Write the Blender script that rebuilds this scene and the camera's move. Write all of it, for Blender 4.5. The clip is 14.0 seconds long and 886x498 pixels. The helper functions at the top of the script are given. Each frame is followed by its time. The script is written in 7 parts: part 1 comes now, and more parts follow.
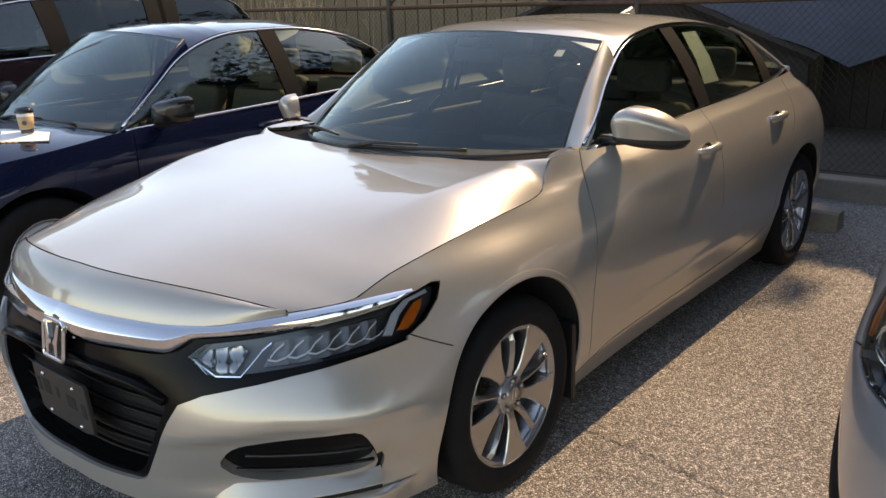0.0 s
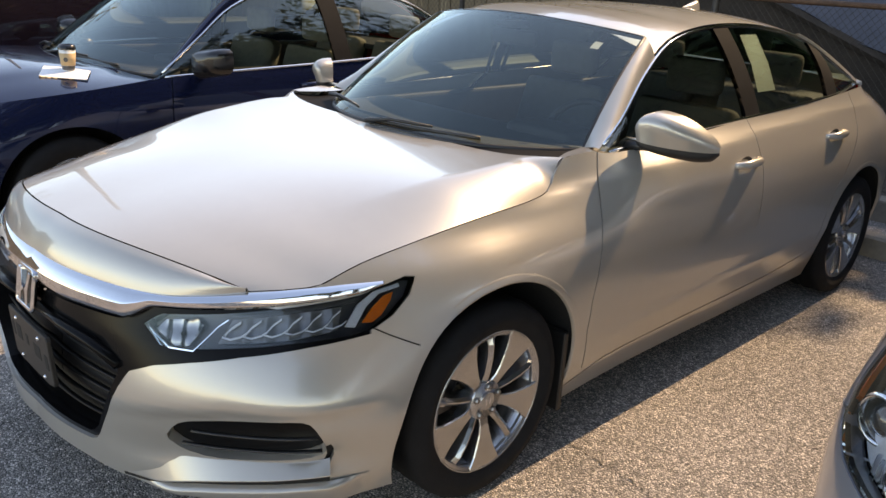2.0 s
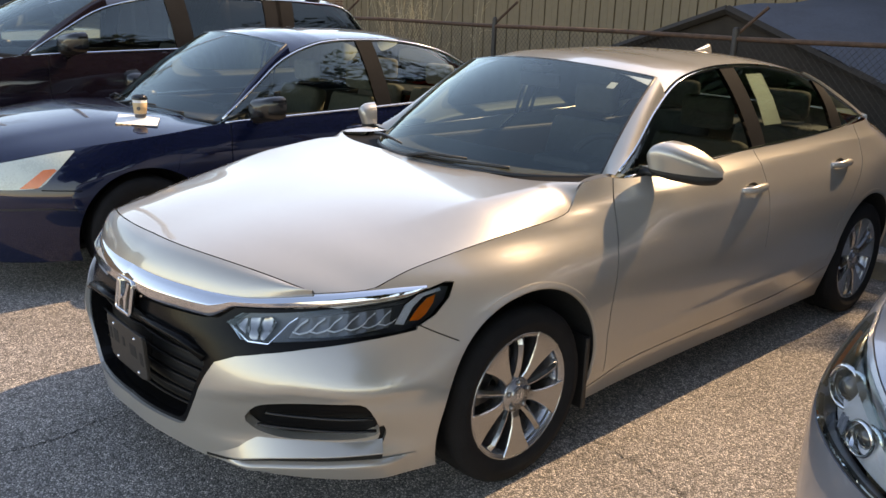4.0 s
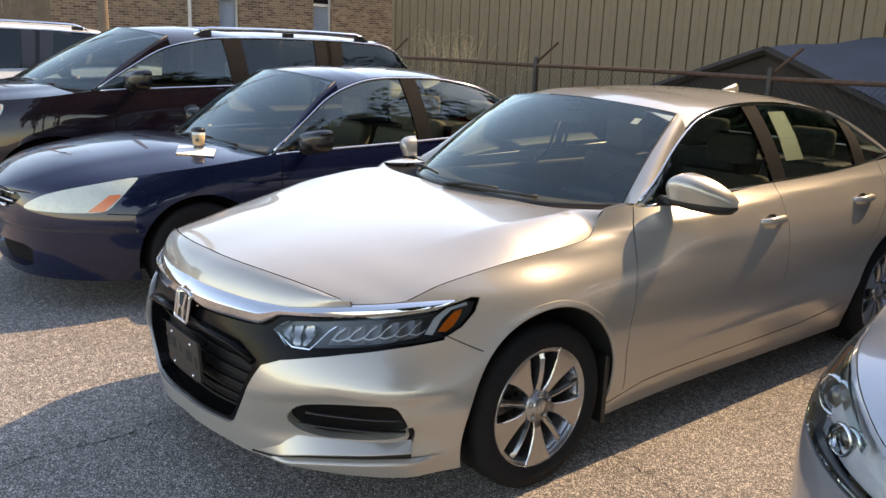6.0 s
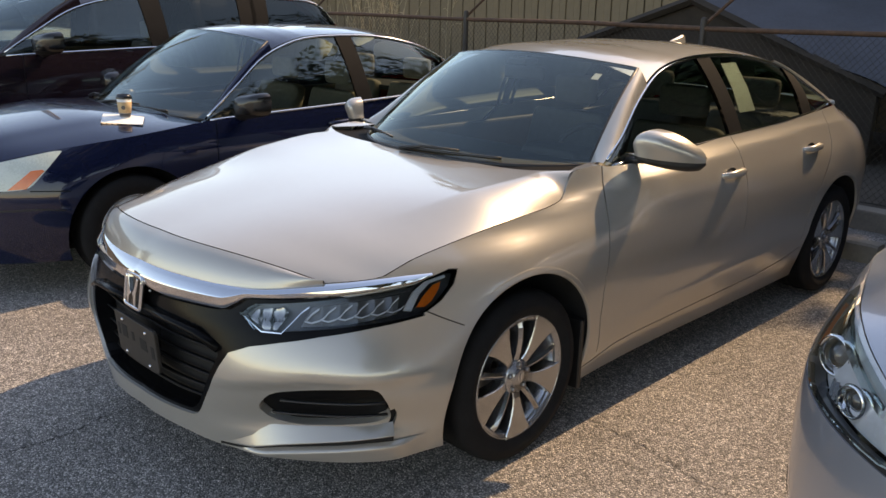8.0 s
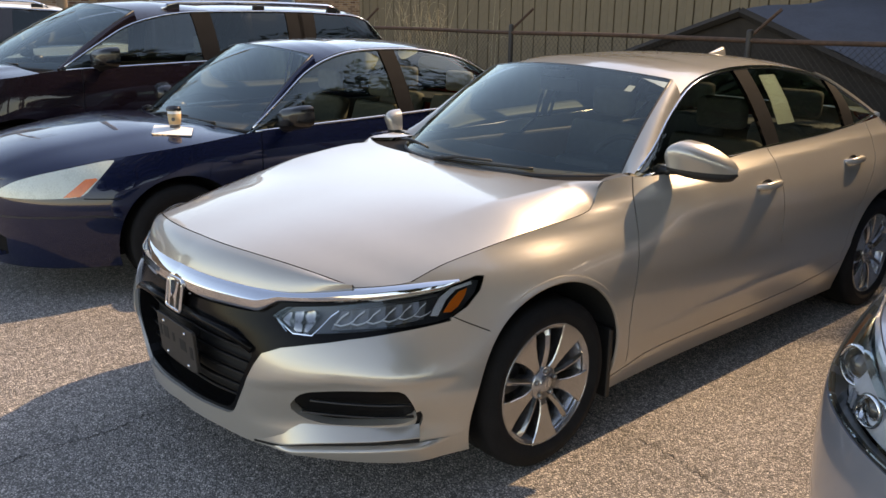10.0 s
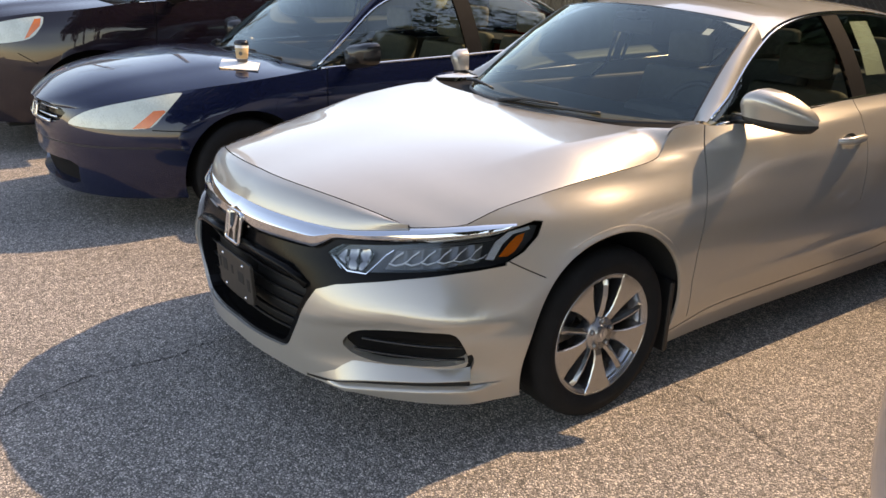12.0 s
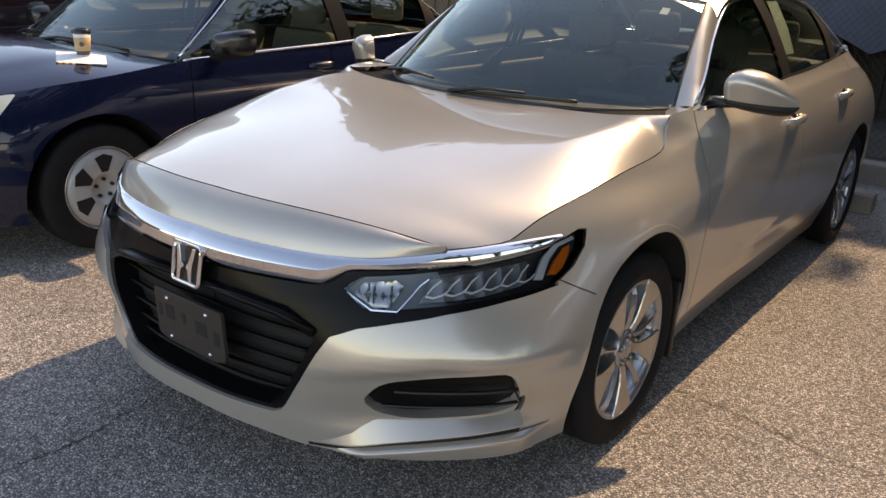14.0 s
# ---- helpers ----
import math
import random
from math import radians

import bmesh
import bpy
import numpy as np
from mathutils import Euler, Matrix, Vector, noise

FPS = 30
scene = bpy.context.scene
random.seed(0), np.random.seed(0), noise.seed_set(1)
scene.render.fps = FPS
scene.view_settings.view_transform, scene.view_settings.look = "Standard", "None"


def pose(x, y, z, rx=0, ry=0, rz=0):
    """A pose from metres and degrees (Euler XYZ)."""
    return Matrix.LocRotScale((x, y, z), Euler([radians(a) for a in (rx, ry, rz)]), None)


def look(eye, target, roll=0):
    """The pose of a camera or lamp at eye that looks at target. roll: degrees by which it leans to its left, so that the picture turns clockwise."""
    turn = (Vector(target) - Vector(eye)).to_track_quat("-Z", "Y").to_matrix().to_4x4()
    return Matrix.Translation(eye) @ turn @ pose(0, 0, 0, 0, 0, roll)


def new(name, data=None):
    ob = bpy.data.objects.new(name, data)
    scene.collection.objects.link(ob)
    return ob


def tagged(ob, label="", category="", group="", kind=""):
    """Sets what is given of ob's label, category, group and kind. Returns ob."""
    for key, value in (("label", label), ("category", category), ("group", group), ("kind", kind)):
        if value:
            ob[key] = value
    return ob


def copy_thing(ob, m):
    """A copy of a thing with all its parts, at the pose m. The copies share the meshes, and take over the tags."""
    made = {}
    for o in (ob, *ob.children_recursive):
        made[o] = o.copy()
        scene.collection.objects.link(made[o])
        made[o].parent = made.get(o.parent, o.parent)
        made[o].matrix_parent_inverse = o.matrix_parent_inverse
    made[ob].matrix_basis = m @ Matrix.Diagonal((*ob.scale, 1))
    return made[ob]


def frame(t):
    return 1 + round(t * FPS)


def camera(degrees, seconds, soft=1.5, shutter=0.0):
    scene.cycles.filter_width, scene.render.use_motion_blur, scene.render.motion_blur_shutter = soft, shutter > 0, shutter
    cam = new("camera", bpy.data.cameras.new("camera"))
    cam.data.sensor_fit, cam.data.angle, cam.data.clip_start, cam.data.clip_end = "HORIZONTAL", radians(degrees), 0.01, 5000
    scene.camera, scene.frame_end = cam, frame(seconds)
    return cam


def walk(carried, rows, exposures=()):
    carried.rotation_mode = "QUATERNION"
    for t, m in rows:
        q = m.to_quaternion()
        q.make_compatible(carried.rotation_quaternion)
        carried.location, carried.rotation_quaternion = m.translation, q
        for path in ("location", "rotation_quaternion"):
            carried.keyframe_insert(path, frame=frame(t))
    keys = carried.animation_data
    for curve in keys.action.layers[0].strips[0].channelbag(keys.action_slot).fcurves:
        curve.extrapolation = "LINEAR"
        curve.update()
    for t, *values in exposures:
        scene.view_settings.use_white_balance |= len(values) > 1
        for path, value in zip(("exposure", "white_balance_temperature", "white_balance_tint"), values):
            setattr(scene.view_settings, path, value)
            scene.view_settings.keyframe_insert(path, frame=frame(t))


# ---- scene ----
cam = camera(57.1, 14.0)
PATH = [
    (0, (2.25, -1.951, 1.56), (1.023, -0.486, 0.97), -1.8),
    (0.5, (2.279, -1.834, 1.565), (0.921, -0.487, 0.982), -1.4),
    (1, (2.307, -1.724, 1.552), (0.925, -0.418, 0.931), 0.6),
    (1.5, (2.341, -1.688, 1.568), (0.992, -0.362, 0.917), 1.9),
    (2, (2.339, -1.692, 1.599), (1.009, -0.354, 0.934), 3.5),
    (2.5, (2.356, -1.734, 1.608), (1.013, -0.404, 0.955), 4.1),
    (3, (2.407, -1.819, 1.607), (1.049, -0.48, 1.005), 3.9),
    (5.5, (2.861, -2.072, 1.628), (1.379, -0.828, 1.123), 0.5),
    (6, (2.846, -2.088, 1.623), (1.339, -0.863, 1.144), 2.2),
    (6.5, (2.815, -2.12, 1.625), (1.325, -0.869, 1.163), 2.8),
    (7, (2.732, -2.132, 1.615), (1.308, -0.808, 1.145), 3.0),
    (7.5, (2.65, -2.138, 1.626), (1.284, -0.773, 1.106), 2.2),
    (8, (2.611, -2.117, 1.623), (1.253, -0.766, 1.048), 1.3),
    (10.5, (2.723, -2.107, 1.625), (1.236, -0.881, 1.089), 1.8),
    (11, (2.717, -2.089, 1.613), (1.192, -0.916, 1.068), 3.0),
    (11.5, (2.718, -2.057, 1.605), (1.182, -0.939, 0.981), 2.6),
    (12, (2.695, -2.067, 1.6), (1.183, -0.945, 0.923), 1.9),
    (12.5, (2.59, -2.2, 1.6), (1.131, -0.995, 0.952), 1.2),
    (13, (2.405, -2.321, 1.574), (1.058, -0.98, 0.953), 1.3),
    (13.5, (2.097, -2.314, 1.53), (0.835, -0.891, 0.912), 1.2),
    (14, (1.831, -2.271, 1.489), (0.7, -0.765, 0.817), 2.8),
]
EXPOSE = [(0, 1.55, 9700, 17), (0.5, 1.6, 9700, 17), (1.0, 1.95, 9700, 17), (1.5, 1.95, 9700, 17), (2, 1.85, 9700, 17), (3.2, 1.8, 9700, 17), (5.3, 1.82, 9700, 17), (6.5, 1.95, 9700, 17), (7.0, 1.7, 9700, 17), (7.5, 1.45, 9700, 17), (8.2, 1.52, 9700, 17), (10.4, 1.6, 9800, 18), (11.0, 1.45, 9800, 18), (11.5, 1.9, 9900, 19), (12.0, 1.8, 9900, 19), (12.5, 1.95, 9900, 19), (13.0, 1.62, 9900, 19), (14, 1.56, 9900, 19)]
walk(cam, [(t, look(eye, target, roll)) for t, eye, target, roll in PATH], EXPOSE)
# ---------------------------------------------------------------- light
w = bpy.data.worlds.new("world")
scene.world = w
w.use_nodes = True
sky = w.node_tree.nodes.new("ShaderNodeTexSky")
sky.sky_type, sky.sun_disc = 'NISHITA', False
sky.sun_elevation, sky.sun_rotation = radians(42), radians(0)
sky.air_density, sky.dust_density, sky.ozone_density = 1.0, 0.35, 3.0
w.node_tree.links.new(sky.outputs[0], w.node_tree.nodes["Background"].inputs[0])
w.node_tree.nodes["Background"].inputs[1].default_value = 0.15
sun = new("sun", bpy.data.lights.new("sun", 'SUN'))
sun.data.energy, sun.data.angle, sun.data.color = 1.85, radians(0.6), (1.0, 0.84, 0.635)
sun.matrix_world = look((0.2, 10, 9.2), (0, 0, 0))


# ---------------------------------------------------------------- materials
def material(name, color, rough=0.5, metal=0.0, coat=0.0, vary=0.0, scale=8.0, bump=0.0, bump_scale=200.0, spread=0.0, coat_rough=0.03, spec=0.5):
    """A Principled surface whose colour and roughness vary at two scales, with a fine relief."""
    m = bpy.data.materials.new(name)
    m.use_nodes = True
    nt = m.node_tree
    b = nt.nodes["Principled BSDF"]
    b.inputs["Base Color"].default_value = (*color, 1)
    b.inputs["Roughness"].default_value = rough
    b.inputs["Metallic"].default_value = metal
    b.inputs["Coat Weight"].default_value = coat
    b.inputs["Specular IOR Level"].default_value = spec
    b.inputs["Coat Roughness"].default_value = coat_rough
    if vary or spread or bump:
        co = nt.nodes.new("ShaderNodeTexCoord")
    if vary:
        parts = []
        for k, s in ((0.6, scale), (0.4, scale * 11)):
            n = nt.nodes.new("ShaderNodeTexNoise")
            n.inputs["Scale"].default_value, n.inputs["Detail"].default_value = s, 5
            nt.links.new(co.outputs["Object"], n.inputs["Vector"])
            parts.append((k, n))
        a = nt.nodes.new("ShaderNodeMath"); a.operation = 'MULTIPLY'; a.inputs[1].default_value = parts[0][0]
        c = nt.nodes.new("ShaderNodeMath"); c.operation = 'MULTIPLY_ADD'; c.inputs[1].default_value = parts[1][0]
        nt.links.new(parts[0][1].outputs[0], a.inputs[0])
        nt.links.new(parts[1][1].outputs[0], c.inputs[0])
        nt.links.new(a.outputs[0], c.inputs[2])
        r = nt.nodes.new("ShaderNodeMapRange")
        r.inputs[1].default_value, r.inputs[2].default_value = 0.3, 0.7
        r.inputs[3].default_value, r.inputs[4].default_value = 1 - vary, 1 + vary
        nt.links.new(c.outputs[0], r.inputs[0])
        x = nt.nodes.new("ShaderNodeMix"); x.data_type, x.blend_type = 'RGBA', 'MULTIPLY'
        x.inputs[0].default_value, x.inputs[6].default_value = 1, (*color, 1)
        nt.links.new(r.outputs[0], x.inputs[7])
        nt.links.new(x.outputs[2], b.inputs["Base Color"])
        if spread:
            q = nt.nodes.new("ShaderNodeMapRange")
            q.inputs[1].default_value, q.inputs[2].default_value = 0.3, 0.7
            q.inputs[3].default_value, q.inputs[4].default_value = max(rough - spread, 0.02), rough + spread
            nt.links.new(c.outputs[0], q.inputs[0])
            nt.links.new(q.outputs[0], b.inputs["Roughness"])
    if bump:
        n = nt.nodes.new("ShaderNodeTexNoise")
        n.inputs["Scale"].default_value, n.inputs["Detail"].default_value = bump_scale, 4
        nt.links.new(co.outputs["Object"], n.inputs["Vector"])
        k = nt.nodes.new("ShaderNodeBump")
        k.inputs["Strength"].default_value, k.inputs["Distance"].default_value = bump, 0.004
        nt.links.new(n.outputs[0], k.inputs["Height"])
        nt.links.new(k.outputs[0], b.inputs["Normal"])
    return m


def paint(name, color, metal=0.5, rough=0.35, flake=0.02, coat=1.0):
    """Car paint: metal flakes under a clear coat, with a film of dust."""
    m = material(name, color, rough, metal, coat, vary=flake, scale=2.0, spec=0.1)
    return m


def glass(name, tint, rough=0.0, ior=1.5):
    """A thin tinted pane: clear straight through, mirror-like by its Fresnel gloss."""
    m = bpy.data.materials.new(name)
    m.use_nodes = True
    nt = m.node_tree
    nt.nodes.remove(nt.nodes["Principled BSDF"])
    t, g, f, x = (nt.nodes.new("ShaderNode" + k) for k in ("BsdfTransparent", "BsdfGlossy", "Fresnel", "MixShader"))
    t.inputs[0].default_value = (*tint, 1)
    g.inputs["Roughness"].default_value = rough
    g.inputs[0].default_value = (0.84, 0.97, 0.95, 1)
    f.inputs[0].default_value = ior
    nt.links.new(f.outputs[0], x.inputs[0])
    nt.links.new(t.outputs[0], x.inputs[1])
    nt.links.new(g.outputs[0], x.inputs[2])
    nt.links.new(x.outputs[0], nt.nodes["Material Output"].inputs[0])
    return m


GOLD = paint("champagne_paint", (0.428, 0.403, 0.366), 0.50, 0.29)
BLUE = paint("blue_paint", (0.0045, 0.009, 0.034), 0.25, 0.24)
PLUM = paint("plum_paint", (0.014, 0.009, 0.014), 0.25, 0.24)
WHITE = paint("white_paint", (0.75, 0.75, 0.74), 0.0, 0.4)
SILVER = paint("silver_paint", (0.30, 0.325, 0.37), 0.55, 0.28)
LAMPMID = material("lamp_mid_reflector", (0.34, 0.33, 0.32), 0.14, 1.0, vary=0.15, scale=30)
CHROME = material("chrome", (0.66, 0.67, 0.69), 0.05, 1.0, vary=0.03, scale=6)
ALLOY = material("alloy", (0.42, 0.425, 0.44), 0.27, 0.88, vary=0.03, scale=6)
PLASTIC = material("black_plastic", (0.009, 0.009, 0.0095), 0.45, vary=0.25, scale=12, bump=0.12, bump_scale=700)
GLOSSBLACK = material("gloss_black", (0.006, 0.006, 0.007), 0.22, coat=0.15, vary=0.2, scale=5)
RUBBER = material("tyre_rubber", (0.009, 0.009, 0.010), 0.85, vary=0.35, scale=14, bump=0.2, bump_scale=300, spec=0.25)
PILLAR = material("black_pillar_film", (0.013, 0.013, 0.014), 0.7, vary=0.2, scale=8, spec=0.04)
MASKBLACK = material("piano_black", (0.005, 0.005, 0.0055), 0.18, vary=0.2, scale=5, spec=0.10)
LAMPGREY = material("lamp_grey", (0.20, 0.205, 0.215), 0.3, 0.4, vary=0.2, scale=40)
TOOTHGLINT = material("light_guide", (0.74, 0.78, 0.84), 0.2, coat=0.6, vary=0.1, scale=30)
DARK = material("dark_gap", (0.006, 0.006, 0.006), 0.8, vary=0.3)
LINER = material("wheel_well_liner", (0.012, 0.012, 0.012), 0.9, vary=0.4, bump=0.4, bump_scale=90)
CLOTH = material("grey_cloth", (0.20, 0.195, 0.19), 0.9, vary=0.15, scale=30, bump=0.5, bump_scale=500)
DARKCLOTH = material("charcoal_cloth", (0.10, 0.097, 0.092), 0.9, vary=0.15, scale=30, bump=0.5, bump_scale=500)
BEIGE = material("beige_cloth", (0.30, 0.27, 0.22), 0.9, vary=0.15, scale=30, bump=0.5, bump_scale=500)
DASH = material("dashboard_vinyl", (0.03, 0.03, 0.032), 0.6, vary=0.2, scale=20, bump=0.3, bump_scale=600)
AMBER = material("amber_plastic", (0.75, 0.16, 0.02), 0.2, coat=0.8, vary=0.1, scale=40)
REDLENS = material("red_plastic", (0.35, 0.01, 0.01), 0.15, coat=0.8, vary=0.1)
REFLECTOR = material("lamp_reflector", (0.80, 0.81, 0.83), 0.10, 1.0, vary=0.08, scale=25)
HAZY = material("hazed_lamp_plastic", (0.50, 0.56, 0.52), 0.28, coat=0.7, vary=0.12, scale=9, spread=0.08)
WINDOW = glass("tinted_window", (0.44, 0.52, 0.50), ior=1.75)
GREENWINDOW = glass("green_tinted_window", (0.42, 0.50, 0.47), ior=1.75)
DARKWINDOW = glass("dark_window", (0.10, 0.10, 0.11))
SCREEN = glass("windscreen", (0.62, 0.75, 0.73), ior=1.72)
BRIGHTSCREEN = glass("clear_windscreen", (0.70, 0.80, 0.79), ior=2.15)
LENS = glass("lamp_lens", (0.93, 0.94, 0.95), ior=1.55)
PAPER = material("white_paper", (0.78, 0.79, 0.80), 0.8, vary=0.05, scale=20)
STICKER = material("window_paper", (0.66, 0.74, 0.71), 0.7, vary=0.06, scale=14)
MIRROR = material("mirror_glass", (0.85, 0.87, 0.88), 0.01, 1.0)


# ---------------------------------------------------------------- mesh helpers
def finish(name, verts, faces, mat, parent=None, normals=None, smooth=True, label=""):
    me = bpy.data.meshes.new(name)
    me.from_pydata([tuple(v) for v in verts], [], [tuple(f) for f in faces])
    me.materials.append(mat)
    me.polygons.foreach_set("use_smooth", [smooth] * len(me.polygons))
    if normals is not None and len(normals):
        me.normals_split_custom_set_from_vertices([tuple(n) for n in normals])
    ob = new(name, me)
    if parent is not None:
        ob.parent = parent
    if label:
        tagged(ob, label)
    return ob


def part(name, bm, mat, parent=None, label="", smooth=False):
    me = bpy.data.meshes.new(name)
    bm.to_mesh(me)
    bm.free()
    me.materials.append(mat)
    me.polygons.foreach_set("use_smooth", [smooth] * len(me.polygons))
    ob = new(name, me)
    if parent is not None:
        ob.parent = parent
    if label:
        tagged(ob, label)
    return ob


def spl(pts):
    """A smooth curve y(x) through a few knots."""
    X, Y = np.array([p[0] for p in pts], float), np.array([p[1] for p in pts], float)
    D = np.gradient(Y, X) if len(X) > 2 else np.full(2, (Y[1] - Y[0]) / (X[1] - X[0]))
    if len(X) > 2:
        sec = np.diff(Y) / np.diff(X)
        for i in range(1, len(X) - 1):
            D[i] = 0 if sec[i - 1] * sec[i] <= 0 else 2 * sec[i - 1] * sec[i] / (sec[i - 1] + sec[i])

    def f(x):
        x = np.clip(np.asarray(x, float), X[0], X[-1])
        i = np.clip(np.searchsorted(X, x, side="right") - 1, 0, len(X) - 2)
        h = X[i + 1] - X[i]
        t = (x - X[i]) / h
        return (Y[i] * (1 + 2 * t) * (1 - t) ** 2 + D[i] * h * t * (1 - t) ** 2
                + Y[i + 1] * t * t * (3 - 2 * t) + D[i + 1] * h * t * t * (t - 1))
    return f


def net(us, vs, T):
    """A smooth surface value f(u, v) through a table of knots, T[v][u]."""
    us, vs, T = np.array(us, float), np.array(vs, float), np.array(T, float)
    Du = np.gradient(T, us, axis=1)
    Dv = np.gradient(T, vs, axis=0)
    Duv = np.gradient(Du, vs, axis=0)

    def basis(X, x):
        x = np.clip(x, X[0], X[-1])
        i = np.clip(np.searchsorted(X, x, side="right") - 1, 0, len(X) - 2)
        h = X[i + 1] - X[i]
        t = (x - X[i]) / h
        return i, ((1 + 2 * t) * (1 - t) ** 2, t * t * (3 - 2 * t), h * t * (1 - t) ** 2, h * t * t * (t - 1))

    def f(u, v):
        i, a = basis(us, np.asarray(u, float))
        j, b = basis(vs, np.asarray(v, float))
        r = 0
        for p in (0, 1):
            for q in (0, 1):
                r = r + a[p] * b[q] * T[j + q, i + p] + a[2 + p] * b[q] * Du[j + q, i + p] \
                    + a[p] * b[2 + q] * Dv[j + q, i + p] + a[2 + p] * b[2 + q] * Duv[j + q, i + p]
        return r
    return f


def line3(pts, n=40):
    """Points along a smooth space curve through a few knots, evenly spread."""
    P = np.array(pts, float)
    if len(P) == 2:
        return P[0] + np.linspace(0, 1, n)[:, None] * (P[1] - P[0])
    d = np.r_[0, np.cumsum(np.linalg.norm(np.diff(P, axis=0), axis=1))]
    fs = [spl(list(zip(d, P[:, k]))) for k in range(3)]
    # Catmull tangents, not limited, for smooth space curves
    D = np.gradient(P, d, axis=0)
    x = np.linspace(0, d[-1], n)
    i = np.clip(np.searchsorted(d, x, side="right") - 1, 0, len(d) - 2)
    h = (d[i + 1] - d[i])[:, None]
    t = ((x - d[i]) / (d[i + 1] - d[i]))[:, None]
    return (P[i] * (1 + 2 * t) * (1 - t) ** 2 + D[i] * h * t * (1 - t) ** 2
            + P[i + 1] * t * t * (3 - 2 * t) + D[i + 1] * h * t * t * (t - 1))


def grid_mesh(name, G, mat, parent, label="", flip=False, thick=0.0):
    """A sheet from an array of points [rows][columns], with smooth normals; thick: turns the rim back by that depth."""
    G = np.array(G, float)
    r, c = G.shape[:2]
    du = np.gradient(G, axis=1)
    dv = np.gradient(G, axis=0)
    N = np.cross(du, dv)
    N /= np.maximum(np.linalg.norm(N, axis=2, keepdims=True), 1e-9)
    if flip:
        N = -N
    V, NN = list(G.reshape(-1, 3)), list(N.reshape(-1, 3))
    F = []
    for j in range(r - 1):
        for i in range(c - 1):
            q = (j * c + i, j * c + i + 1, (j + 1) * c + i + 1, (j + 1) * c + i)
            F.append(q[::-1] if flip else q)
    if thick:
        rim = [(0, i) for i in range(c)] + [(j, c - 1) for j in range(1, r)] + [(r - 1, i) for i in range(c - 2, -1, -1)] + [(j, 0) for j in range(r - 2, 0, -1)]
        k0 = len(V)
        mid = G.reshape(-1, 3).mean(0)
        for j, i in rim:
            for d in (0, thick):
                V.append(G[j, i] - N[j, i] * d)
                o = G[j, i] - mid
                NN.append(o / (np.linalg.norm(o) + 1e-9))
        n = len(rim)
        for k in range(n):
            a, b = k0 + 2 * k, k0 + 2 * ((k + 1) % n)
            F.append((a, a + 1, b + 1, b) if flip else (b, b + 1, a + 1, a))
    return finish(name, V, F, mat, parent, NN, label=label)


def loft(A, B, n=12, bulge=0.0, out=(0, 0, 1), power=1.0):
    """Rows of points between two curves of equal length, swollen by bulge along out."""
    A, B = np.array(A, float), np.array(B, float)
    o = np.array(out, float)
    t = np.linspace(0, 1, n)[:, None, None]
    return A[None] * (1 - t) + B[None] * t + bulge * (4 * t * (1 - t)) ** power * o


def tube_bm(path, radius, sides=8, closed=False, flat=1.0):
    """A bmesh tube along a path; flat squashes its section."""
    P = [Vector(p) for p in path]
    bm = bmesh.new()
    rings = []
    n = len(P)
    for i, p in enumerate(P):
        a = P[(i - 1) % n] if closed or i else P[0]
        b = P[(i + 1) % n] if closed or i < n - 1 else P[-1]
        d = (b - a).normalized()
        s = d.cross(Vector((0, 0, 1)))
        s = s.normalized() if s.length > 1e-4 else Vector((1, 0, 0))
        u = s.cross(d).normalized()
        rad = radius(i / (n - 1)) if callable(radius) else radius
        rings.append([bm.verts.new(p + rad * (math.cos(k * math.tau / sides) * s + flat * math.sin(k * math.tau / sides) * u)) for k in range(sides)])
    for i in range(n if closed else n - 1):
        A, B = rings[i], rings[(i + 1) % n]
        for k in range(sides):
            bm.faces.new((A[k], A[(k + 1) % sides], B[(k + 1) % sides], B[k]))
    if not closed:
        bm.faces.new(rings[0])
        bm.faces.new(rings[-1][::-1])
    bmesh.ops.recalc_face_normals(bm, faces=bm.faces)
    return bm


def lathe_bm(profile, sides=48, axis="x"):
    """A closed or open ring surface: profile of (along the axis, radius) turned round the axis."""
    bm = bmesh.new()
    rings = []
    for a, r in profile:
        ring = []
        for k in range(sides):
            t = k * math.tau / sides
            c, s = r * math.cos(t), r * math.sin(t)
            ring.append(bm.verts.new((a, c, s) if axis == "x" else (c, s, a)))
        rings.append(ring)
    for A, B in zip(rings, rings[1:]):
        for k in range(sides):
            bm.faces.new((A[k], A[(k + 1) % sides], B[(k + 1) % sides], B[k]))
    bmesh.ops.recalc_face_normals(bm, faces=bm.faces)
    return bm


def box_bm(x0, x1, y0, y1, z0, z1, bevel=0.0, seg=2, bm=None):
    own = bm is None
    bm = bmesh.new() if own else bm
    g = bmesh.ops.create_cube(bm, size=1)["verts"]
    for v in g:
        v.co = Vector(((x0 + x1) / 2 + v.co.x * (x1 - x0), (y0 + y1) / 2 + v.co.y * (y1 - y0), (z0 + z1) / 2 + v.co.z * (z1 - z0)))
    if bevel:
        es = list({e for v in g for e in v.link_edges})
        bmesh.ops.bevel(bm, geom=es, offset=bevel, segments=seg, profile=0.6, affect='EDGES')
    return bm


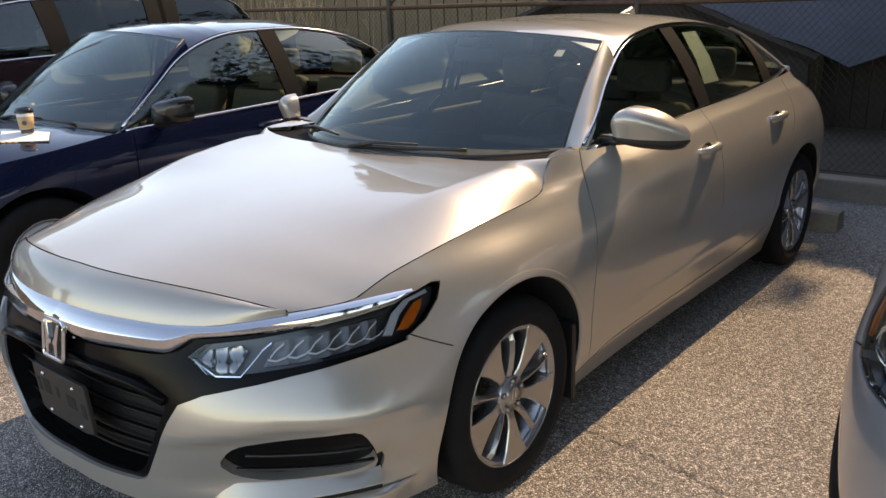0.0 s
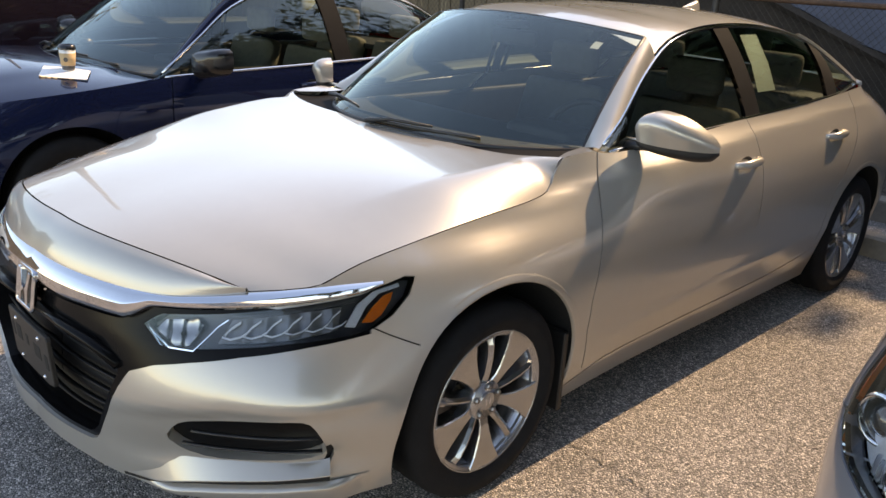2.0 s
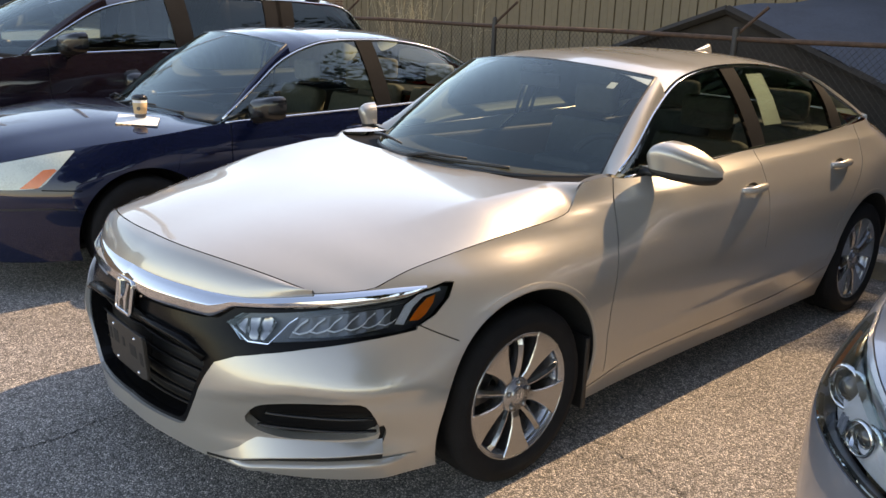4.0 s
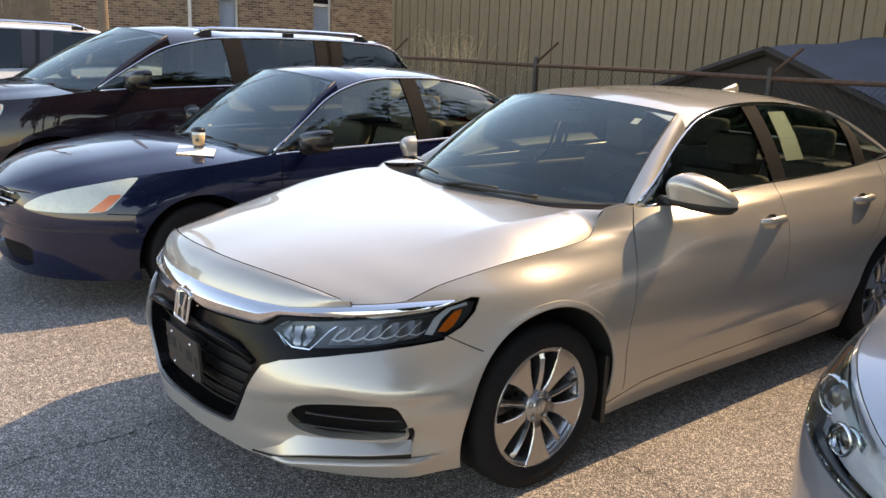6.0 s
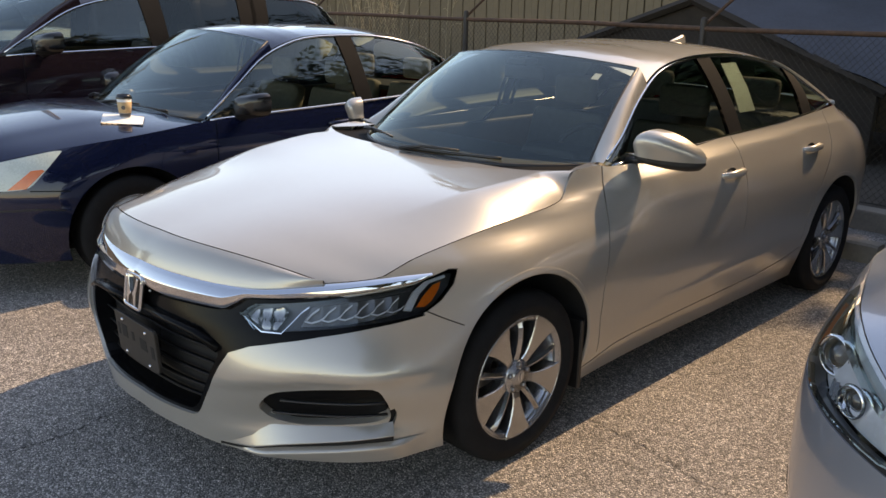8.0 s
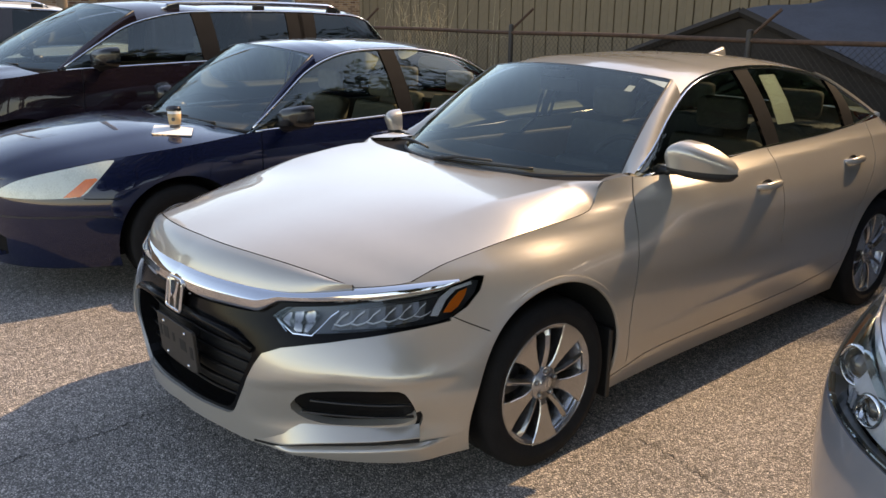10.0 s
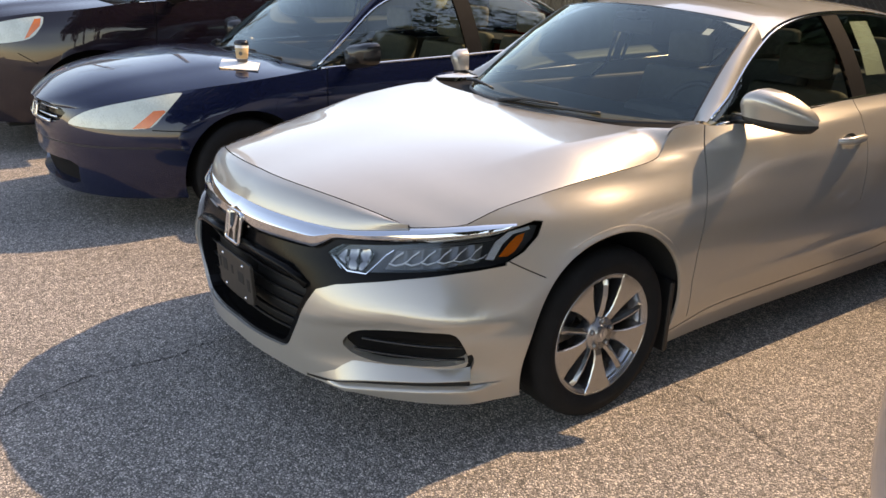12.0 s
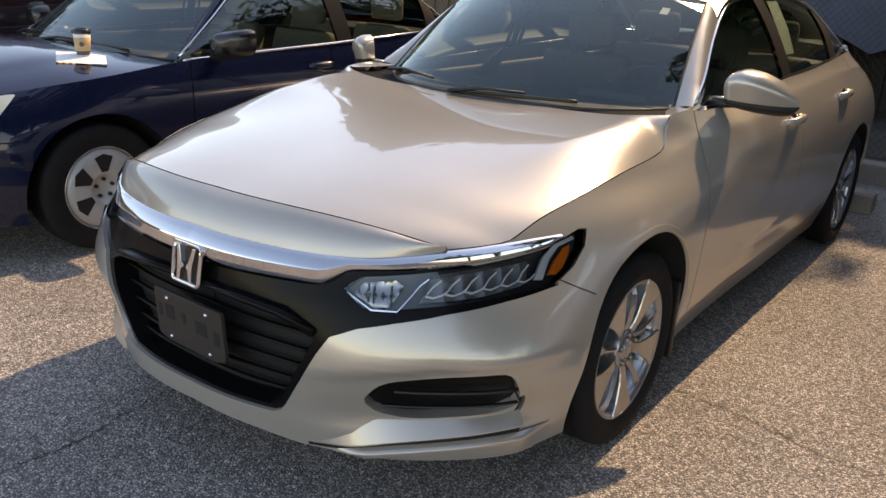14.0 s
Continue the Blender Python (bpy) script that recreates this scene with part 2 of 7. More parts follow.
def prism_bm(poly, depth, bevel=0.0, bm=None):
    """A plate: polygon in the xz plane, front at y = 0, going back by depth; its front rim bevelled."""
    bm = bmesh.new() if bm is None else bm
    a = [bm.verts.new((x, 0, z)) for x, z in poly]
    b = [bm.verts.new((x, depth, z)) for x, z in poly]
    f = bm.faces.new(a)
    g = bm.faces.new(b[::-1])
    n = len(a)
    for i in range(n):
        bm.faces.new((a[(i + 1) % n], a[i], b[i], b[(i + 1) % n]))
    if bevel:
        bmesh.ops.bevel(bm, geom=list(f.edges), offset=bevel, segments=2, profile=0.5, affect='EDGES')
    bmesh.ops.recalc_face_normals(bm, faces=bm.faces)
    return bm


def inside(poly, x, y):
    """Which of the points lie in the polygon."""
    P = np.array(poly, float)
    r = np.zeros(len(x), bool)
    j = len(P) - 1
    for i in range(len(P)):
        xi, yi, xj, yj = P[i, 0], P[i, 1], P[j, 0], P[j, 1]
        if yi != yj:
            c = ((yi > y) != (yj > y)) & (x < (xj - xi) * (y - yi) / (yj - yi) + xi)
            r ^= c
        j = i
    return r


def dense(poly, step):
    out = []
    for (x0, y0), (x1, y1) in zip(poly, list(poly[1:]) + [poly[0]]):
        n = max(1, int(math.hypot(x1 - x0, y1 - y0) / step))
        out += [(x0 + (x1 - x0) * k / n, y0 + (y1 - y0) * k / n) for k in range(n)]
    return out


def smooth_poly(poly, times=2):
    """Rounds a polygon's corners a little."""
    for _ in range(times):
        out = []
        for p, q in zip(poly, list(poly[1:]) + [poly[0]]):
            out += [(p[0] * 0.8 + q[0] * 0.2, p[1] * 0.8 + q[1] * 0.2), (p[0] * 0.2 + q[0] * 0.8, p[1] * 0.2 + q[1] * 0.8)]
        poly = out
    return poly


def strip(path, width):
    """A thin polygon along a path in the plane, for a panel gap or moulding."""
    P = np.array(path, float)
    d = np.gradient(P, axis=0)
    n = np.stack([-d[:, 1], d[:, 0]], 1)
    n /= np.linalg.norm(n, axis=1, keepdims=True)
    return [tuple(p) for p in P + n * width / 2] + [tuple(p) for p in (P - n * width / 2)[::-1]]


from mathutils.geometry import delaunay_2d_cdt


def cut_panels(outer, regions, step):
    """Cuts a flat domain into panels: regions are (name, polygon), a later one lies over the earlier. Gives name: (points, triangles)."""
    pts, edges = [], []

    def add(poly):
        k = len(pts)
        pts.extend(poly)
        edges.extend((k + i, k + (i + 1) % len(poly)) for i in range(len(poly)))
    add(dense(outer, step))
    for _, poly in regions:
        add(dense(poly, step))
    O = np.array(outer)
    gx = np.arange(O[:, 0].min() + step / 2, O[:, 0].max(), step)
    gy = np.arange(O[:, 1].min() + step / 2, O[:, 1].max(), step)
    X, Y = [a.ravel() for a in np.meshgrid(gx, gy)]
    X = X + 0.0
    keep = inside(outer, X, Y)
    pts = pts + list(zip(X[keep], Y[keep]))
    v, _, f, *_ = delaunay_2d_cdt([Vector(p) for p in pts], edges, [], 0, 1e-5)
    v = np.array([tuple(p) for p in v])
    f = np.array([tuple(t) for t in f])
    c = v[f].mean(1)
    tag = np.full(len(f), -1)
    tag[inside(outer, c[:, 0], c[:, 1])] = -2
    for i, (_, poly) in enumerate(regions):
        tag[inside(poly, c[:, 0], c[:, 1]) & (tag != -1)] = i
    out = {}
    for i in [-2] + list(range(len(regions))):
        name = "rest" if i == -2 else regions[i][0]
        sel = f[tag == i]
        if not len(sel):
            continue
        ids, inv = np.unique(sel, return_inverse=True)
        p, t = v[ids], inv.reshape(-1, 3)
        if name in out:
            q, s = out[name]
            out[name] = (np.vstack([q, p]), np.vstack([s, t + len(q)]))
        else:
            out[name] = (p, t)
    return out


def panel(name, sheets, surf, mat, parent, depth=0.0, rim=0.012, label=""):
    """One mesh from flat triangles laid on a surface: sheets are (points, triangles, mirrored); depth sinks it, rim turns its edge inwards."""
    V, N, F = [], [], []
    for p, t, flip in sheets:
        s = surf(p[:, 0], p[:, 1])
        h = 1e-3
        n = np.cross(surf(p[:, 0] + h, p[:, 1]) - surf(p[:, 0] - h, p[:, 1]), surf(p[:, 0], p[:, 1] + h) - surf(p[:, 0], p[:, 1] - h))
        n /= np.maximum(np.linalg.norm(n, axis=1, keepdims=True), 1e-12)
        if callable(depth):
            def sunk(u, v):
                m = np.cross(surf(u + h, v) - surf(u - h, v), surf(u, v + h) - surf(u, v - h))
                m /= np.maximum(np.linalg.norm(m, axis=1, keepdims=True), 1e-12)
                return surf(u, v) - m * depth(u, v)[:, None]
            s = sunk(p[:, 0], p[:, 1])
            k = 4e-3
            n = np.cross(sunk(p[:, 0] + k, p[:, 1]) - sunk(p[:, 0] - k, p[:, 1]), sunk(p[:, 0], p[:, 1] + k) - sunk(p[:, 0], p[:, 1] - k))
            n /= np.maximum(np.linalg.norm(n, axis=1, keepdims=True), 1e-12)
        else:
            s = s - n * depth
        t = t.copy()
        # counter-clockwise in the domain
        a = p[t[:, 1]] - p[t[:, 0]]
        b = p[t[:, 2]] - p[t[:, 0]]
        bad = a[:, 0] * b[:, 1] - a[:, 1] * b[:, 0] < 0
        t[bad] = t[bad][:, ::-1]
        edge = {}
        for tri in t:
            for i in range(3):
                e = (int(tri[i]), int(tri[(i + 1) % 3]))
                edge[e] = edge.get(e, 0) + 1
        border = [e for e in edge if (e[1], e[0]) not in edge]
        if flip:
            s, n = s * [-1, 1, 1], n * [-1, 1, 1]
        k = len(V)
        V += list(s)
        N += list(n)
        F += [tuple(q[::-1] + k) if flip else tuple(q + k) for q in t]
        if rim:
            for a, b in border:
                k = len(V)
                e = s[b] - s[a]
                o = np.cross(e, n[a])
                o = o / (np.linalg.norm(o) + 1e-12) * (-1 if flip else 1)
                V += [s[a], s[b], s[b] - n[b] * rim, s[a] - n[a] * rim]
                N += [o] * 4
                F.append((k, k + 1, k + 2, k + 3) if flip else (k + 3, k + 2, k + 1, k))
    return finish(name, V, F, mat, parent, N, label=label)


def F_(deg):
    """Place along the shell for a bearing round the nose: 0 dead ahead, 90 abeam of the front axle."""
    return radians(deg) - math.pi / 2
# ---------------------------------------------------------------- cars
def shell_surface(f, yr):
    """The body side as a surface over (s, z): a fan round the nose, the flank, a fan round the tail."""
    def surf(s, z):
        s, z = np.asarray(s, float), np.asarray(z, float)
        r = f(s, z)
        a = np.where(s < 0, s + math.pi / 2, np.where(s > yr, math.pi / 2 + (s - yr), math.pi / 2))
        base = np.clip(s, 0, yr)
        return np.stack([r * np.sin(a), base - r * np.cos(a), z], -1)
    return surf


def s_of_y(surf, y, z):
    """The shell's s at which its y is the given one."""
    if y >= 0:
        return y
    lo, hi = -math.pi / 2, 0.0
    for _ in range(40):
        m = (lo + hi) / 2
        if surf(m, z)[1] < y:
            lo = m
        else:
            hi = m
    return m


def arch_poly(surf, y, z, r, squash=1.0, n=48):
    out = []
    for k in range(n + 1):
        t = math.radians(-35 + 250 * k / n)
        yy, zz = y + r * math.cos(t), z + r * math.sin(t) * (squash if math.sin(t) > 0 else 1)
        out.append((s_of_y(surf, yy, max(zz, 0.02)), zz))
    return out


def tyre_bm(R, width, rim):
    w = width / 2
    prof = [(-w * 0.80, rim - 0.004), (-w * 0.98, rim + 0.02), (-w * 1.06, rim + (R - rim) * 0.45), (-w, R - 0.022), (-w * 0.86, R - 0.006)]
    for x in (-0.55, -0.5, -0.1, -0.05, 0.05, 0.1, 0.5, 0.55):
        prof.append((w * x, R - (0.009 if x in (-0.5, -0.1, 0.05, 0.5) else 0.0)))
    prof += [(w * 0.86, R - 0.006), (w, R - 0.022), (w * 1.03, R - 0.04), (w * 1.07, rim + (R - rim) * 0.5), (w * 1.06, rim + (R - rim) * 0.42), (w * 0.99, rim + 0.022), (w * 0.95, rim + 0.012), (w * 0.80, rim - 0.004)]
    return lathe_bm(prof, 64)


def wheel(car, y, side, x, R, width, rim, style, name="wheel"):
    """A wheel under its car; the outer face looks to side (+1 or -1)."""
    root = new(name)
    root.parent = car
    root.matrix_basis = pose(x * side, y, R, 0, 0, 0 if side > 0 else 180) @ pose(0, 0, 0, 25 * (y > 1), 0, 0)
    t = part("tyre", tyre_bm(R, width, rim), RUBBER, root, "black worn rubber tyre", True)
    f = width / 2 - 0.012
    barrel = lathe_bm([(-f, rim - 0.012), (-f * 0.2, rim - 0.03), (f * 0.3, rim - 0.026), (f * 0.78, rim - 0.018), (f * 0.9, rim - 0.008), (f, rim + 0.001), (f + 0.005, rim + 0.003), (f + 0.006, rim + 0.006), (f + 0.001, rim + 0.009)], 64)
    part("rim", barrel, ALLOY, root, "", True)
    if style == "cap":
        cap = lathe_bm([(f - 0.012, rim - 0.004), (f + 0.004, rim - 0.02), (f + 0.012, rim * 0.7), (f + 0.008, rim * 0.42), (f + 0.002, rim * 0.34), (f - 0.012, rim * 0.30), (f - 0.02, 0.0005)], 48)
        part("hubcap", cap, CAPGREY, root, "silver-grey plastic wheel cover", True)
        for k in range(6):
            a = math.radians(60 * k)
            bm = bmesh.new()
            P = [(-0.016, 0.42), (0.016, 0.42), (0.048, 0.78), (0.0, 0.86), (-0.048, 0.78)]
            vs = [bm.verts.new((f + 0.0135, p * math.cos(a) - q * rim * math.sin(a), p * math.sin(a) + q * rim * math.cos(a))) for p, q in P]
            us = [bm.verts.new((f - 0.02, v.co.y, v.co.z)) for v in vs]
            bm.faces.new(vs)
            for i in range(5):
                bm.faces.new((vs[i], vs[(i + 1) % 5], us[(i + 1) % 5], us[i]))
            part("slot", bm, DARK, root)
        for k in range(5):
            a = math.radians(72 * k + 18)
            bm = lathe_bm([(0, 0.010), (0.014, 0.009), (0.017, 0.0005)], 8)
            bmesh.ops.translate(bm, verts=bm.verts, vec=(f - 0.014, 0.045 * math.cos(a), 0.045 * math.sin(a)))
            part("lug_nut", bm, PLASTIC, root)
        return root
    # brake disc and caliper behind the spokes
    part("brake_disc", lathe_bm([(-0.005, 0.05), (0.0, 0.055), (0.0, 0.14), (-0.018, 0.14)], 40), DISC, root, "grey steel brake disc", True)
    c = box_bm(-0.03, 0.03, -0.05, 0.05, 0.09, 0.155, 0.012)
    bmesh.ops.rotate(c, verts=c.verts, cent=(0, 0, 0), matrix=Matrix.Rotation(radians(60), 3, 'X'))
    part("caliper", c, PLASTIC, root, "dark brake caliper")
    # five broad flat petals and, between them, five narrow ridged ribs
    petal = ((0.040, 0.020, -0.020), (0.062, 0.0185, -0.014), (0.085, 0.0185, -0.008), (0.115, 0.024, -0.004), (0.150, 0.035, -0.001), (0.185, 0.048, 0.002), (rim - 0.014, 0.064, 0.004), (rim + 0.001, 0.070, 0.004))
    ridge = ((0.040, 0.016, -0.022), (0.065, 0.014, -0.012), (0.10, 0.0125, -0.003), (0.15, 0.012, 0.003), (0.195, 0.014, 0.003), (rim - 0.012, 0.017, -0.004), (rim - 0.004, 0.020, -0.014))
    for k in range(10):
        a = math.radians(36 * k + 180)
        ca, sa = math.cos(a), math.sin(a)
        bm = bmesh.new()
        rows = []
        for r, half, dx in (ridge if k % 2 else petal):
            x = f + dx
            if k % 2:
                sec = ((-half - 0.006, x - 0.045), (-half, x - 0.010), (-0.0022, x - 0.0004), (0.0022, x - 0.0004), (half, x - 0.010), (half + 0.006, x - 0.045))
            else:
                sec = ((-half - 0.004, x - 0.05), (-half, x - 0.004), (-half + 0.003, x), (half - 0.003, x), (half, x - 0.004), (half + 0.004, x - 0.05))
            rows.append([bm.verts.new((px, q * ca - r * sa, q * sa + r * ca)) for q, px in sec])
        for A, B in zip(rows, rows[1:]):
            for i in range(5):
                bm.faces.new((A[i], A[i + 1], B[i + 1], B[i]))
        bmesh.ops.recalc_face_normals(bm, faces=bm.faces)
        part("rib" if k % 2 else "spoke", bm, MACHINED, root)
    part("rim_face", lathe_bm([(f - 0.05, rim - 0.016), (f - 0.010, rim - 0.014), (f - 0.004, rim - 0.012), (f - 0.001, rim - 0.006), (f + 0.003, rim + 0.001)], 64), ALLOY, root, "", True)
    part("hub", lathe_bm([(f - 0.05, 0.066), (f - 0.016, 0.066), (f - 0.010, 0.062), (f - 0.010, 0.034), (f - 0.004, 0.031), (f - 0.002, 0.027), (f - 0.003, 0.0005)], 32), ALLOY, root, "", True)
    em = box_bm(f - 0.003, f + 0.0005, -0.011, -0.006, -0.012, 0.012, 0.001, 1)
    box_bm(f - 0.003, f + 0.0005, 0.006, 0.011, -0.012, 0.012, 0.001, 1, em)
    part("cap_emblem", em, CHROME, root)
    for k in range(5):
        a = math.radians(72 * k + 18)
        bm = lathe_bm([(0, 0.011), (0.018, 0.010), (0.022, 0.006), (0.022, 0.0005)], 6)
        bmesh.ops.translate(bm, verts=bm.verts, vec=(f - 0.020, 0.050 * math.cos(a), 0.050 * math.sin(a)))
        part("lug_nut", bm, DISC, root)
    return root


CAPGREY = material("wheel_cover_grey", (0.42, 0.43, 0.44), 0.42, 0.3, vary=0.1, scale=20)
MACHINED = material("machined_alloy", (0.44, 0.45, 0.465), 0.24, 1.0, vary=0.04, scale=9, spread=0.03)
DISC = material("brake_steel", (0.25, 0.24, 0.23), 0.35, 1.0, vary=0.2, scale=30)


def both(P):
    return np.array(P) * [-1, 1, 1]


def seat(car, x, y, z, mat, back=0.62, wide=0.52):
    """A car seat with its head rest, as one part of the cabin."""
    root = new("seat")
    root.parent = car
    root.matrix_basis = pose(x, y, z)
    bm = box_bm(-wide / 2, wide / 2, -0.25, 0.25, 0, 0.16, 0.05, 3)
    part("cushion", bm, mat, root, smooth=True)
    bm = box_bm(-wide / 2, wide / 2, -0.06, 0.07, 0.10, 0.10 + back, 0.05, 3)
    bmesh.ops.rotate(bm, verts=bm.verts, cent=(0, 0, 0.1), matrix=Matrix.Rotation(radians(-18), 3, 'X'))
    bmesh.ops.translate(bm, verts=bm.verts, vec=(0, 0.22, 0))
    part("backrest", bm, mat, root, smooth=True)
    bm = box_bm(-0.14, 0.14, -0.05, 0.05, 0, 0.17, 0.045, 3)
    t = math.tan(radians(18)) * (back + 0.05)
    bmesh.ops.translate(bm, verts=bm.verts, vec=(0, 0.22 + t, 0.11 + back))
    part("head_rest", bm, mat, root, smooth=True)


def steering_wheel(car, x, y, z):
    root = new("steering_wheel")
    root.parent = car
    root.matrix_basis = pose(x, y, z, 65, 0, 0)
    part("rim", tube_bm([(0.18 * math.cos(t * math.tau / 32), 0.18 * math.sin(t * math.tau / 32), 0) for t in range(32)], 0.015, 8, True), DASH, root, smooth=True)
    part("boss", box_bm(-0.08, 0.08, -0.06, 0.06, -0.04, 0.0, 0.025, 3), DASH, root, smooth=True)
    part("spoke", box_bm(-0.17, 0.17, -0.018, 0.018, -0.03, -0.012, 0.006), DASH, root)


def wing_mirror(car, side, x, y, z, wide, tall, deep, paintwork, square=2.6):
    """A door mirror: rounded shell, black foot and rear glass."""
    root = new("door_mirror")
    root.parent = car
    root.matrix_basis = pose(side * x, y, z)
    V, Fc = [], []
    n, m = 28, 14
    for j in range(m + 1):
        v = j / m
        for i in range(n):
            a = i * math.tau / n
            ca, sa = math.cos(a), math.sin(a)
            e = square
            k = (abs(ca) ** e + abs(sa) ** e) ** (-1 / e)
            r = (1 - (1 - v) ** 2.4) ** (1.3 / square) if v < 1 else 1.0
            px, pz = k * ca * r, k * sa * r
            X = (px * wide / 2)
            Z = pz * tall / 2 * (1 - (0.22 if square < 3 else 0.06) * px * side)
            Yy = -deep * (1 - v) + deep * 0.20 * (px * side)
            V.append((X, Yy, Z + 0.02 * px * side))
            if j < m:
                q = (j * n + i, j * n + (i + 1) % n, (j + 1) * n + (i + 1) % n, (j + 1) * n + i)
                Fc.append(q)
    bm = bmesh.new()
    vs = [bm.verts.new(p) for p in V]
    for q in Fc:
        bm.faces.new([vs[i] for i in q])
    bmesh.ops.remove_doubles(bm, verts=bm.verts, dist=1e-4)
    bmesh.ops.recalc_face_normals(bm, faces=bm.faces)
    low = [fc for fc in bm.faces if fc.calc_center_median().z < -tall * 0.30]
    g = bmesh.ops.split(bm, geom=low)["geom"]
    bm2 = bmesh.new()
    me = bpy.data.meshes.new("tmp")
    lowset = [e for e in g if isinstance(e, bmesh.types.BMFace)]
    mp = {}
    for fc in lowset:
        bm2.faces.new([mp.setdefault(v, bm2.verts.new(v.co)) for v in fc.verts])
    bmesh.ops.delete(bm, geom=lowset, context='FACES')
    part("shell", bm, paintwork, root, smooth=True)
    part("lower_cover", bm2, PLASTIC, root, "black plastic lower cover", True)
    bpy.data.meshes.remove(me)
    bm = bmesh.new()
    ring = V[m * n:]
    bm.faces.new([bm.verts.new((p[0] * 0.94, p[1] - 0.012, p[2] * 0.94)) for p in ring])
    bmesh.ops.recalc_face_normals(bm, faces=bm.faces)
    part("mirror_glass", bm, MIRROR, root)
    d = -side
    foot = tube_bm([(d * wide * 0.30, -deep * 0.25, -tall * 0.40), (d * wide * 0.52, -deep * 0.2, -tall * 0.52), (d * (wide * 0.5 + 0.07), -deep * 0.15, -tall * 0.55), (d * (wide * 0.5 + 0.14), -deep * 0.1, -tall * 0.55)], lambda t: 0.030 + 0.012 * t, 10, flat=0.75)
    part("foot", foot, PLASTIC, root, "black plastic foot", True)
    return root


def swept_mirror(car, side, x, y, z, wide, paintwork):
    """A door mirror with a peaked cap that tapers to its outer end, a black lower cover, foot and rear glass."""
    root = new("door_mirror")
    root.parent = car
    root.matrix_basis = pose(side * x, y, z)
    rise = spl([(-1.0, 0.001), (-0.99, 0.044), (-0.93, 0.078), (-0.75, 0.100), (-0.45, 0.113), (-0.1, 0.109), (0.3, 0.092), (0.65, 0.066), (0.88, 0.042), (1.0, 0.018)])
    sink = spl([(-1.0, 0.001), (-0.99, 0.012), (-0.9, 0.022), (-0.5, 0.034), (0.0, 0.040), (0.5, 0.042), (0.8, 0.036), (1.0, 0.008)])
    deep = spl([(-1.0, 0.001), (-0.99, 0.045), (-0.92, 0.085), (-0.7, 0.108), (-0.2, 0.118), (0.4, 0.104), (0.8, 0.072), (0.95, 0.040), (1.0, 0.012)])
    us = np.sin(np.linspace(-1, 1, 57) * math.pi / 2)
    lines = {}
    for name, high in (("cap", True), ("lower_cover", False)):
        G = []
        for t in np.linspace(0, 1, 15):
            c, q = math.cos(t * math.pi / 2), math.sin(t * math.pi / 2)
            h = rise(us) if high else -sink(us)
            e = 0.6
            dy = -deep(us) * (q ** e * (1 - 0.34 * t ** 5) if high else 0.66 * q ** 0.8)
            G.append(np.stack([us * wide / 2 * side, dy + 0.065 * us + 0.015 * us ** 2, h * c ** e - 0.010 * us], 1))
        lines[name] = G[0]
        grid_mesh(name, G, paintwork if high else PLASTIC, root, "" if high else "black plastic lower cover", flip=(side > 0) == high)
    bm = bmesh.new()
    ring = [tuple(p) for p in lines["cap"]] + [tuple(p) for p in lines["lower_cover"][::-1]]
    bm.faces.new([bm.verts.new((p[0] * 0.97, p[1] - 0.006, p[2] * 0.95)) for p in ring])
    bmesh.ops.remove_doubles(bm, verts=bm.verts, dist=1e-4)
    bmesh.ops.recalc_face_normals(bm, faces=bm.faces)
    part("mirror_glass", bm, MIRROR, root)
    i = -side * wide / 2
    foot = tube_bm([(i * 0.55, -0.045, -0.012), (i * 1.0, -0.060, -0.014), (i * 1.3, -0.055, -0.020), (i * 1.62, -0.02, -0.026)], lambda t: 0.026 + 0.010 * t, 12, flat=0.6)
    part("foot", foot, PLASTIC, root, "black plastic foot", True)
    trim = tube_bm([(i * 0.98, -0.062, 0.006), (i * 1.2, -0.060, 0.004), (i * 1.62, -0.035, -0.002)], 0.010, 8, flat=0.5)
    part("foot_trim", trim, paintwork, root, "", True)
    return root


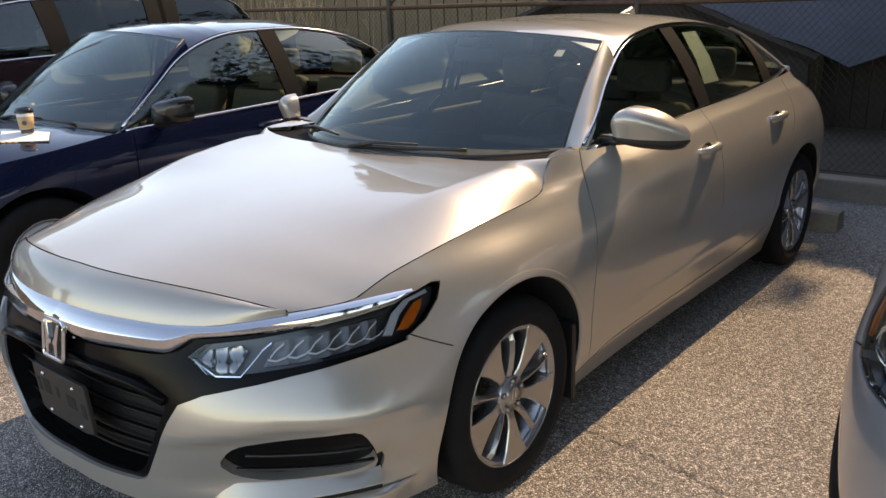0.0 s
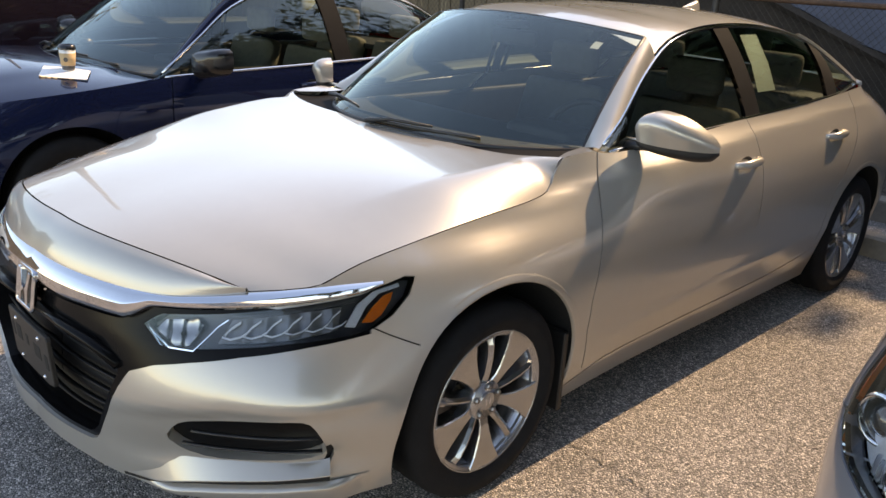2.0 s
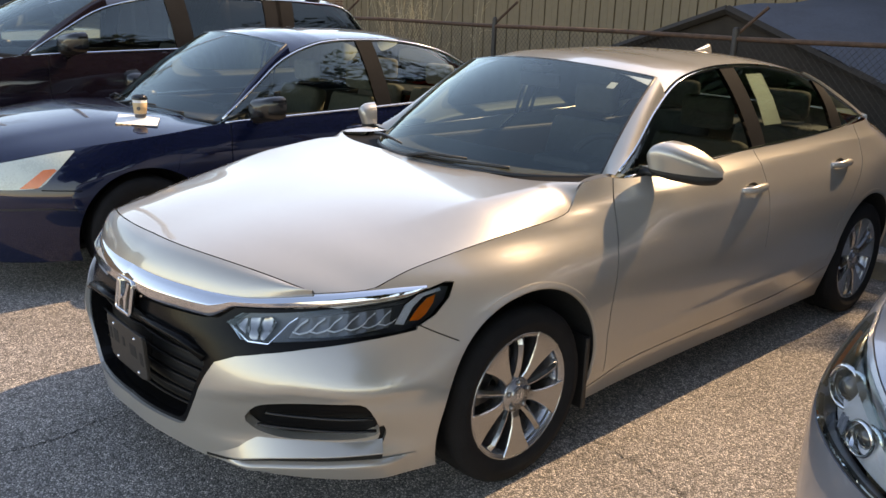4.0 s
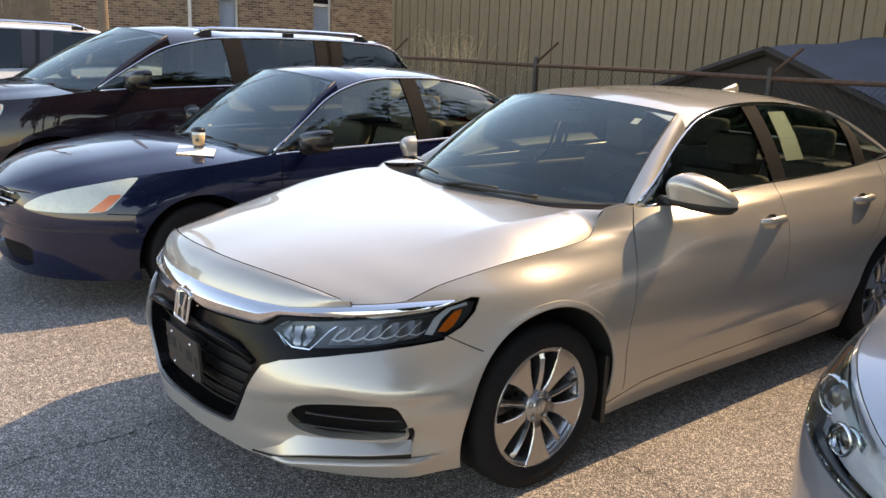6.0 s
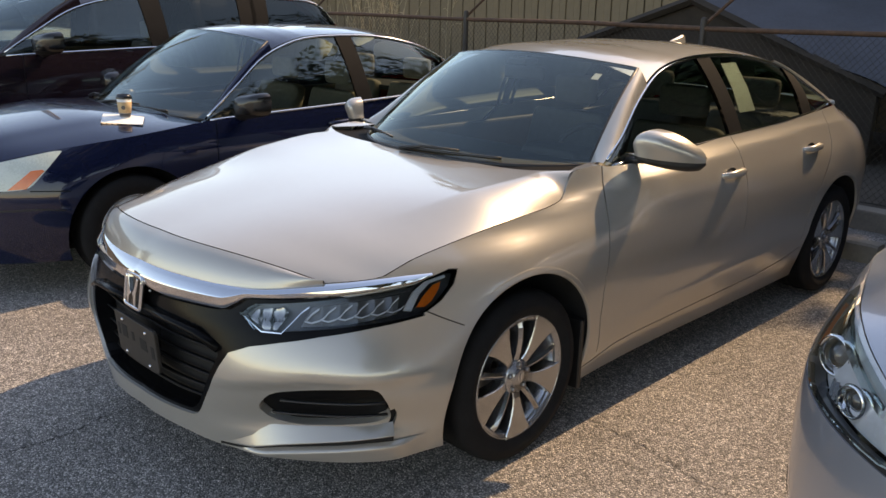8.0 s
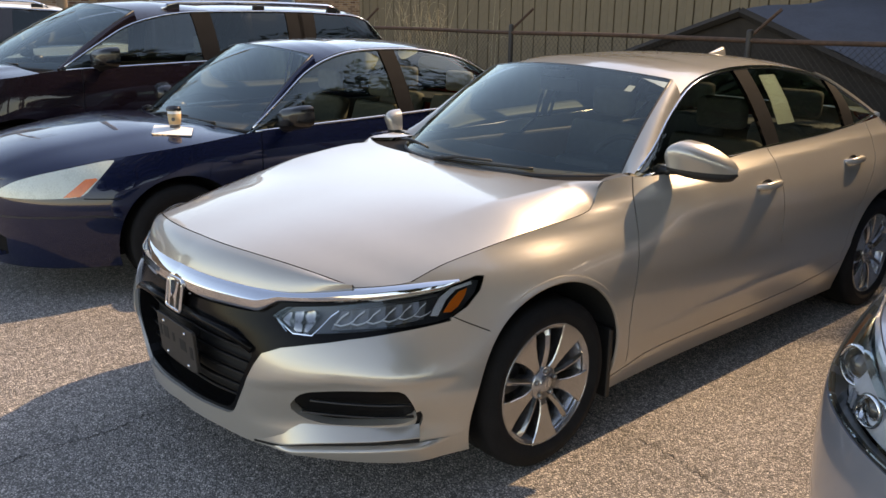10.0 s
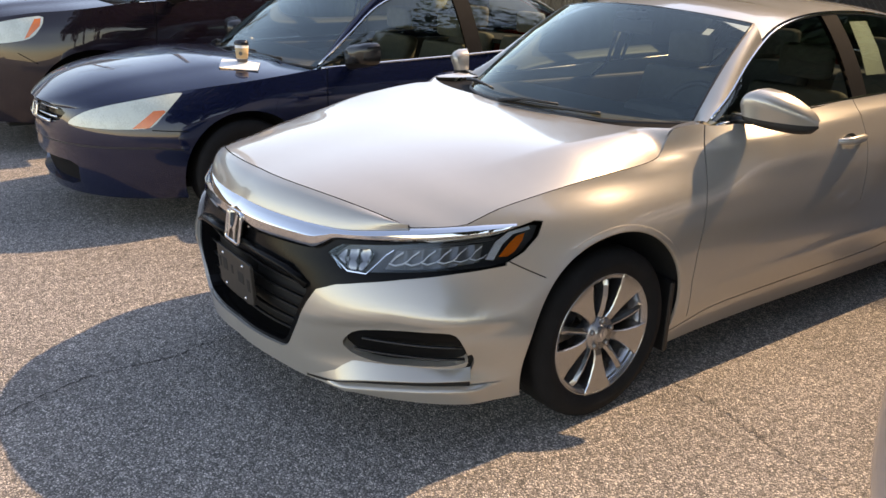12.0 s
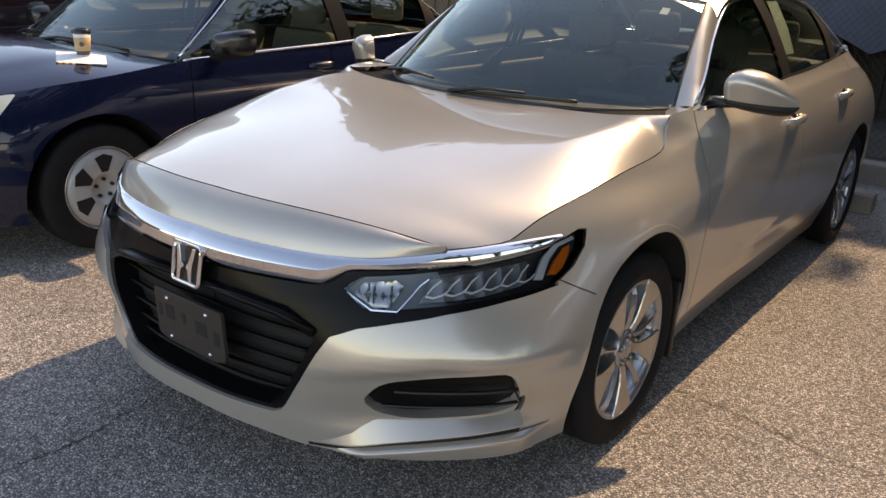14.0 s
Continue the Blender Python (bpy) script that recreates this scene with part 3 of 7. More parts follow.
def greenhouse(car, g, paintwork, doors_mat=None):
    """Screens, roof, pillars and side windows between the belt and the roof.
    g: cowl_c, cowl_e, head_c, head_e, rail (knots), belt (knots), rear_c, rear_e, deck_c, deck_e, bars (u places), glass."""
    n = 41
    rail = line3(g["rail"], 80)
    belt = line3(g["belt"], 80)
    W = g.get("glass", WINDOW)

    def arc(c, e, k=n, p=2.0):
        a = np.linspace(-1, 1, k)
        c, e = np.array(c, float), np.array(e, float)
        return np.stack([e[0] * a, c[1] + (e[1] - c[1]) * np.abs(a) ** p, c[2] + (e[2] - c[2]) * np.abs(a) ** p], 1)
    cowl, head = arc(g["cowl_c"], g["cowl_e"], p=g.get("cowl_p", 2.2)), arc(g["head_c"], g["head_e"])
    ws = loft(cowl, head, 16, g.get("ws_bulge", 0.02), (0, -0.6, 0.8))
    o = grid_mesh("windscreen", ws, g.get("screen", SCREEN), car, "clear laminated windscreen")
    o.visible_shadow = False
    # black rim of the screen
    ring = np.vstack([ws[0], ws[:, -1], ws[-1][::-1], ws[::-1, 0]])
    part("windscreen_seal", tube_bm(ring[::2] - [0, 0.002, 0.010], 0.010, 6, True), PLASTIC, car, "black rubber screen seal", True)
    rear, deck = arc(g["rear_c"], g["rear_e"]), arc(g["deck_c"], g["deck_e"])
    # roof: from the screen's head to the rear header, out to the rails
    ks = [i for i in range(80) if g["head_e"][1] <= rail[i][1] <= g["rear_e"][1]]
    redge = rail[ks[0]:ks[-1] + 1]
    redge = np.array([redge[int(round(i))] for i in np.linspace(0, len(redge) - 1, 24)])
    redge = redge + [-0.012, 0, 0.012]
    t = np.linspace(0, 1, 24)
    rows = []
    crown = g.get("crown", 0.055)
    for j in range(24):
        e = redge[j].copy()
        a = np.linspace(-1, 1, n)
        if t[j] < 0.5:
            bow = (g["head_c"][1] - g["head_e"][1]) * (1 - t[j] * 2) ** 2
        else:
            bow = (g["rear_c"][1] - g["rear_e"][1]) * (t[j] * 2 - 1) ** 2
        c = np.interp(t[j], (0, 0.3, 0.7, 1), (g["head_c"][2] - redge[0][2], crown, crown, g["rear_c"][2] - redge[-1][2]))
        rows.append(np.stack([e[0] * a, e[1] + bow * (1 - np.abs(a) ** 2), e[2] + c * (1 - np.abs(a) ** 2.6)], 1))
    grid_mesh("roof", rows, paintwork, car)
    rg = loft(rear, deck, 12, 0.02, (0, 0.5, 0.8))
    o = grid_mesh("rear_window", rg, W, car, "tinted rear window")
    o.visible_shadow = False
    for side in (1, -1):
        m = np.array([side, 1, 1])
        # windscreen pillar between the screen's edge and the rail
        k0 = [i for i in range(80) if rail[i][1] <= g["head_e"][1] + 0.02]
        ra = np.array([rail[int(round(i))] for i in np.linspace(0, k0[-1], 20)]) + [-0.002, 0, 0.006]
        wa = ws[:, -1]
        wa = np.stack([np.interp(np.linspace(0, 15, 20), range(16), wa[:, k]) for k in range(3)], 1)
        grid_mesh("windscreen_pillar", loft(wa, ra, 7, 0.012, (0.6, -0.4, 0.5)) * m, paintwork, car, flip=side < 0)
        # rear pillar between the rear window's edge and the rail
        k1 = [i for i in range(80) if rail[i][1] >= g["rear_e"][1] - 0.02]
        rb = np.array([rail[int(round(i))] for i in np.linspace(k1[0], 79, 20)]) + [0.0, 0, 0.006]
        rgE = np.stack([np.interp(np.linspace(0, 11, 20), range(12), rg[:, -1][:, k]) for k in range(3)], 1)
        grid_mesh("rear_pillar", loft(rgE, rb, 8, 0.02, (0.6, 0.2, 0.5)) * m, paintwork, car, flip=side > 0)
        # side glass in panes, with black posts between them
        a, b = belt * m, rail * m
        S = loft(belt, rail, 10, 0.018, (1, 0, 0.2)) * m
        cuts = [0] + [int(c * 79) for c in g["bars"]] + [79]
        wide = g.get("post", 2)
        for i in range(len(cuts) - 1):
            c0, c1 = cuts[i] + (wide if i else 0), cuts[i + 1] - (wide if i < len(cuts) - 2 else 0)
            gl = g.get("panes", [W] * 9)[i]
            o = grid_mesh("side_window", S[:, c0:c1 + 1] - [0.006 * side, 0, 0], gl, car, "tinted side window", flip=side < 0)
            o.visible_shadow = False
            if i < len(cuts) - 2:
                k = cuts[i + 1]
                grid_mesh("window_post", S[:, k - wide - 1:k + wide + 2] + [0.003 * side, 0, 0], g.get("post_mat", PILLAR), car, "black window post", flip=side < 0, thick=0.02)
        trim = g.get("trim", CHROME)
        part("window_trim", tube_bm([p for p in b[1:79:2]], g.get("trim_r", 0.008), 6), trim, car, "bright metal window trim", True)
        part("belt_trim", tube_bm([p for p in a[1:79:2]], g.get("trim_r", 0.008), 6), trim, car, "bright metal belt trim", True)
    return dict(ws=ws, cowl=cowl, rail=rail, belt=belt)


def pieces(p, t):
    """Splits flat triangles into their connected pieces."""
    lead = np.arange(len(p))
    changed = True
    while changed:
        low = lead[t].min(1)
        old = lead.copy()
        for k in range(3):
            np.minimum.at(lead, t[:, k], low)
        lead = lead[lead]
        changed = not np.array_equal(old, lead)
    out = []
    for r in np.unique(lead[t[:, 0]]):
        sel = t[lead[t[:, 0]] == r]
        if len(sel) < 3:
            continue
        ids, inv = np.unique(sel, return_inverse=True)
        out.append((p[ids], inv.reshape(-1, 3)))
    return out


def side_parts(car, surf, f, yr, zt, zb, arches, regions, mats, step=0.035, rims={}, joint=("bumper",), depths={}, labels={}, rest="rear_quarter", paintwork=GOLD, rear_lamp=True):
    """Lays the panels of both flanks on the shell. joint: panels that run across the middle as one piece."""
    s0, s1 = -math.pi / 2, yr + math.pi / 2
    n = 160
    S = np.linspace(s0, s1, n)
    top = [(float(s), float(zt(s))) for s in S]
    low = [(float(s), float(zb(s))) for s in S]
    outer = low + top[::-1]
    polys = [(a, b) for a, b in regions]
    for y, z, r, q in arches:
        polys.append(("_arch", arch_poly(surf, y, z, r, q)))
    cut = cut_panels(outer, polys, step)
    cut.pop("_arch", None)
    if "rest" in cut:
        cut[rest] = cut.pop("rest")
    made = {}
    for name, (p, t) in cut.items():
        m = mats.get(name, paintwork)
        d = depths.get(name, 0.0)
        nm = name.rstrip("_")
        if name in joint:
            made[name] = panel(nm, [(p, t, False), (p, t, True)], surf, m, car, d, rims.get(name, 0.012), labels.get(name, ""))
        else:
            for q, u in pieces(p, t):
                for flip in (False, True):
                    o = panel(nm, [(q, u, flip)], surf, m, car, d, rims.get(name, 0.012), labels.get(name, ""))
                    if not flip:
                        made[name] = o
    # wheel wells
    for y, z, r, q in arches:
        for side in (1, -1):
            prof = []
            G = []
            for k in range(25):
                a = math.radians(-20 + 220 * k / 24)
                yy, zz = y + (r + 0.004) * math.cos(a), z + (r + 0.004) * math.sin(a) * (q if math.sin(a) > 0 else 1)
                xo = float(surf(s_of_y(surf, yy, max(zz, 0.2)), max(zz, 0.2))[0])
                G.append([(side * (xo - 0.008), yy, zz), (side * (xo - 0.05), y + (yy - y) * 1.05, z + (zz - z) * 1.03), (side * 0.5, yy, zz)])
            grid_mesh("wheel_well", np.array(G), LINER, car, "black plastic wheel well liner", flip=side > 0)
            bm = bmesh.new()
            bm.faces.new([bm.verts.new((side * 0.52, g[2][1], g[2][2])) for g in G])
            part("wheel_well_wall", bm, LINER, car)
    # floor pan
    bm = box_bm(-0.60, 0.60, -0.62, yr + 0.5, 0.20, 0.23)
    part("floor_pan", bm, DARK, car, "dark underbody")
    part("floor_pan", box_bm(-0.79, 0.79, arches[0][2] + 0.03, arches[1][0] - arches[1][2] - 0.03, arches[0][1] - 0.155, arches[0][1] - 0.12), DARK, car, "dark underbody")
    return made


def extract_hood(E, bow, crown, nb=28, na=61, crease=None, power=None):
    """Rows of points across the bonnet: E(b) its edge, bow(b) how far its middle runs forward, crown(b) how far it rises."""
    rows = []
    a = np.linspace(-1, 1, na)
    for b in np.linspace(0, 1, nb):
        x, y, z = E(b)
        k = np.abs(a)
        up = crown(b) * (1 - k ** (2.9 - 0.4 * b))
        if crease:
            c, w, h = crease(b)
            up = up + h * (1 - 1 / (1 + np.exp(-(k - c) / w))) - h * (1 - 1 / (1 + np.exp(-(1 - c) / w)))
        p = power(b) if power else 2.0
        rows.append(np.stack([x * a, y - bow(b) * (1 - k ** p), z + up], 1))
    return np.array(rows)



def cowl_panel(car, hood_edge, cowl):
    """The black panel between bonnet and screen."""
    n = len(cowl)
    i = np.linspace(0, len(hood_edge) - 1, n)
    he = np.stack([np.interp(i, range(len(hood_edge)), hood_edge[:, k]) for k in range(3)], 1) - [0, 0, 0.014]
    grid_mesh("screen_cowl", loft(he, cowl - [0, 0, 0.006], 6, -0.012), PILLAR, car, "black plastic screen cowl")


def boot(car, surf, zt, yr, g, paintwork):
    """The boot lid and the shelf round it."""
    n = 41
    a = np.linspace(-1, 1, n)
    k = np.abs(a)
    s = yr + 0.30 + (math.pi / 2 - 0.30) * (1 - k) ** 0.7
    e = surf(s, zt(s))
    e[:, 0] *= np.sign(a)
    d = np.stack([0.70 * a, g["deck_c"][1] + (g["deck_e"][1] - 0.10 - g["deck_c"][1]) * k ** 2, g["deck_c"][2] - 0.012 * k], 1)
    grid_mesh("boot_lid", loft(d, e, 8, 0.02), paintwork, car)


def wipers(car, arms):
    for p in arms:
        arm = new("wiper")
        arm.parent = car
        q = line3(p, 14)
        part("blade", tube_bm(q + [0, 0, 0.0], 0.007, 6), PLASTIC, arm, "black wiper blade", True)
        part("arm", tube_bm(np.vstack([q[0] + [0.0, -0.02, -0.004], q[3] + [0, -0.006, 0.016], q[8] + [0, 0, 0.015]]), lambda t: 0.010 - 0.005 * t, 6), PLASTIC, arm, "black wiper arm", True)


def door_handle(car, s, x, y, z, paintwork, length=0.205):
    root = new("door_handle")
    root.parent = car
    root.matrix_basis = pose(s * x, y, z)
    q = line3([(0.002 * s, -length / 2, -0.004), (0.028 * s, -length * 0.36, 0.0), (0.036 * s, 0, 0.003), (0.028 * s, length * 0.36, 0.004), (0.002 * s, length / 2, 0.002)], 17)
    part("grip", tube_bm(q, lambda t: 0.011 + 0.006 * math.sin(math.pi * t), 8, flat=1.15), paintwork, root, smooth=True)
    cup = lathe_bm([(0.004 * s, 0.040), (0.001 * s, 0.036), (-0.010 * s, 0.02), (-0.014 * s, 0.0005)], 20)
    bmesh.ops.scale(cup, verts=cup.verts, vec=(1, 1.5, 0.85))
    bmesh.ops.translate(cup, verts=cup.verts, vec=(0.004 * s, -0.02, -0.006))
    # recess shade is put into the dark vinyl colour
    part("cup", cup, DASH, root, "shadowed finger recess", True)


def aerial(car, y, z, paintwork):
    bm = bmesh.new()
    G = []
    for k, (yy, h, w_) in enumerate(((-0.09, 0.0, 0.004), (-0.05, 0.014, 0.018), (0.0, 0.028, 0.026), (0.05, 0.042, 0.026), (0.075, 0.040, 0.018), (0.082, 0.0, 0.012))):
        G.append([(-w_, y + yy, z - 0.008), (-w_ * 0.6, y + yy, z + h * 0.6), (0, y + yy, z + h), (w_ * 0.6, y + yy, z + h * 0.6), (w_, y + yy, z - 0.008)])
    grid_mesh("aerial", G, paintwork, car, "small roof fin aerial", flip=True)


def badge(car, x, y, z, wide, tall, lean):
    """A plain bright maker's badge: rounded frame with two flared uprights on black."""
    root = new("badge")
    root.parent = car
    root.matrix_basis = pose(x, y, z, -lean, 0, 0)
    w_, h = wide / 2, tall / 2
    o = [(-w_ * 0.86, -h), (w_ * 0.86, -h), (w_ * 0.96, -h * 0.9), (w_, h * 0.88), (w_ * 0.9, h), (-w_ * 0.9, h), (-w_, h * 0.88), (-w_ * 0.96, -h * 0.9)]
    part("plate", prism_bm([(p * 0.92, q * 0.92) for p, q in o], 0.012, 0), GLOSSBLACK, root)
    ring = dense(o, 0.008)
    part("frame", tube_bm([(p, 0.0, q) for p, q in ring], 0.0075, 8, True), CHROME, root, "bright chrome frame", True)
    for s in (1, -1):
        u = [(s * w_ * 0.34, -h * 0.86), (s * w_ * 0.54, -h * 0.86), (s * w_ * 0.50, -h * 0.1), (s * w_ * 0.70, h * 0.84), (s * w_ * 0.48, h * 0.84), (s * w_ * 0.28, h * 0.0), (s * w_ * 0.10, -h * 0.06), (s * w_ * 0.10, -h * 0.22), (s * w_ * 0.28, -h * 0.28)]
        bm = prism_bm(u if s > 0 else u[::-1], 0.010, 0.002)
        bmesh.ops.translate(bm, verts=bm.verts, vec=(0, -0.009, 0))
        part("upright", bm, CHROME, root)


def patch(name, poly, surf, mat, car, depth, flip, step=0.02, label="", rim=0.01):
    cut = cut_panels(poly, [], step)
    if "rest" not in cut:
        return None
    p, t = cut["rest"]
    return panel(name, [(p, t, flip)], surf, mat, car, depth, rim, label)


def lampset(car, surf, R, lamp, flip):
    root = new("headlamp_unit")
    root.parent = car
    patch("housing", R(lamp), surf, LAMPDARK, root, 0.050, flip, 0.03, "dark lamp housing")
    patch("reflector", R([(29.6, 0.676), (31.0, 0.702), (36.0, 0.712), (37.2, 0.700), (35.2, 0.650), (33.0, 0.645)]), surf, LAMPMID, root, lambda s, z: 0.022 + 0.006 * np.abs(np.sin(s * 75)) + 0.003 * np.abs(np.sin(z * 220)), flip, 0.012, "bright faceted low beam reflector")
    patch("bezel", R(strip([(28.9, 0.676), (32.6, 0.640), (36.4, 0.641), (39.6, 0.700), (41.0, 0.716)], 0.0038)), surf, REFLECTOR, root, 0.012, flip, 0.01, "chrome lamp bezel")
    patch("cell_backing", R([(39.6, 0.664), (41.4, 0.716), (52, 0.734), (58.4, 0.742), (57.6, 0.692), (50, 0.676)]), surf, LAMPGREY, root, lambda s, z: 0.026 + 0.006 * np.abs(np.sin(s * 54)), flip, 0.012, "dull grey stepped lamp backing")
    for k in range(6):
        a = 40.2 + 3.0 * k
        z = 0.672 + 0.0040 * k
        w_ = 0.0060 - 0.0004 * k
        # teeth: bluish reflection put into a pale non-metal colour
        patch("lamp_tooth", R(strip([(a + 2.7, z + 0.040), (a + 1.4, z + 0.026), (a + 0.5, z + 0.010)], w_)), surf, TOOTHGLINT, root, 0.012, flip, 0.01, "bright slanted light guide")
        patch("lamp_foot", R(strip([(a + 0.2, z + 0.006), (a + 1.4, z + 0.002), (a + 2.8, z + 0.008), (a + 3.6, z + 0.016)], w_ * 0.75)), surf, TOOTHGLINT, root, 0.010, flip, 0.01)
    patch("lamp_brow", R([(41.5, 0.724), (55, 0.745), (61, 0.758), (60.5, 0.750), (50, 0.732), (42, 0.718)]), surf, LAMPDARK, root, 0.012, flip, 0.02)
    # pale colour stands in for the reflection of bright metal
    patch("side_reflector", R([(58.6, 0.696), (60.8, 0.744), (63.6, 0.770), (68.2, 0.784), (68.4, 0.775), (64.6, 0.764), (62.2, 0.736), (60.2, 0.692)]), surf, LAMPLIGHT, root, 0.014, flip, 0.012, "bright side reflector")
    patch("side_lamp", R([(61.2, 0.700), (63.2, 0.733), (65.2, 0.757), (67.0, 0.764), (66.4, 0.744), (64.6, 0.712), (63.0, 0.698)]), surf, AMBER, root, 0.010, flip, 0.012, "amber side marker")


LAMPDARK = material("lamp_housing", (0.085, 0.085, 0.09), 0.3, 0.4, vary=0.2, scale=20)


def cabin_fit(car, y_dash, z_dash, cloth, half=0.62, rows=((0.36, 1.50), (0.36, 2.36)), base=0.34, drop=0.30):
    """Dashboard, seats, lining and wheel, seen through the windows."""
    part("dashboard", box_bm(-half - 0.04, half + 0.04, y_dash, y_dash + 0.50, z_dash - drop, z_dash, 0.07, 3), DASH, car, "dark vinyl dashboard", True)
    part("cluster_hood", box_bm(0.20, 0.52, y_dash + 0.34, y_dash + 0.54, z_dash - 0.06, z_dash + 0.035, 0.035, 3), DASH, car, smooth=True)
    for x, y in rows:
        for s in (1, -1):
            seat(car, s * x, y, base, cloth)
    steering_wheel(car, 0.36, y_dash + 0.62, z_dash - 0.06)
    part("cabin_floor", box_bm(-half, half, y_dash + 0.2, rows[-1][1] + 0.6, base - 0.06, base, 0.02), DASH, car)
    part("parcel_shelf", box_bm(-half, half, rows[-1][1] + 0.42, rows[-1][1] + 0.95, z_dash - 0.02, z_dash + 0.02, 0.01), DASH, car)
    for s in (1, -1):
        part("door_lining", box_bm(min(s * half, s * (half + 0.05)), max(s * half, s * (half + 0.05)), y_dash + 0.3, rows[-1][1] + 0.5, base, z_dash - 0.01, 0.015), DASH, car)
# ---------------------------------------------------------------- the champagne saloon
BRACKET = material("bracket_plastic", (0.030, 0.027, 0.025), 0.55, vary=0.2, scale=30, spec=0.3)
GRILLEBLACK = material("grille_black", (0.003, 0.003, 0.0033), 0.4, vary=0.2, scale=30, spec=0.2)


def champagne_saloon():
    car = tagged(new("car"), "champagne gold metallic four-door saloon with dealer plate bracket", "car", "parked cars")
    phi = [0, 18, 28, 42, 55, 67, 78, 90]
    zs = [0.16, 0.30, 0.45, 0.62, 0.70, 0.79, 0.88, 0.94, 1.04, 1.14]
    front = [[1.012, 1.006, 0.998, 0.988, 0.976, 0.945, 0.910, 0.880], [1.024, 1.028, 1.028, 1.024, 1.020, 0.985, 0.930, 0.908],
             [1.018, 1.038, 1.066, 1.082, 1.080, 1.012, 0.955, 0.928], [0.998, 1.014, 1.030, 1.038, 1.018, 0.976, 0.950, 0.938],
             [0.984, 0.990, 1.000, 0.992, 0.966, 0.940, 0.932, 0.935], [0.972, 0.971, 0.968, 0.950, 0.916, 0.893, 0.890, 0.897]]
    front += [[0.93, 0.92, 0.90, 0.87, 0.845, 0.822, 0.811, 0.811], [0.90, 0.89, 0.87, 0.83, 0.80, 0.78, 0.772, 0.775],
              [0.86, 0.85, 0.83, 0.79, 0.75, 0.73, 0.715, 0.71], [0.82, 0.81, 0.79, 0.75, 0.71, 0.69, 0.675, 0.67]]
    door = [0.835, 0.888, 0.915, 0.922, 0.919, 0.908, 0.880, 0.843, 0.757, 0.700]
    tail = [0.84, 0.89, 0.92, 0.93, 0.932, 0.918, 0.885, 0.845, 0.765, 0.70]
    yr = 3.0
    us = [F_(p) for p in phi] + [0.20, 0.40, 0.58, 0.75, 1.7, 2.4, yr, yr + 0.45, yr + 0.85, yr + 1.2, yr + math.pi / 2]
    # the wing's shoulder between bonnet and door, from its widest height up to the screen
    shoulder = {0.88: (0.822, 0.832, 0.856), 0.94: (0.780, 0.778, 0.808), 1.04: (0.748, 0.744, 0.748), 1.14: (0.70, 0.70, 0.70)}
    T = []
    for j in range(len(zs)):
        a, d, r = front[j][-1], door[j], tail[j]
        k = 1.0 if zs[j] < 0.95 else 0.93
        wing = shoulder.get(zs[j], (a * 0.7 + d * 0.3, a * 0.45 + d * 0.55, a * 0.15 + d * 0.85))
        T.append(front[j] + [*wing, d, d, d * 0.6 + r * 0.4, r, r * 1.02 * k, r * 1.06 * k, r * 1.02 * k, (0.84 + 0.05 * (zs[j] > 0.3)) * k])
    f = net(us, zs, T)
    surf = shell_surface(f, yr)
    zt = spl([(F_(0), 0.766), (F_(15), 0.764), (F_(30), 0.762), (F_(38), 0.773), (F_(44), 0.783), (F_(50), 0.786), (F_(54), 0.790), (F_(57.5), 0.810), (F_(61.6), 0.832), (F_(68.6), 0.855), (F_(77), 0.875), (F_(86.4), 0.891), (0.07, 0.900), (0.18, 0.907), (0.265, 0.914), (0.315, 0.922), (0.35, 0.938), (0.38, 0.962), (0.405, 0.992), (0.425, 1.010), (0.46, 1.017), (0.60, 1.021), (0.64, 1.009), (0.75, 1.007), (1.7, 1.037), (2.6, 1.066), (3.1, 1.090), (3.5, 1.085), (3.9, 1.075), (yr + math.pi / 2, 1.07)])
    zb = spl([(F_(0), 0.236), (F_(14), 0.226), (F_(23), 0.206), (F_(38), 0.200), (F_(52), 0.192), (F_(67), 0.188), (0.3, 0.17), (0.6, 0.165), (2.4, 0.165), (3.1, 0.19), (3.5, 0.22), (yr + math.pi / 2, 0.24)])
    chrome_low = [(0, 0.676), (9, 0.678), (17, 0.682), (24.3, 0.687), (26.8, 0.705), (29.3, 0.728), (36, 0.736), (45, 0.747), (54, 0.757), (61, 0.768), (65, 0.781)]
    chrome_up = [(65.5, 0.790), (60, 0.790), (54, 0.787), (48, 0.783), (44, 0.780), (38, 0.770), (30, 0.759), (15, 0.761), (0, 0.763)]
    lamp = [(28.4, 0.684), (29.8, 0.702), (31.2, 0.716), (39, 0.728), (46, 0.740), (55, 0.753), (61, 0.763), (65, 0.780), (69.3, 0.796), (71.2, 0.793), (69.7, 0.752), (66.4, 0.708), (63, 0.683), (59.5, 0.675), (51, 0.667), (41.5, 0.654), (35, 0.643), (31.6, 0.643)]
    mask = [(0, 0.68), (17, 0.686), (24.3, 0.691), (27, 0.709), (29.5, 0.732), (45, 0.75), (63, 0.71), (62.5, 0.672), (53, 0.656), (43.5, 0.636), (36.3, 0.613), (31, 0.592), (27.0, 0.562), (25.2, 0.513), (19.8, 0.335), (18.8, 0.310), (17.4, 0.299), (9, 0.297), (0, 0.296)]
    fog = [(31.6, 0.372), (33.8, 0.426), (36, 0.450), (40, 0.465), (45, 0.475), (52.0, 0.480), (53.8, 0.463), (55.5, 0.388), (55.9, 0.340), (53, 0.322), (47.3, 0.316), (38.4, 0.312), (33.6, 0.328)]
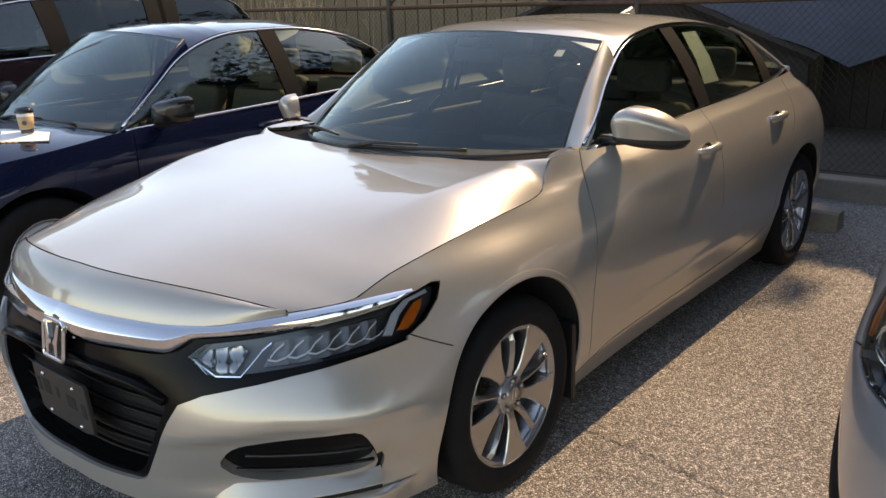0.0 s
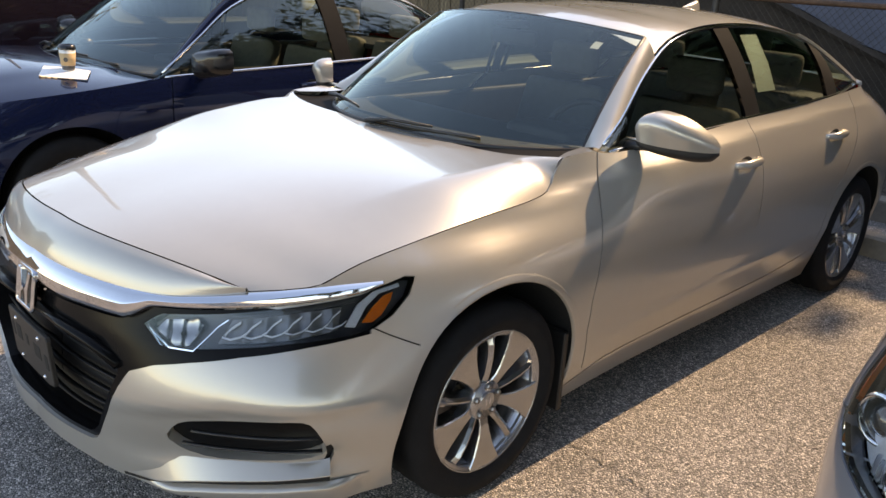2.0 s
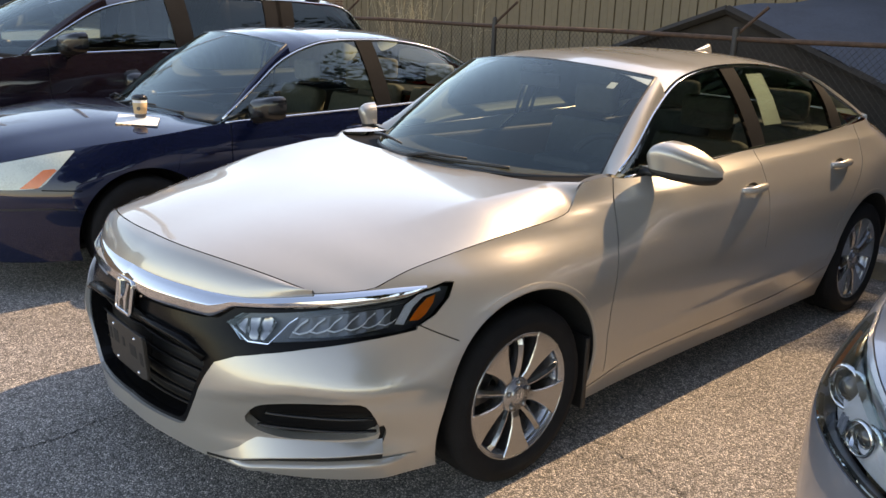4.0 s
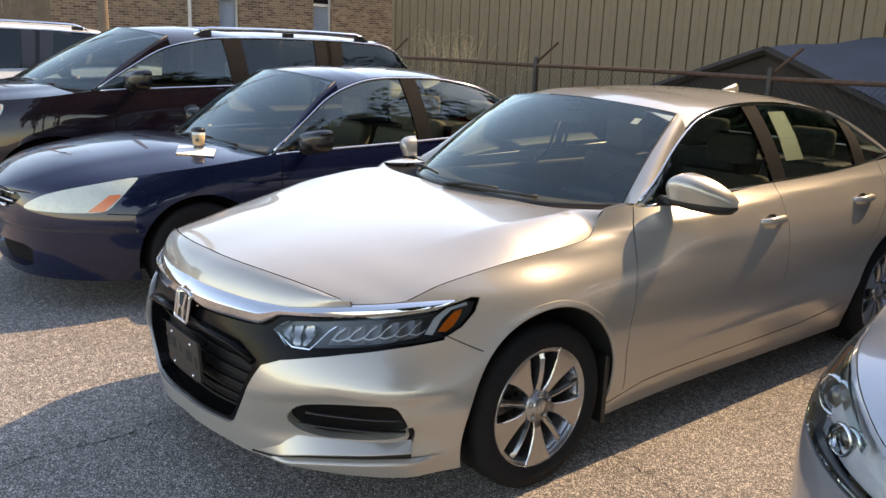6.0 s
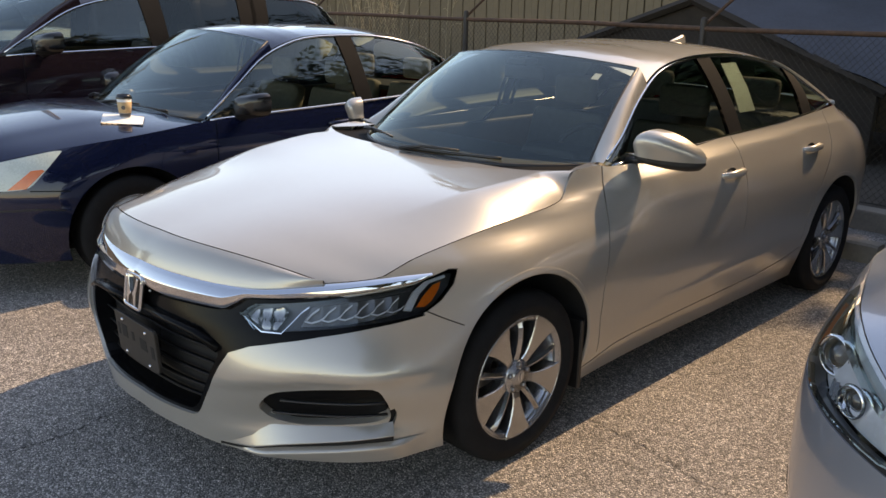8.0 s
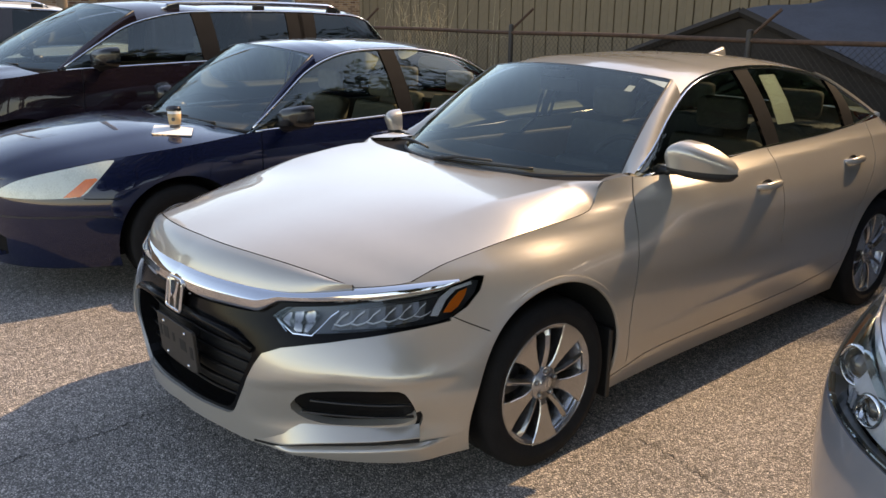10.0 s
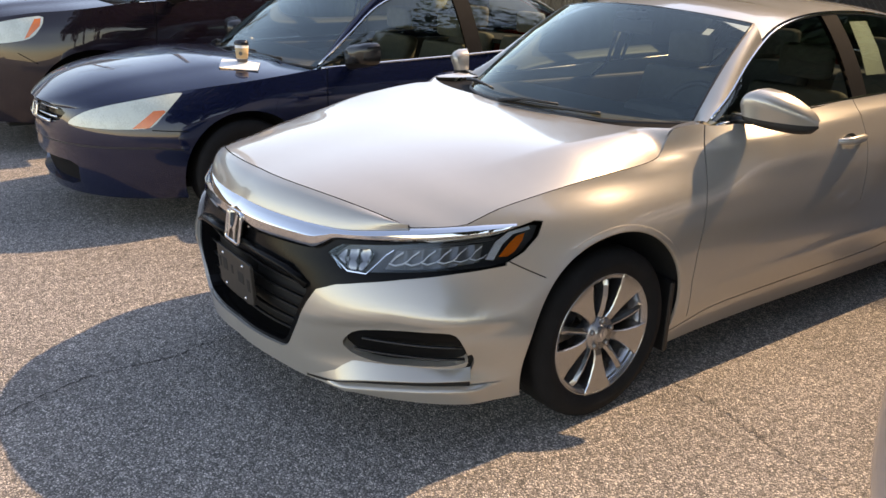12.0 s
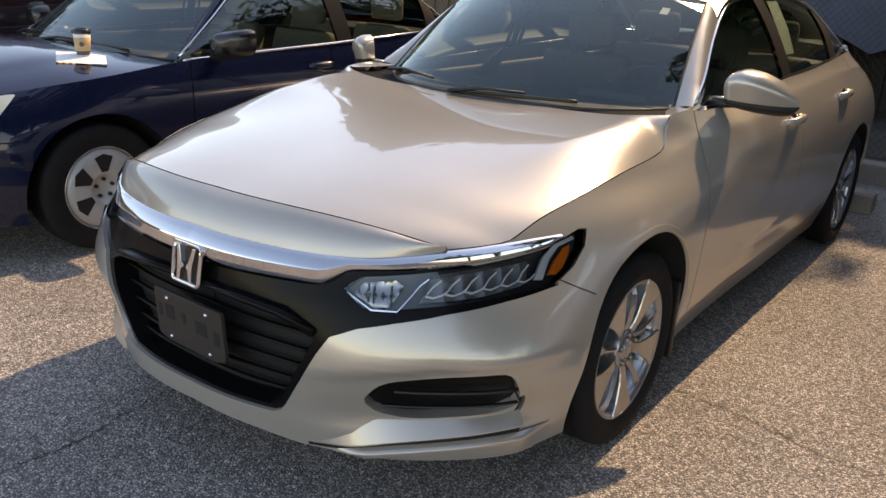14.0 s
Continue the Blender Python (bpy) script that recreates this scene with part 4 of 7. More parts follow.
    slit = [(56.0, 0.372), (56.5, 0.345), (55.9, 0.312), (53.4, 0.289), (48, 0.273), (42, 0.258), (36.8, 0.245), (28.7, 0.214)]
    opening = [(0, 0.612), (8, 0.612), (15, 0.606), (20, 0.594), (24.0, 0.556), (24.2, 0.540), (18.8, 0.345), (17.6, 0.322), (16.4, 0.312), (8, 0.310), (0, 0.310)]

    def R(poly):
        return [(F_(a), z) for a, z in poly]
    S1 = lambda pts: [(a, z) for a, z in pts]
    seam = [(s_of_y(surf, -0.445, 0.690), 0.690), (s_of_y(surf, -0.40, 0.664), 0.664), (s_of_y(surf, -0.318, 0.622), 0.622)]
    d1 = [(0.50, 0.15), (0.492, 0.28), (0.452, 0.45), (0.450, 0.56), (0.484, 0.78), (0.550, 0.92), (0.61, 1.02)]
    d2 = [(1.63, 0.15), (1.635, 0.6), (1.66, 0.95), (1.70, 1.06)]
    d3 = [(2.36, 0.15), (2.37, 0.40), (2.44, 0.62), (2.58, 0.76), (2.76, 0.92), (2.86, 1.10)]
    sill = [(0.40, 0.235), (0.47, 0.247), (0.53, 0.260), (0.62, 0.281), (0.75, 0.289), (1.2, 0.295), (1.9, 0.305), (2.2, 0.328), (2.42, 0.365)]
    bumper = [(F_(0) - 0.01, 0.1), (s_of_y(surf, -0.20, 0.2), 0.1), (s_of_y(surf, -0.30, 0.6), 0.60)] + seam[::-1] + [(F_(60), 0.70), (F_(60), 0.9), (F_(0) - 0.01, 0.9)]
    ledge_z = spl([(F_(18), 0.215), (F_(28.7), 0.230), (F_(36.8), 0.259), (F_(42), 0.272), (F_(48), 0.283), (F_(53), 0.292), (F_(60), 0.298)])
    regions = [
        ("fender", [(F_(58), 0.1), (0.50, 0.1)] + d1 + [(0.61, 1.1), (F_(58), 1.1)]),
        ("bumper", bumper),
        ("front_door", d1 + [(1.0, 1.2), (1.70, 1.2)] + d2[::-1]),
        ("rear_door", d2 + [(2.3, 1.2), (2.86, 1.2)] + d3[::-1]),
        ("sill", [(0.40, 0.1), (2.42, 0.1)] + sill[::-1]),
        ("panel_gap", strip(seam, 0.004)), ("panel_gap", strip(d1[1:], 0.006)), ("panel_gap", strip(d2[1:], 0.006)), ("panel_gap", strip(d3[1:], 0.006)), ("panel_gap", strip(sill, 0.007)),
        ("grille_mask", R(mask)), ("grille_opening", R(opening)), ("bar_backing", R(chrome_low + chrome_up)), ("headlamp", R(lamp)), ("fog_insert", smooth_poly(R(fog), 1)), ("bumper_slit", strip([(p[0], p[1]) for p in line3([(a, z, 0) for a, z in R(slit)], 30)], 0.020)),
        ("tail_lamp", [(yr + 0.42, 0.93), (yr + 0.62, 1.06), (yr + 1.05, 1.06), (yr + 1.05, 0.86), (yr + 0.7, 0.86)]),
        ("plate_recess", [(yr + 1.25, 0.62), (yr + 1.25, 0.80), (yr + 1.58, 0.80), (yr + 1.58, 0.62)]),
    ]

    def bump_depth(s, z):
        # crease over the fog insert and a hollow below it
        deg = np.degrees(s + math.pi / 2)
        k = np.clip((deg - 20) / 14, 0, 1) * np.clip((66 - deg) / 9, 0, 1)
        edge = 0.440 + 0.055 * np.clip((deg - 24) / 18, 0, 1)
        return k * (0.028 / (1 + np.exp(np.clip((z - edge) / 0.009, -40, 40))) - 0.034 / (1 + np.exp(np.clip((z - 0.290) / 0.013, -40, 40))))

    shoulder_line = spl([(-0.60, 0.790), (-0.30, 0.825), (0.0, 0.862), (0.3, 0.895), (0.6, 0.928), (1.4, 0.962), (2.5, 0.995), (3.4, 1.01), (4.6, 1.01)])

    def flank_depth(s, z):
        # shoulder ridge from the lamp through the handles, and a fainter one above the sill
        ridge = 0.014 * np.clip((s - 0.10) / 0.5, 0, 1) * np.exp(-np.sqrt((z - shoulder_line(s)) ** 2 + 4e-5) / 0.05)
        low = 0.375 + 0.035 * s
        toe = 1 / (1 + np.exp(np.clip((z - low) / 0.012, -40, 40)))
        return -ridge - np.clip((s - 0.5) / 0.4, 0, 1) * 0.010 * toe * np.exp(-np.clip(low - z, 0, 1) / 0.05)

    mats = dict(panel_gap=DARK, grille_mask=MASKBLACK, bar_backing=GLOSSBLACK, grille_opening=DARK, headlamp=LENS, fog_insert=GRILLEBLACK, bumper_slit=DARK, tail_lamp=REDLENS, plate_recess=PLASTIC)
    arches = [(0.0, 0.335, 0.398, 0.985), (2.83, 0.335, 0.390, 0.985)]
    made = side_parts(car, surf, f, yr, zt, zb, arches, regions, mats, 0.019, dict(grille_mask=0.09, bumper=0.05, fog_insert=0.01), ("bumper", "bar_backing", "plate_recess", "grille_mask", "grille_opening"),
                      dict(panel_gap=0.007, grille_mask=0.012, grille_opening=0.085, bar_backing=0.004, headlamp=-0.001, fog_insert=lambda s, z: bump_depth(s, z) + 0.030, bumper_slit=lambda s, z: bump_depth(s, z) + 0.014, bumper=bump_depth, fender=flank_depth, front_door=flank_depth, rear_door=flank_depth, rear_quarter=flank_depth),
                      dict(headlamp="clear headlamp lens", fog_insert="black plastic fog lamp blank", tail_lamp="red tail lamp", grille_mask="gloss black grille surround"))
    # flat lip round each wheel opening
    for y0, z0, r0, q0 in arches:
        G = []
        for t in np.radians(np.linspace(-10, 118, 60)):
            row = []
            for r_, out in ((r0 - 0.003, -0.010), (r0 - 0.001, 0.0003), (r0 + 0.004, 0.0014), (r0 + 0.018, 0.0018), (r0 + 0.022, 0.0010), (r0 + 0.024, -0.0005)):
                yy, zz = y0 + r_ * math.cos(t), z0 + r_ * math.sin(t) * (q0 if math.sin(t) > 0 else 1)
                row.append(surf(s_of_y(surf, yy, max(zz, 0.16)), max(zz, 0.16)) + [out, 0, 0])
            G.append(row)
        for m in (1, -1):
            grid_mesh("arch_lip", np.array(G) * [m, 1, 1], GOLD, car, flip=m > 0)
    # bonnet: its outline runs on the shell, along the bar, up the wing and round the elbow to the screen
    path = np.r_[np.linspace(F_(44), F_(54), 20), np.linspace(F_(54.5), 0.0, 70), np.linspace(0.004, 0.30, 50), np.linspace(0.304, 0.44, 60)]
    EP = surf(path, zt(path)) - [0.004, 0, -0.001]
    d = np.r_[0, np.cumsum(np.linalg.norm(np.diff(EP, axis=0), axis=1))]
    d /= d[-1]
    spine = spl([(-0.95, 0.848), (-0.904, 0.858), (-0.75, 0.888), (-0.5, 0.924), (-0.2, 0.956), (0.1, 0.977), (0.34, 0.988), (0.5, 0.992)])
    lift = spl([(-0.95, 0.0), (-0.5, 0.004), (-0.1, 0.020), (0.2, 0.036), (0.4, 0.044), (0.5, 0.044)])
    roll = spl([(-0.95, 0.26), (-0.4, 0.24), (0.0, 0.17), (0.3, 0.12), (0.5, 0.09)])

    bow = spl([(0, 0.215), (0.2, 0.19), (0.5, 0.15), (0.8, 0.11), (1, 0.085)])
    power = spl([(0, 2.3), (0.6, 2.4), (0.85, 4.0), (1, 9.0)])
    a = np.sin(np.linspace(-1, 1, 97) * math.pi / 2) * 0.6 + np.linspace(-1, 1, 97) * 0.4
    k = np.abs(a)
    rows = []
    for b in np.r_[np.linspace(0, 0.72, 30), np.linspace(0.735, 1, 24)]:
        x, y, z = (float(np.interp(b, d, EP[:, c])) for c in range(3))
        X, Y = x * a, y - bow(b) * (1 - k ** power(b))
        plain = spine(Y) + lift(Y) * (np.abs(X) / 0.80) ** 4
        m = np.clip((Y + 0.45) / 0.45, 0, 1)
        m = m * m * (3 - 2 * m)
        fold = np.clip(1 - (x - np.abs(X)) / roll(Y), 0, 1) ** 1.6
        rows.append(np.stack([X, Y, plain - (plain[-1] - z) * ((1 - m) * k ** 3 + m * fold)], 1))
    rows = np.array(rows)
    grid_mesh("bonnet", rows, GOLD, car, thick=0.012)
    # nose panel between bonnet and chrome bar
    fr = rows[0]
    sg = np.interp(k, (0, 1), (F_(0), F_(43.7)))
    up = surf(sg, zt(sg))
    up[:, 0] *= np.sign(a)
    gap = np.array([0, 0.005, 0.001])
    nose = loft(up, fr - gap, 9, 0.014, (0, -0.5, 0.85))
    grid_mesh("nose_panel", nose, GOLD, car, thick=0.004)
    part("bonnet_gap", tube_bm(fr[4:-4:2] - [0, 0.003, 0.009], 0.0035, 6), DARK, car, "", True)

    # under the fog inserts: an upward facing ledge, a dark slit and the lower lip
    def lip_rows(a0, a1, fade, rows_):
        """Rows of (height over the ledge line, reach) along the bumper from bearing a0 to a1; reach shrinks to the plain bumper at the ends."""
        deg = np.linspace(a0, a1, 70)
        sl = np.radians(deg) - math.pi / 2
        w_ = np.clip((deg - a0) / 9, 0, 1) * (np.clip((a1 - deg) / 7, 0, 1) if fade else 1.0)
        w_ = w_ * w_ * (3 - 2 * w_)
        zl, cut = ledge_z(sl), np.interp(deg, (24, 40, 56), (0.004, 0.018, 0.027))
        out = np.stack([np.sin(sl + math.pi / 2), -np.cos(sl + math.pi / 2), 0 * sl], 1)
        G = []
        for up, below, reach, plain in rows_:
            z = np.maximum(up(deg) if callable(up) else zl + up - below * cut, zb(sl))
            keep = np.clip((deg - 20) / 14, 0, 1) * np.clip((66 - deg) / 9, 0, 1)
            G.append(surf(sl, z) + out * (plain * keep + 0.002 + (reach - plain * keep) * w_)[:, None])
        return np.array(G)
    foot = spl([(23, 0.268), (32, 0.314), (38, 0.318), (52, 0.322), (56.2, 0.332)])
    shelf = lip_rows(23, 56.2, False, ((foot, 0, -0.027, -0.027), (lambda a: foot(a) - 0.004, 0, -0.022, -0.025), (0.004, 0, 0.018, -0.006), (0.001, 0, 0.0195, -0.002), (-0.002, 0, 0.018, 0.0), (-0.002, 0.1, 0.002, 0.0)))
    slot = lip_rows(23, 56.2, False, ((-0.001, 0, 0.004, 0.001), (-0.002, 1, 0.006, 0.001), (-0.008, 1, 0.010, 0.001)))
    lip = lip_rows(25, 62.5, True, ((-0.002, 1, 0.006, 0.002), (-0.008, 1, 0.020, 0.003), (-0.014, 1, 0.027, 0.004), (-0.018, 1, 0.029, 0.004), (-0.030, 1, 0.028, 0.004), (-0.12, 1, 0.022, 0.004)))
    for m in (1, -1):
        for name, G, mt in (("bumper_ledge", shelf, GOLD), ("bumper_slot", slot, DARK), ("bumper_lip", lip, GOLD)):
            grid_mesh(name, G * [m, 1, 1], mt, car, flip=m > 0)
    # chrome bar over grille and lamps: an upper facet that leans back and a lower one that hangs over the mask
    sg = np.radians(np.linspace(0, 65.2, 120)) - math.pi / 2
    lo_, hi_ = spl([(F_(p), z) for p, z in chrome_low])(sg), spl([(F_(p), z) for p, z in chrome_up[::-1]])(sg) + 0.001
    away = np.stack([np.sin(sg + math.pi / 2), -np.cos(sg + math.pi / 2), 0 * sg], 1)
    proud = np.clip((hi_ - lo_) * 0.28, 0.006, 0.025)[:, None]

    def bar_line(t, k, back=0.0):
        return surf(sg, lo_ + (hi_ - lo_) * t) + away * (proud * k - back)
    for name, lines in (("chrome_bar", (bar_line(0.0, 0.4, 0.014), bar_line(0.0, 0.45), bar_line(0.28, 0.78), bar_line(0.54, 1.0))), ("chrome_top", (bar_line(0.545, 1.0), bar_line(0.62, 0.95), bar_line(0.82, 0.55), bar_line(1.0, 0.05), bar_line(1.0, 0.0, 0.012)))):
        grid_mesh(name, [np.vstack([both(q)[:0:-1], q]) for q in lines], CHROME, car, "bright chrome grille bar")
    # grille slats, number plate bracket and emblem
    for z in (0.580, 0.532, 0.484, 0.436, 0.388, 0.348):
        half = 23.0 if z > 0.55 else 17.5 + (z - 0.34) / 0.2 * 5.5
        sg = np.radians(np.linspace(0, half, 14)) - math.pi / 2
        p = surf(sg, np.full(14, z)) + [0, 0.034, 0]
        path = np.vstack([both(p)[::-1], p[1:]])
        part("grille_slat", tube_bm(path + np.array([0, 0.026, 0]), 0.009, 8, flat=0.55), GRILLEBLACK, car, smooth=True)
    for s in (1, -1):
        bm = tube_bm([(s * 0.02, -1.005, 0.618), (s * 0.20, -0.992, 0.612), (s * 0.33, -0.965, 0.600), (s * 0.42, -0.93, 0.560)], lambda t: 0.016 + 0.010 * t, 8, flat=0.6)
        part("grille_wing", bm, MASKBLACK, car, smooth=True)
    plate = new("plate_bracket")
    plate.parent = car
    plate.matrix_basis = pose(0.0, -1.020, 0.474, 4, 0, 0)
    bm = prism_bm([(-0.150, -0.075), (-0.105, -0.086), (0.105, -0.086), (0.150, -0.075), (0.155, -0.06), (0.155, 0.070), (0.148, 0.080), (-0.148, 0.080), (-0.155, 0.070), (-0.155, -0.06)], 0.012, 0.003)
    part("backing", bm, BRACKET, plate, "black plastic plate bracket")
    for x, z, w_, h_ in ((-0.132, 0.012, 0.022, 0.050), (-0.085, 0.014, 0.045, 0.052), (-0.020, 0.012, 0.022, 0.038), (0.058, 0.004, 0.055, 0.046), (0.125, -0.006, 0.028, 0.050)):
        part("slot", box_bm(x - w_ / 2, x + w_ / 2, -0.0012, 0.004, z - h_ / 2, z + h_ / 2, 0.003, 1), DARK, plate)
    for x in (-0.089, 0.089):
        for z in (0.058, -0.066):
            bm = lathe_bm([(0, 0.0005), (0, 0.004), (0.003, 0.0065), (0.006, 0.0065)], 10, "z")
            bmesh.ops.rotate(bm, verts=bm.verts, cent=(0, 0, 0), matrix=Matrix.Rotation(radians(-90), 3, 'X'))
            bmesh.ops.translate(bm, verts=bm.verts, vec=(x, -0.006, z))
            part("screw", bm, CHROME, plate, "small bright screw", True)
    badge(car, 0, -1.012, 0.660, 0.120, 0.114, 9)
    for flip in (False, True):
        for k, (a, b, z) in enumerate(((34.5, 55.0, 0.372), (36.5, 54.4, 0.425))):
            sg = np.radians(np.linspace(a, b, 12)) - math.pi / 2
            p = surf(sg, np.full(12, z)) * [0.978, 0.978, 1]
            part("louvre", tube_bm(both(p) if flip else p, 0.008, 6, flat=0.5), PLASTIC, car, smooth=True)
    # headlamps: housing, reflectors, row of small bright teeth, amber side lamp
    for flip in (False, True):
        lampset(car, surf, R, lamp, flip)
    # screen cowl, pillars, roof, windows
    g = dict(cowl_c=(0, 0.335, 0.998), cowl_e=(0.672, 0.655, 1.008), head_c=(0, 1.00, 1.418), head_e=(0.565, 1.125, 1.374), cowl_p=3.0,
             rail=[(0.748, 0.645, 1.014), (0.716, 0.80, 1.097), (0.655, 1.00, 1.225), (0.595, 1.25, 1.342), (0.562, 1.55, 1.392), (0.552, 1.82, 1.403), (0.556, 2.2, 1.386), (0.58, 2.55, 1.330), (0.625, 2.88, 1.210), (0.668, 3.14, 1.100)],
             belt=[(0.757, 0.66, 1.004), (0.757, 1.2, 1.024), (0.756, 1.7, 1.039), (0.748, 2.4, 1.062), (0.730, 2.8, 1.078), (0.672, 3.14, 1.097)],
             rear_c=(0, 2.62, 1.408), rear_e=(0.555, 2.50, 1.358), deck_c=(0, 3.42, 1.10), deck_e=(0.60, 3.26, 1.098), bars=(0.455, 0.80), trim_r=0.0075, crown=0.045, post=1, glass=GREENWINDOW)
    gh = greenhouse(car, g, GOLD)
    hr = rows[-1]
    cowl_panel(car, hr, gh["cowl"])
    fill = surf(np.linspace(0.442, 0.62, 12), zt(np.linspace(0.442, 0.62, 12)))
    inner = line3([hr[-1] - [0.02, -0.005, 0.004], (0.690, 0.54, 1.010), gh["cowl"][-1] + [0, 0.01, 0.004]], 12)
    for s in (1, -1):
        grid_mesh("fender_cap", loft(inner, fill, 4) * [s, 1, 1], GOLD, car, flip=s < 0)
    boot(car, surf, zt, yr, g, GOLD)
    wipers(car, [[(-0.60, 0.52, 1.022), (-0.30, 0.39, 1.012), (-0.02, 0.365, 1.014)], [(-0.12, 0.33, 1.004), (0.12, 0.345, 1.010), (0.40, 0.41, 1.016)]])
    ws = gh["ws"]
    sticker = ws[12:14, 35:37] + [0, 0.004, -0.006]
    grid_mesh("inspection_sticker", sticker, PAPER, car, "small white sticker inside the screen")
    m = box_bm(-0.12, 0.12, 0.0, 0.03, -0.032, 0.032, 0.014, 3)
    bmesh.ops.translate(m, verts=m.verts, vec=(0, 1.00, 1.315))
    part("rear_view_mirror", m, DASH, car, "dark rear view mirror", True)
    part("sensor_box", box_bm(-0.06, 0.06, 0.95, 1.05, 1.355, 1.385, 0.012, 2), DASH, car, smooth=True)
    cabin_fit(car, 0.42, 0.985, DARKCLOTH)
    # price sheet inside the rear door window
    sheet = np.array([[(0.575, 1.90, 1.365), (0.575, 2.06, 1.365)], [(0.640, 1.93, 1.24), (0.640, 2.10, 1.24)], [(0.680, 1.96, 1.120), (0.680, 2.14, 1.120)]])
    grid_mesh("price_sheet", sheet - [0.012, 0, 0], STICKER, car, "pale green printed sheet inside the window", flip=True)
    # handles, mirrors, aerial, mud flaps
    for s in (1, -1):
        for y, z in ((1.515, 0.893), (2.46, 0.915)):
            x = float(surf(y, z)[0])
            door_handle(car, s, x, y, z, GOLD)
        swept_mirror(car, s, 0.922 if s > 0 else 1.005, 0.868 if s > 0 else 0.79, 1.040 if s > 0 else 1.005, 0.235 if s > 0 else 0.20, GOLD)
        part("mud_flap", box_bm(min(s * 0.74, s * 0.905), max(s * 0.74, s * 0.905), 0.350, 0.374, 0.165, 0.46, 0.005, 1), PLASTIC, car, "black rubber mud flap")
    aerial(car, 2.42, 1.440, GOLD)
    for y in (0.0, 2.83):
        for s in (1, -1):
            wheel(car, y, s, 0.795, 0.328, 0.225, 0.228, "alloy")
    # half at x < 0 skewed forward and widened to fit the camera's view
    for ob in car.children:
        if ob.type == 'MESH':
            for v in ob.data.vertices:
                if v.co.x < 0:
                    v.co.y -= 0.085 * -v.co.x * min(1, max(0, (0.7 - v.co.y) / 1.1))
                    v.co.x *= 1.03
    return car
# ---------------------------------------------------------------- the other cars
def other_car(name, label, at, c, paintwork):
    """A saloon or estate from its plan: nose bearings, flank profile, heights, lamps, windows and wheels."""
    car = tagged(new("car"), label, "car", "parked cars")
    yr = c["yr"]
    phi = [0, 18, 28, 42, 55, 67, 78, 90]
    zs = c["zs"]
    T = []
    tail = yr + math.pi / 2
    for z, d, r in zip(zs, c["nose_drop"], c["flank"]):
        k = c["tail_r"]
        T.append([n - d for n in c["nose"]] + [r, r, r, r, r, r * 1.04, r * 1.05, (r + k) / 2 * 1.03, k])
        T[-1][7] = r
        T[-1][6] = (T[-1][6] + r) / 2
    us = [F_(p) for p in phi] + [0.4, 0.8, yr * 0.5, yr * 0.8, yr, yr + 0.45, yr + 0.8, yr + 1.15, tail]
    f = net(us, zs, T)
    surf = shell_surface(f, yr)

    def at_deg(pts):
        return [(F_(a), z) for a, z in pts]
    zt = spl(at_deg(c["top_nose"]) + c["top_flank"] + [(tail, c["top_flank"][-1][1] - 0.02)])
    zb = spl([(F_(0), c["low"][0]), (F_(60), c["low"][0]), (0.4, c["low"][1]), (yr, c["low"][1]), (tail, c["low"][0] + 0.03)])
    d1, d2, d3 = c["doors"]
    wb = c["wheelbase"]
    seam = [(F_(c["seam"][0]), c["seam"][1]), (F_(c["seam"][2]), c["seam"][3])]
    regions = [("fender", [(F_(52), 0.1), (d1[0][0], 0.1)] + d1 + [(d1[-1][0], 2), (F_(52), 2)]),
               ("bumper", [(F_(0) - 0.01, 0.1), (F_(74), 0.1), (F_(c["seam"][2]), c["seam"][3]), (F_(c["seam"][0]), c["seam"][1]), (F_(30), c["bumper_top"]), (F_(0) - 0.01, c["bumper_top"])]),
               ("front_door", d1 + [(d1[-1][0], 2), (d2[-1][0], 2)] + d2[::-1]),
               ("rear_door", d2 + [(d2[-1][0], 2), (d3[-1][0], 2)] + d3[::-1]),
               ("sill", [(0.4, 0.05), (wb - 0.4, 0.05), (wb - 0.4, c["sill"] + 0.02), (0.4, c["sill"])]),
               ("panel_gap", strip(seam, 0.006)), ("panel_gap", strip(d1, 0.007)), ("panel_gap", strip(d2, 0.007)), ("panel_gap", strip(d3, 0.007)), ("panel_gap", strip([(0.4, c["sill"]), (1.2, c["sill"] + 0.005), (wb - 0.42, c["sill"] + 0.02)], 0.008))]
    for key in ("grille", "intake", "moulding"):
        if key in c:
            regions.append((key, at_deg(c[key])))
    if "headlamp" in c:
        regions.append(("headlamp", smooth_poly(at_deg(c["headlamp"]), 1)))
    if "amber" in c:
        regions.append(("side_lamp", at_deg(c["amber"])))
    if "rub" in c:
        regions.append(("rub_strip", strip(c["rub"], 0.045)))
    if c.get("tail_lamp", True):
        regions.append(("tail_lamp", [(yr + 0.40, c["top_flank"][-1][1] - 0.30), (yr + 0.40, c["top_flank"][-1][1] - 0.05), (yr + 0.9, c["top_flank"][-1][1] - 0.05), (yr + 0.9, c["top_flank"][-1][1] - 0.30)]))
    mats = dict(panel_gap=DARK, grille=MASKBLACK, intake=PILLAR, moulding=PLASTIC, headlamp=c.get("lamp_mat", HAZY), side_lamp=AMBER, tail_lamp=REDLENS, rub_strip=PLASTIC)
    R = c["tyre"][0]
    arches = [(0.0, R, c["arch"], 0.98), (wb, R, c["arch"], 0.98)]
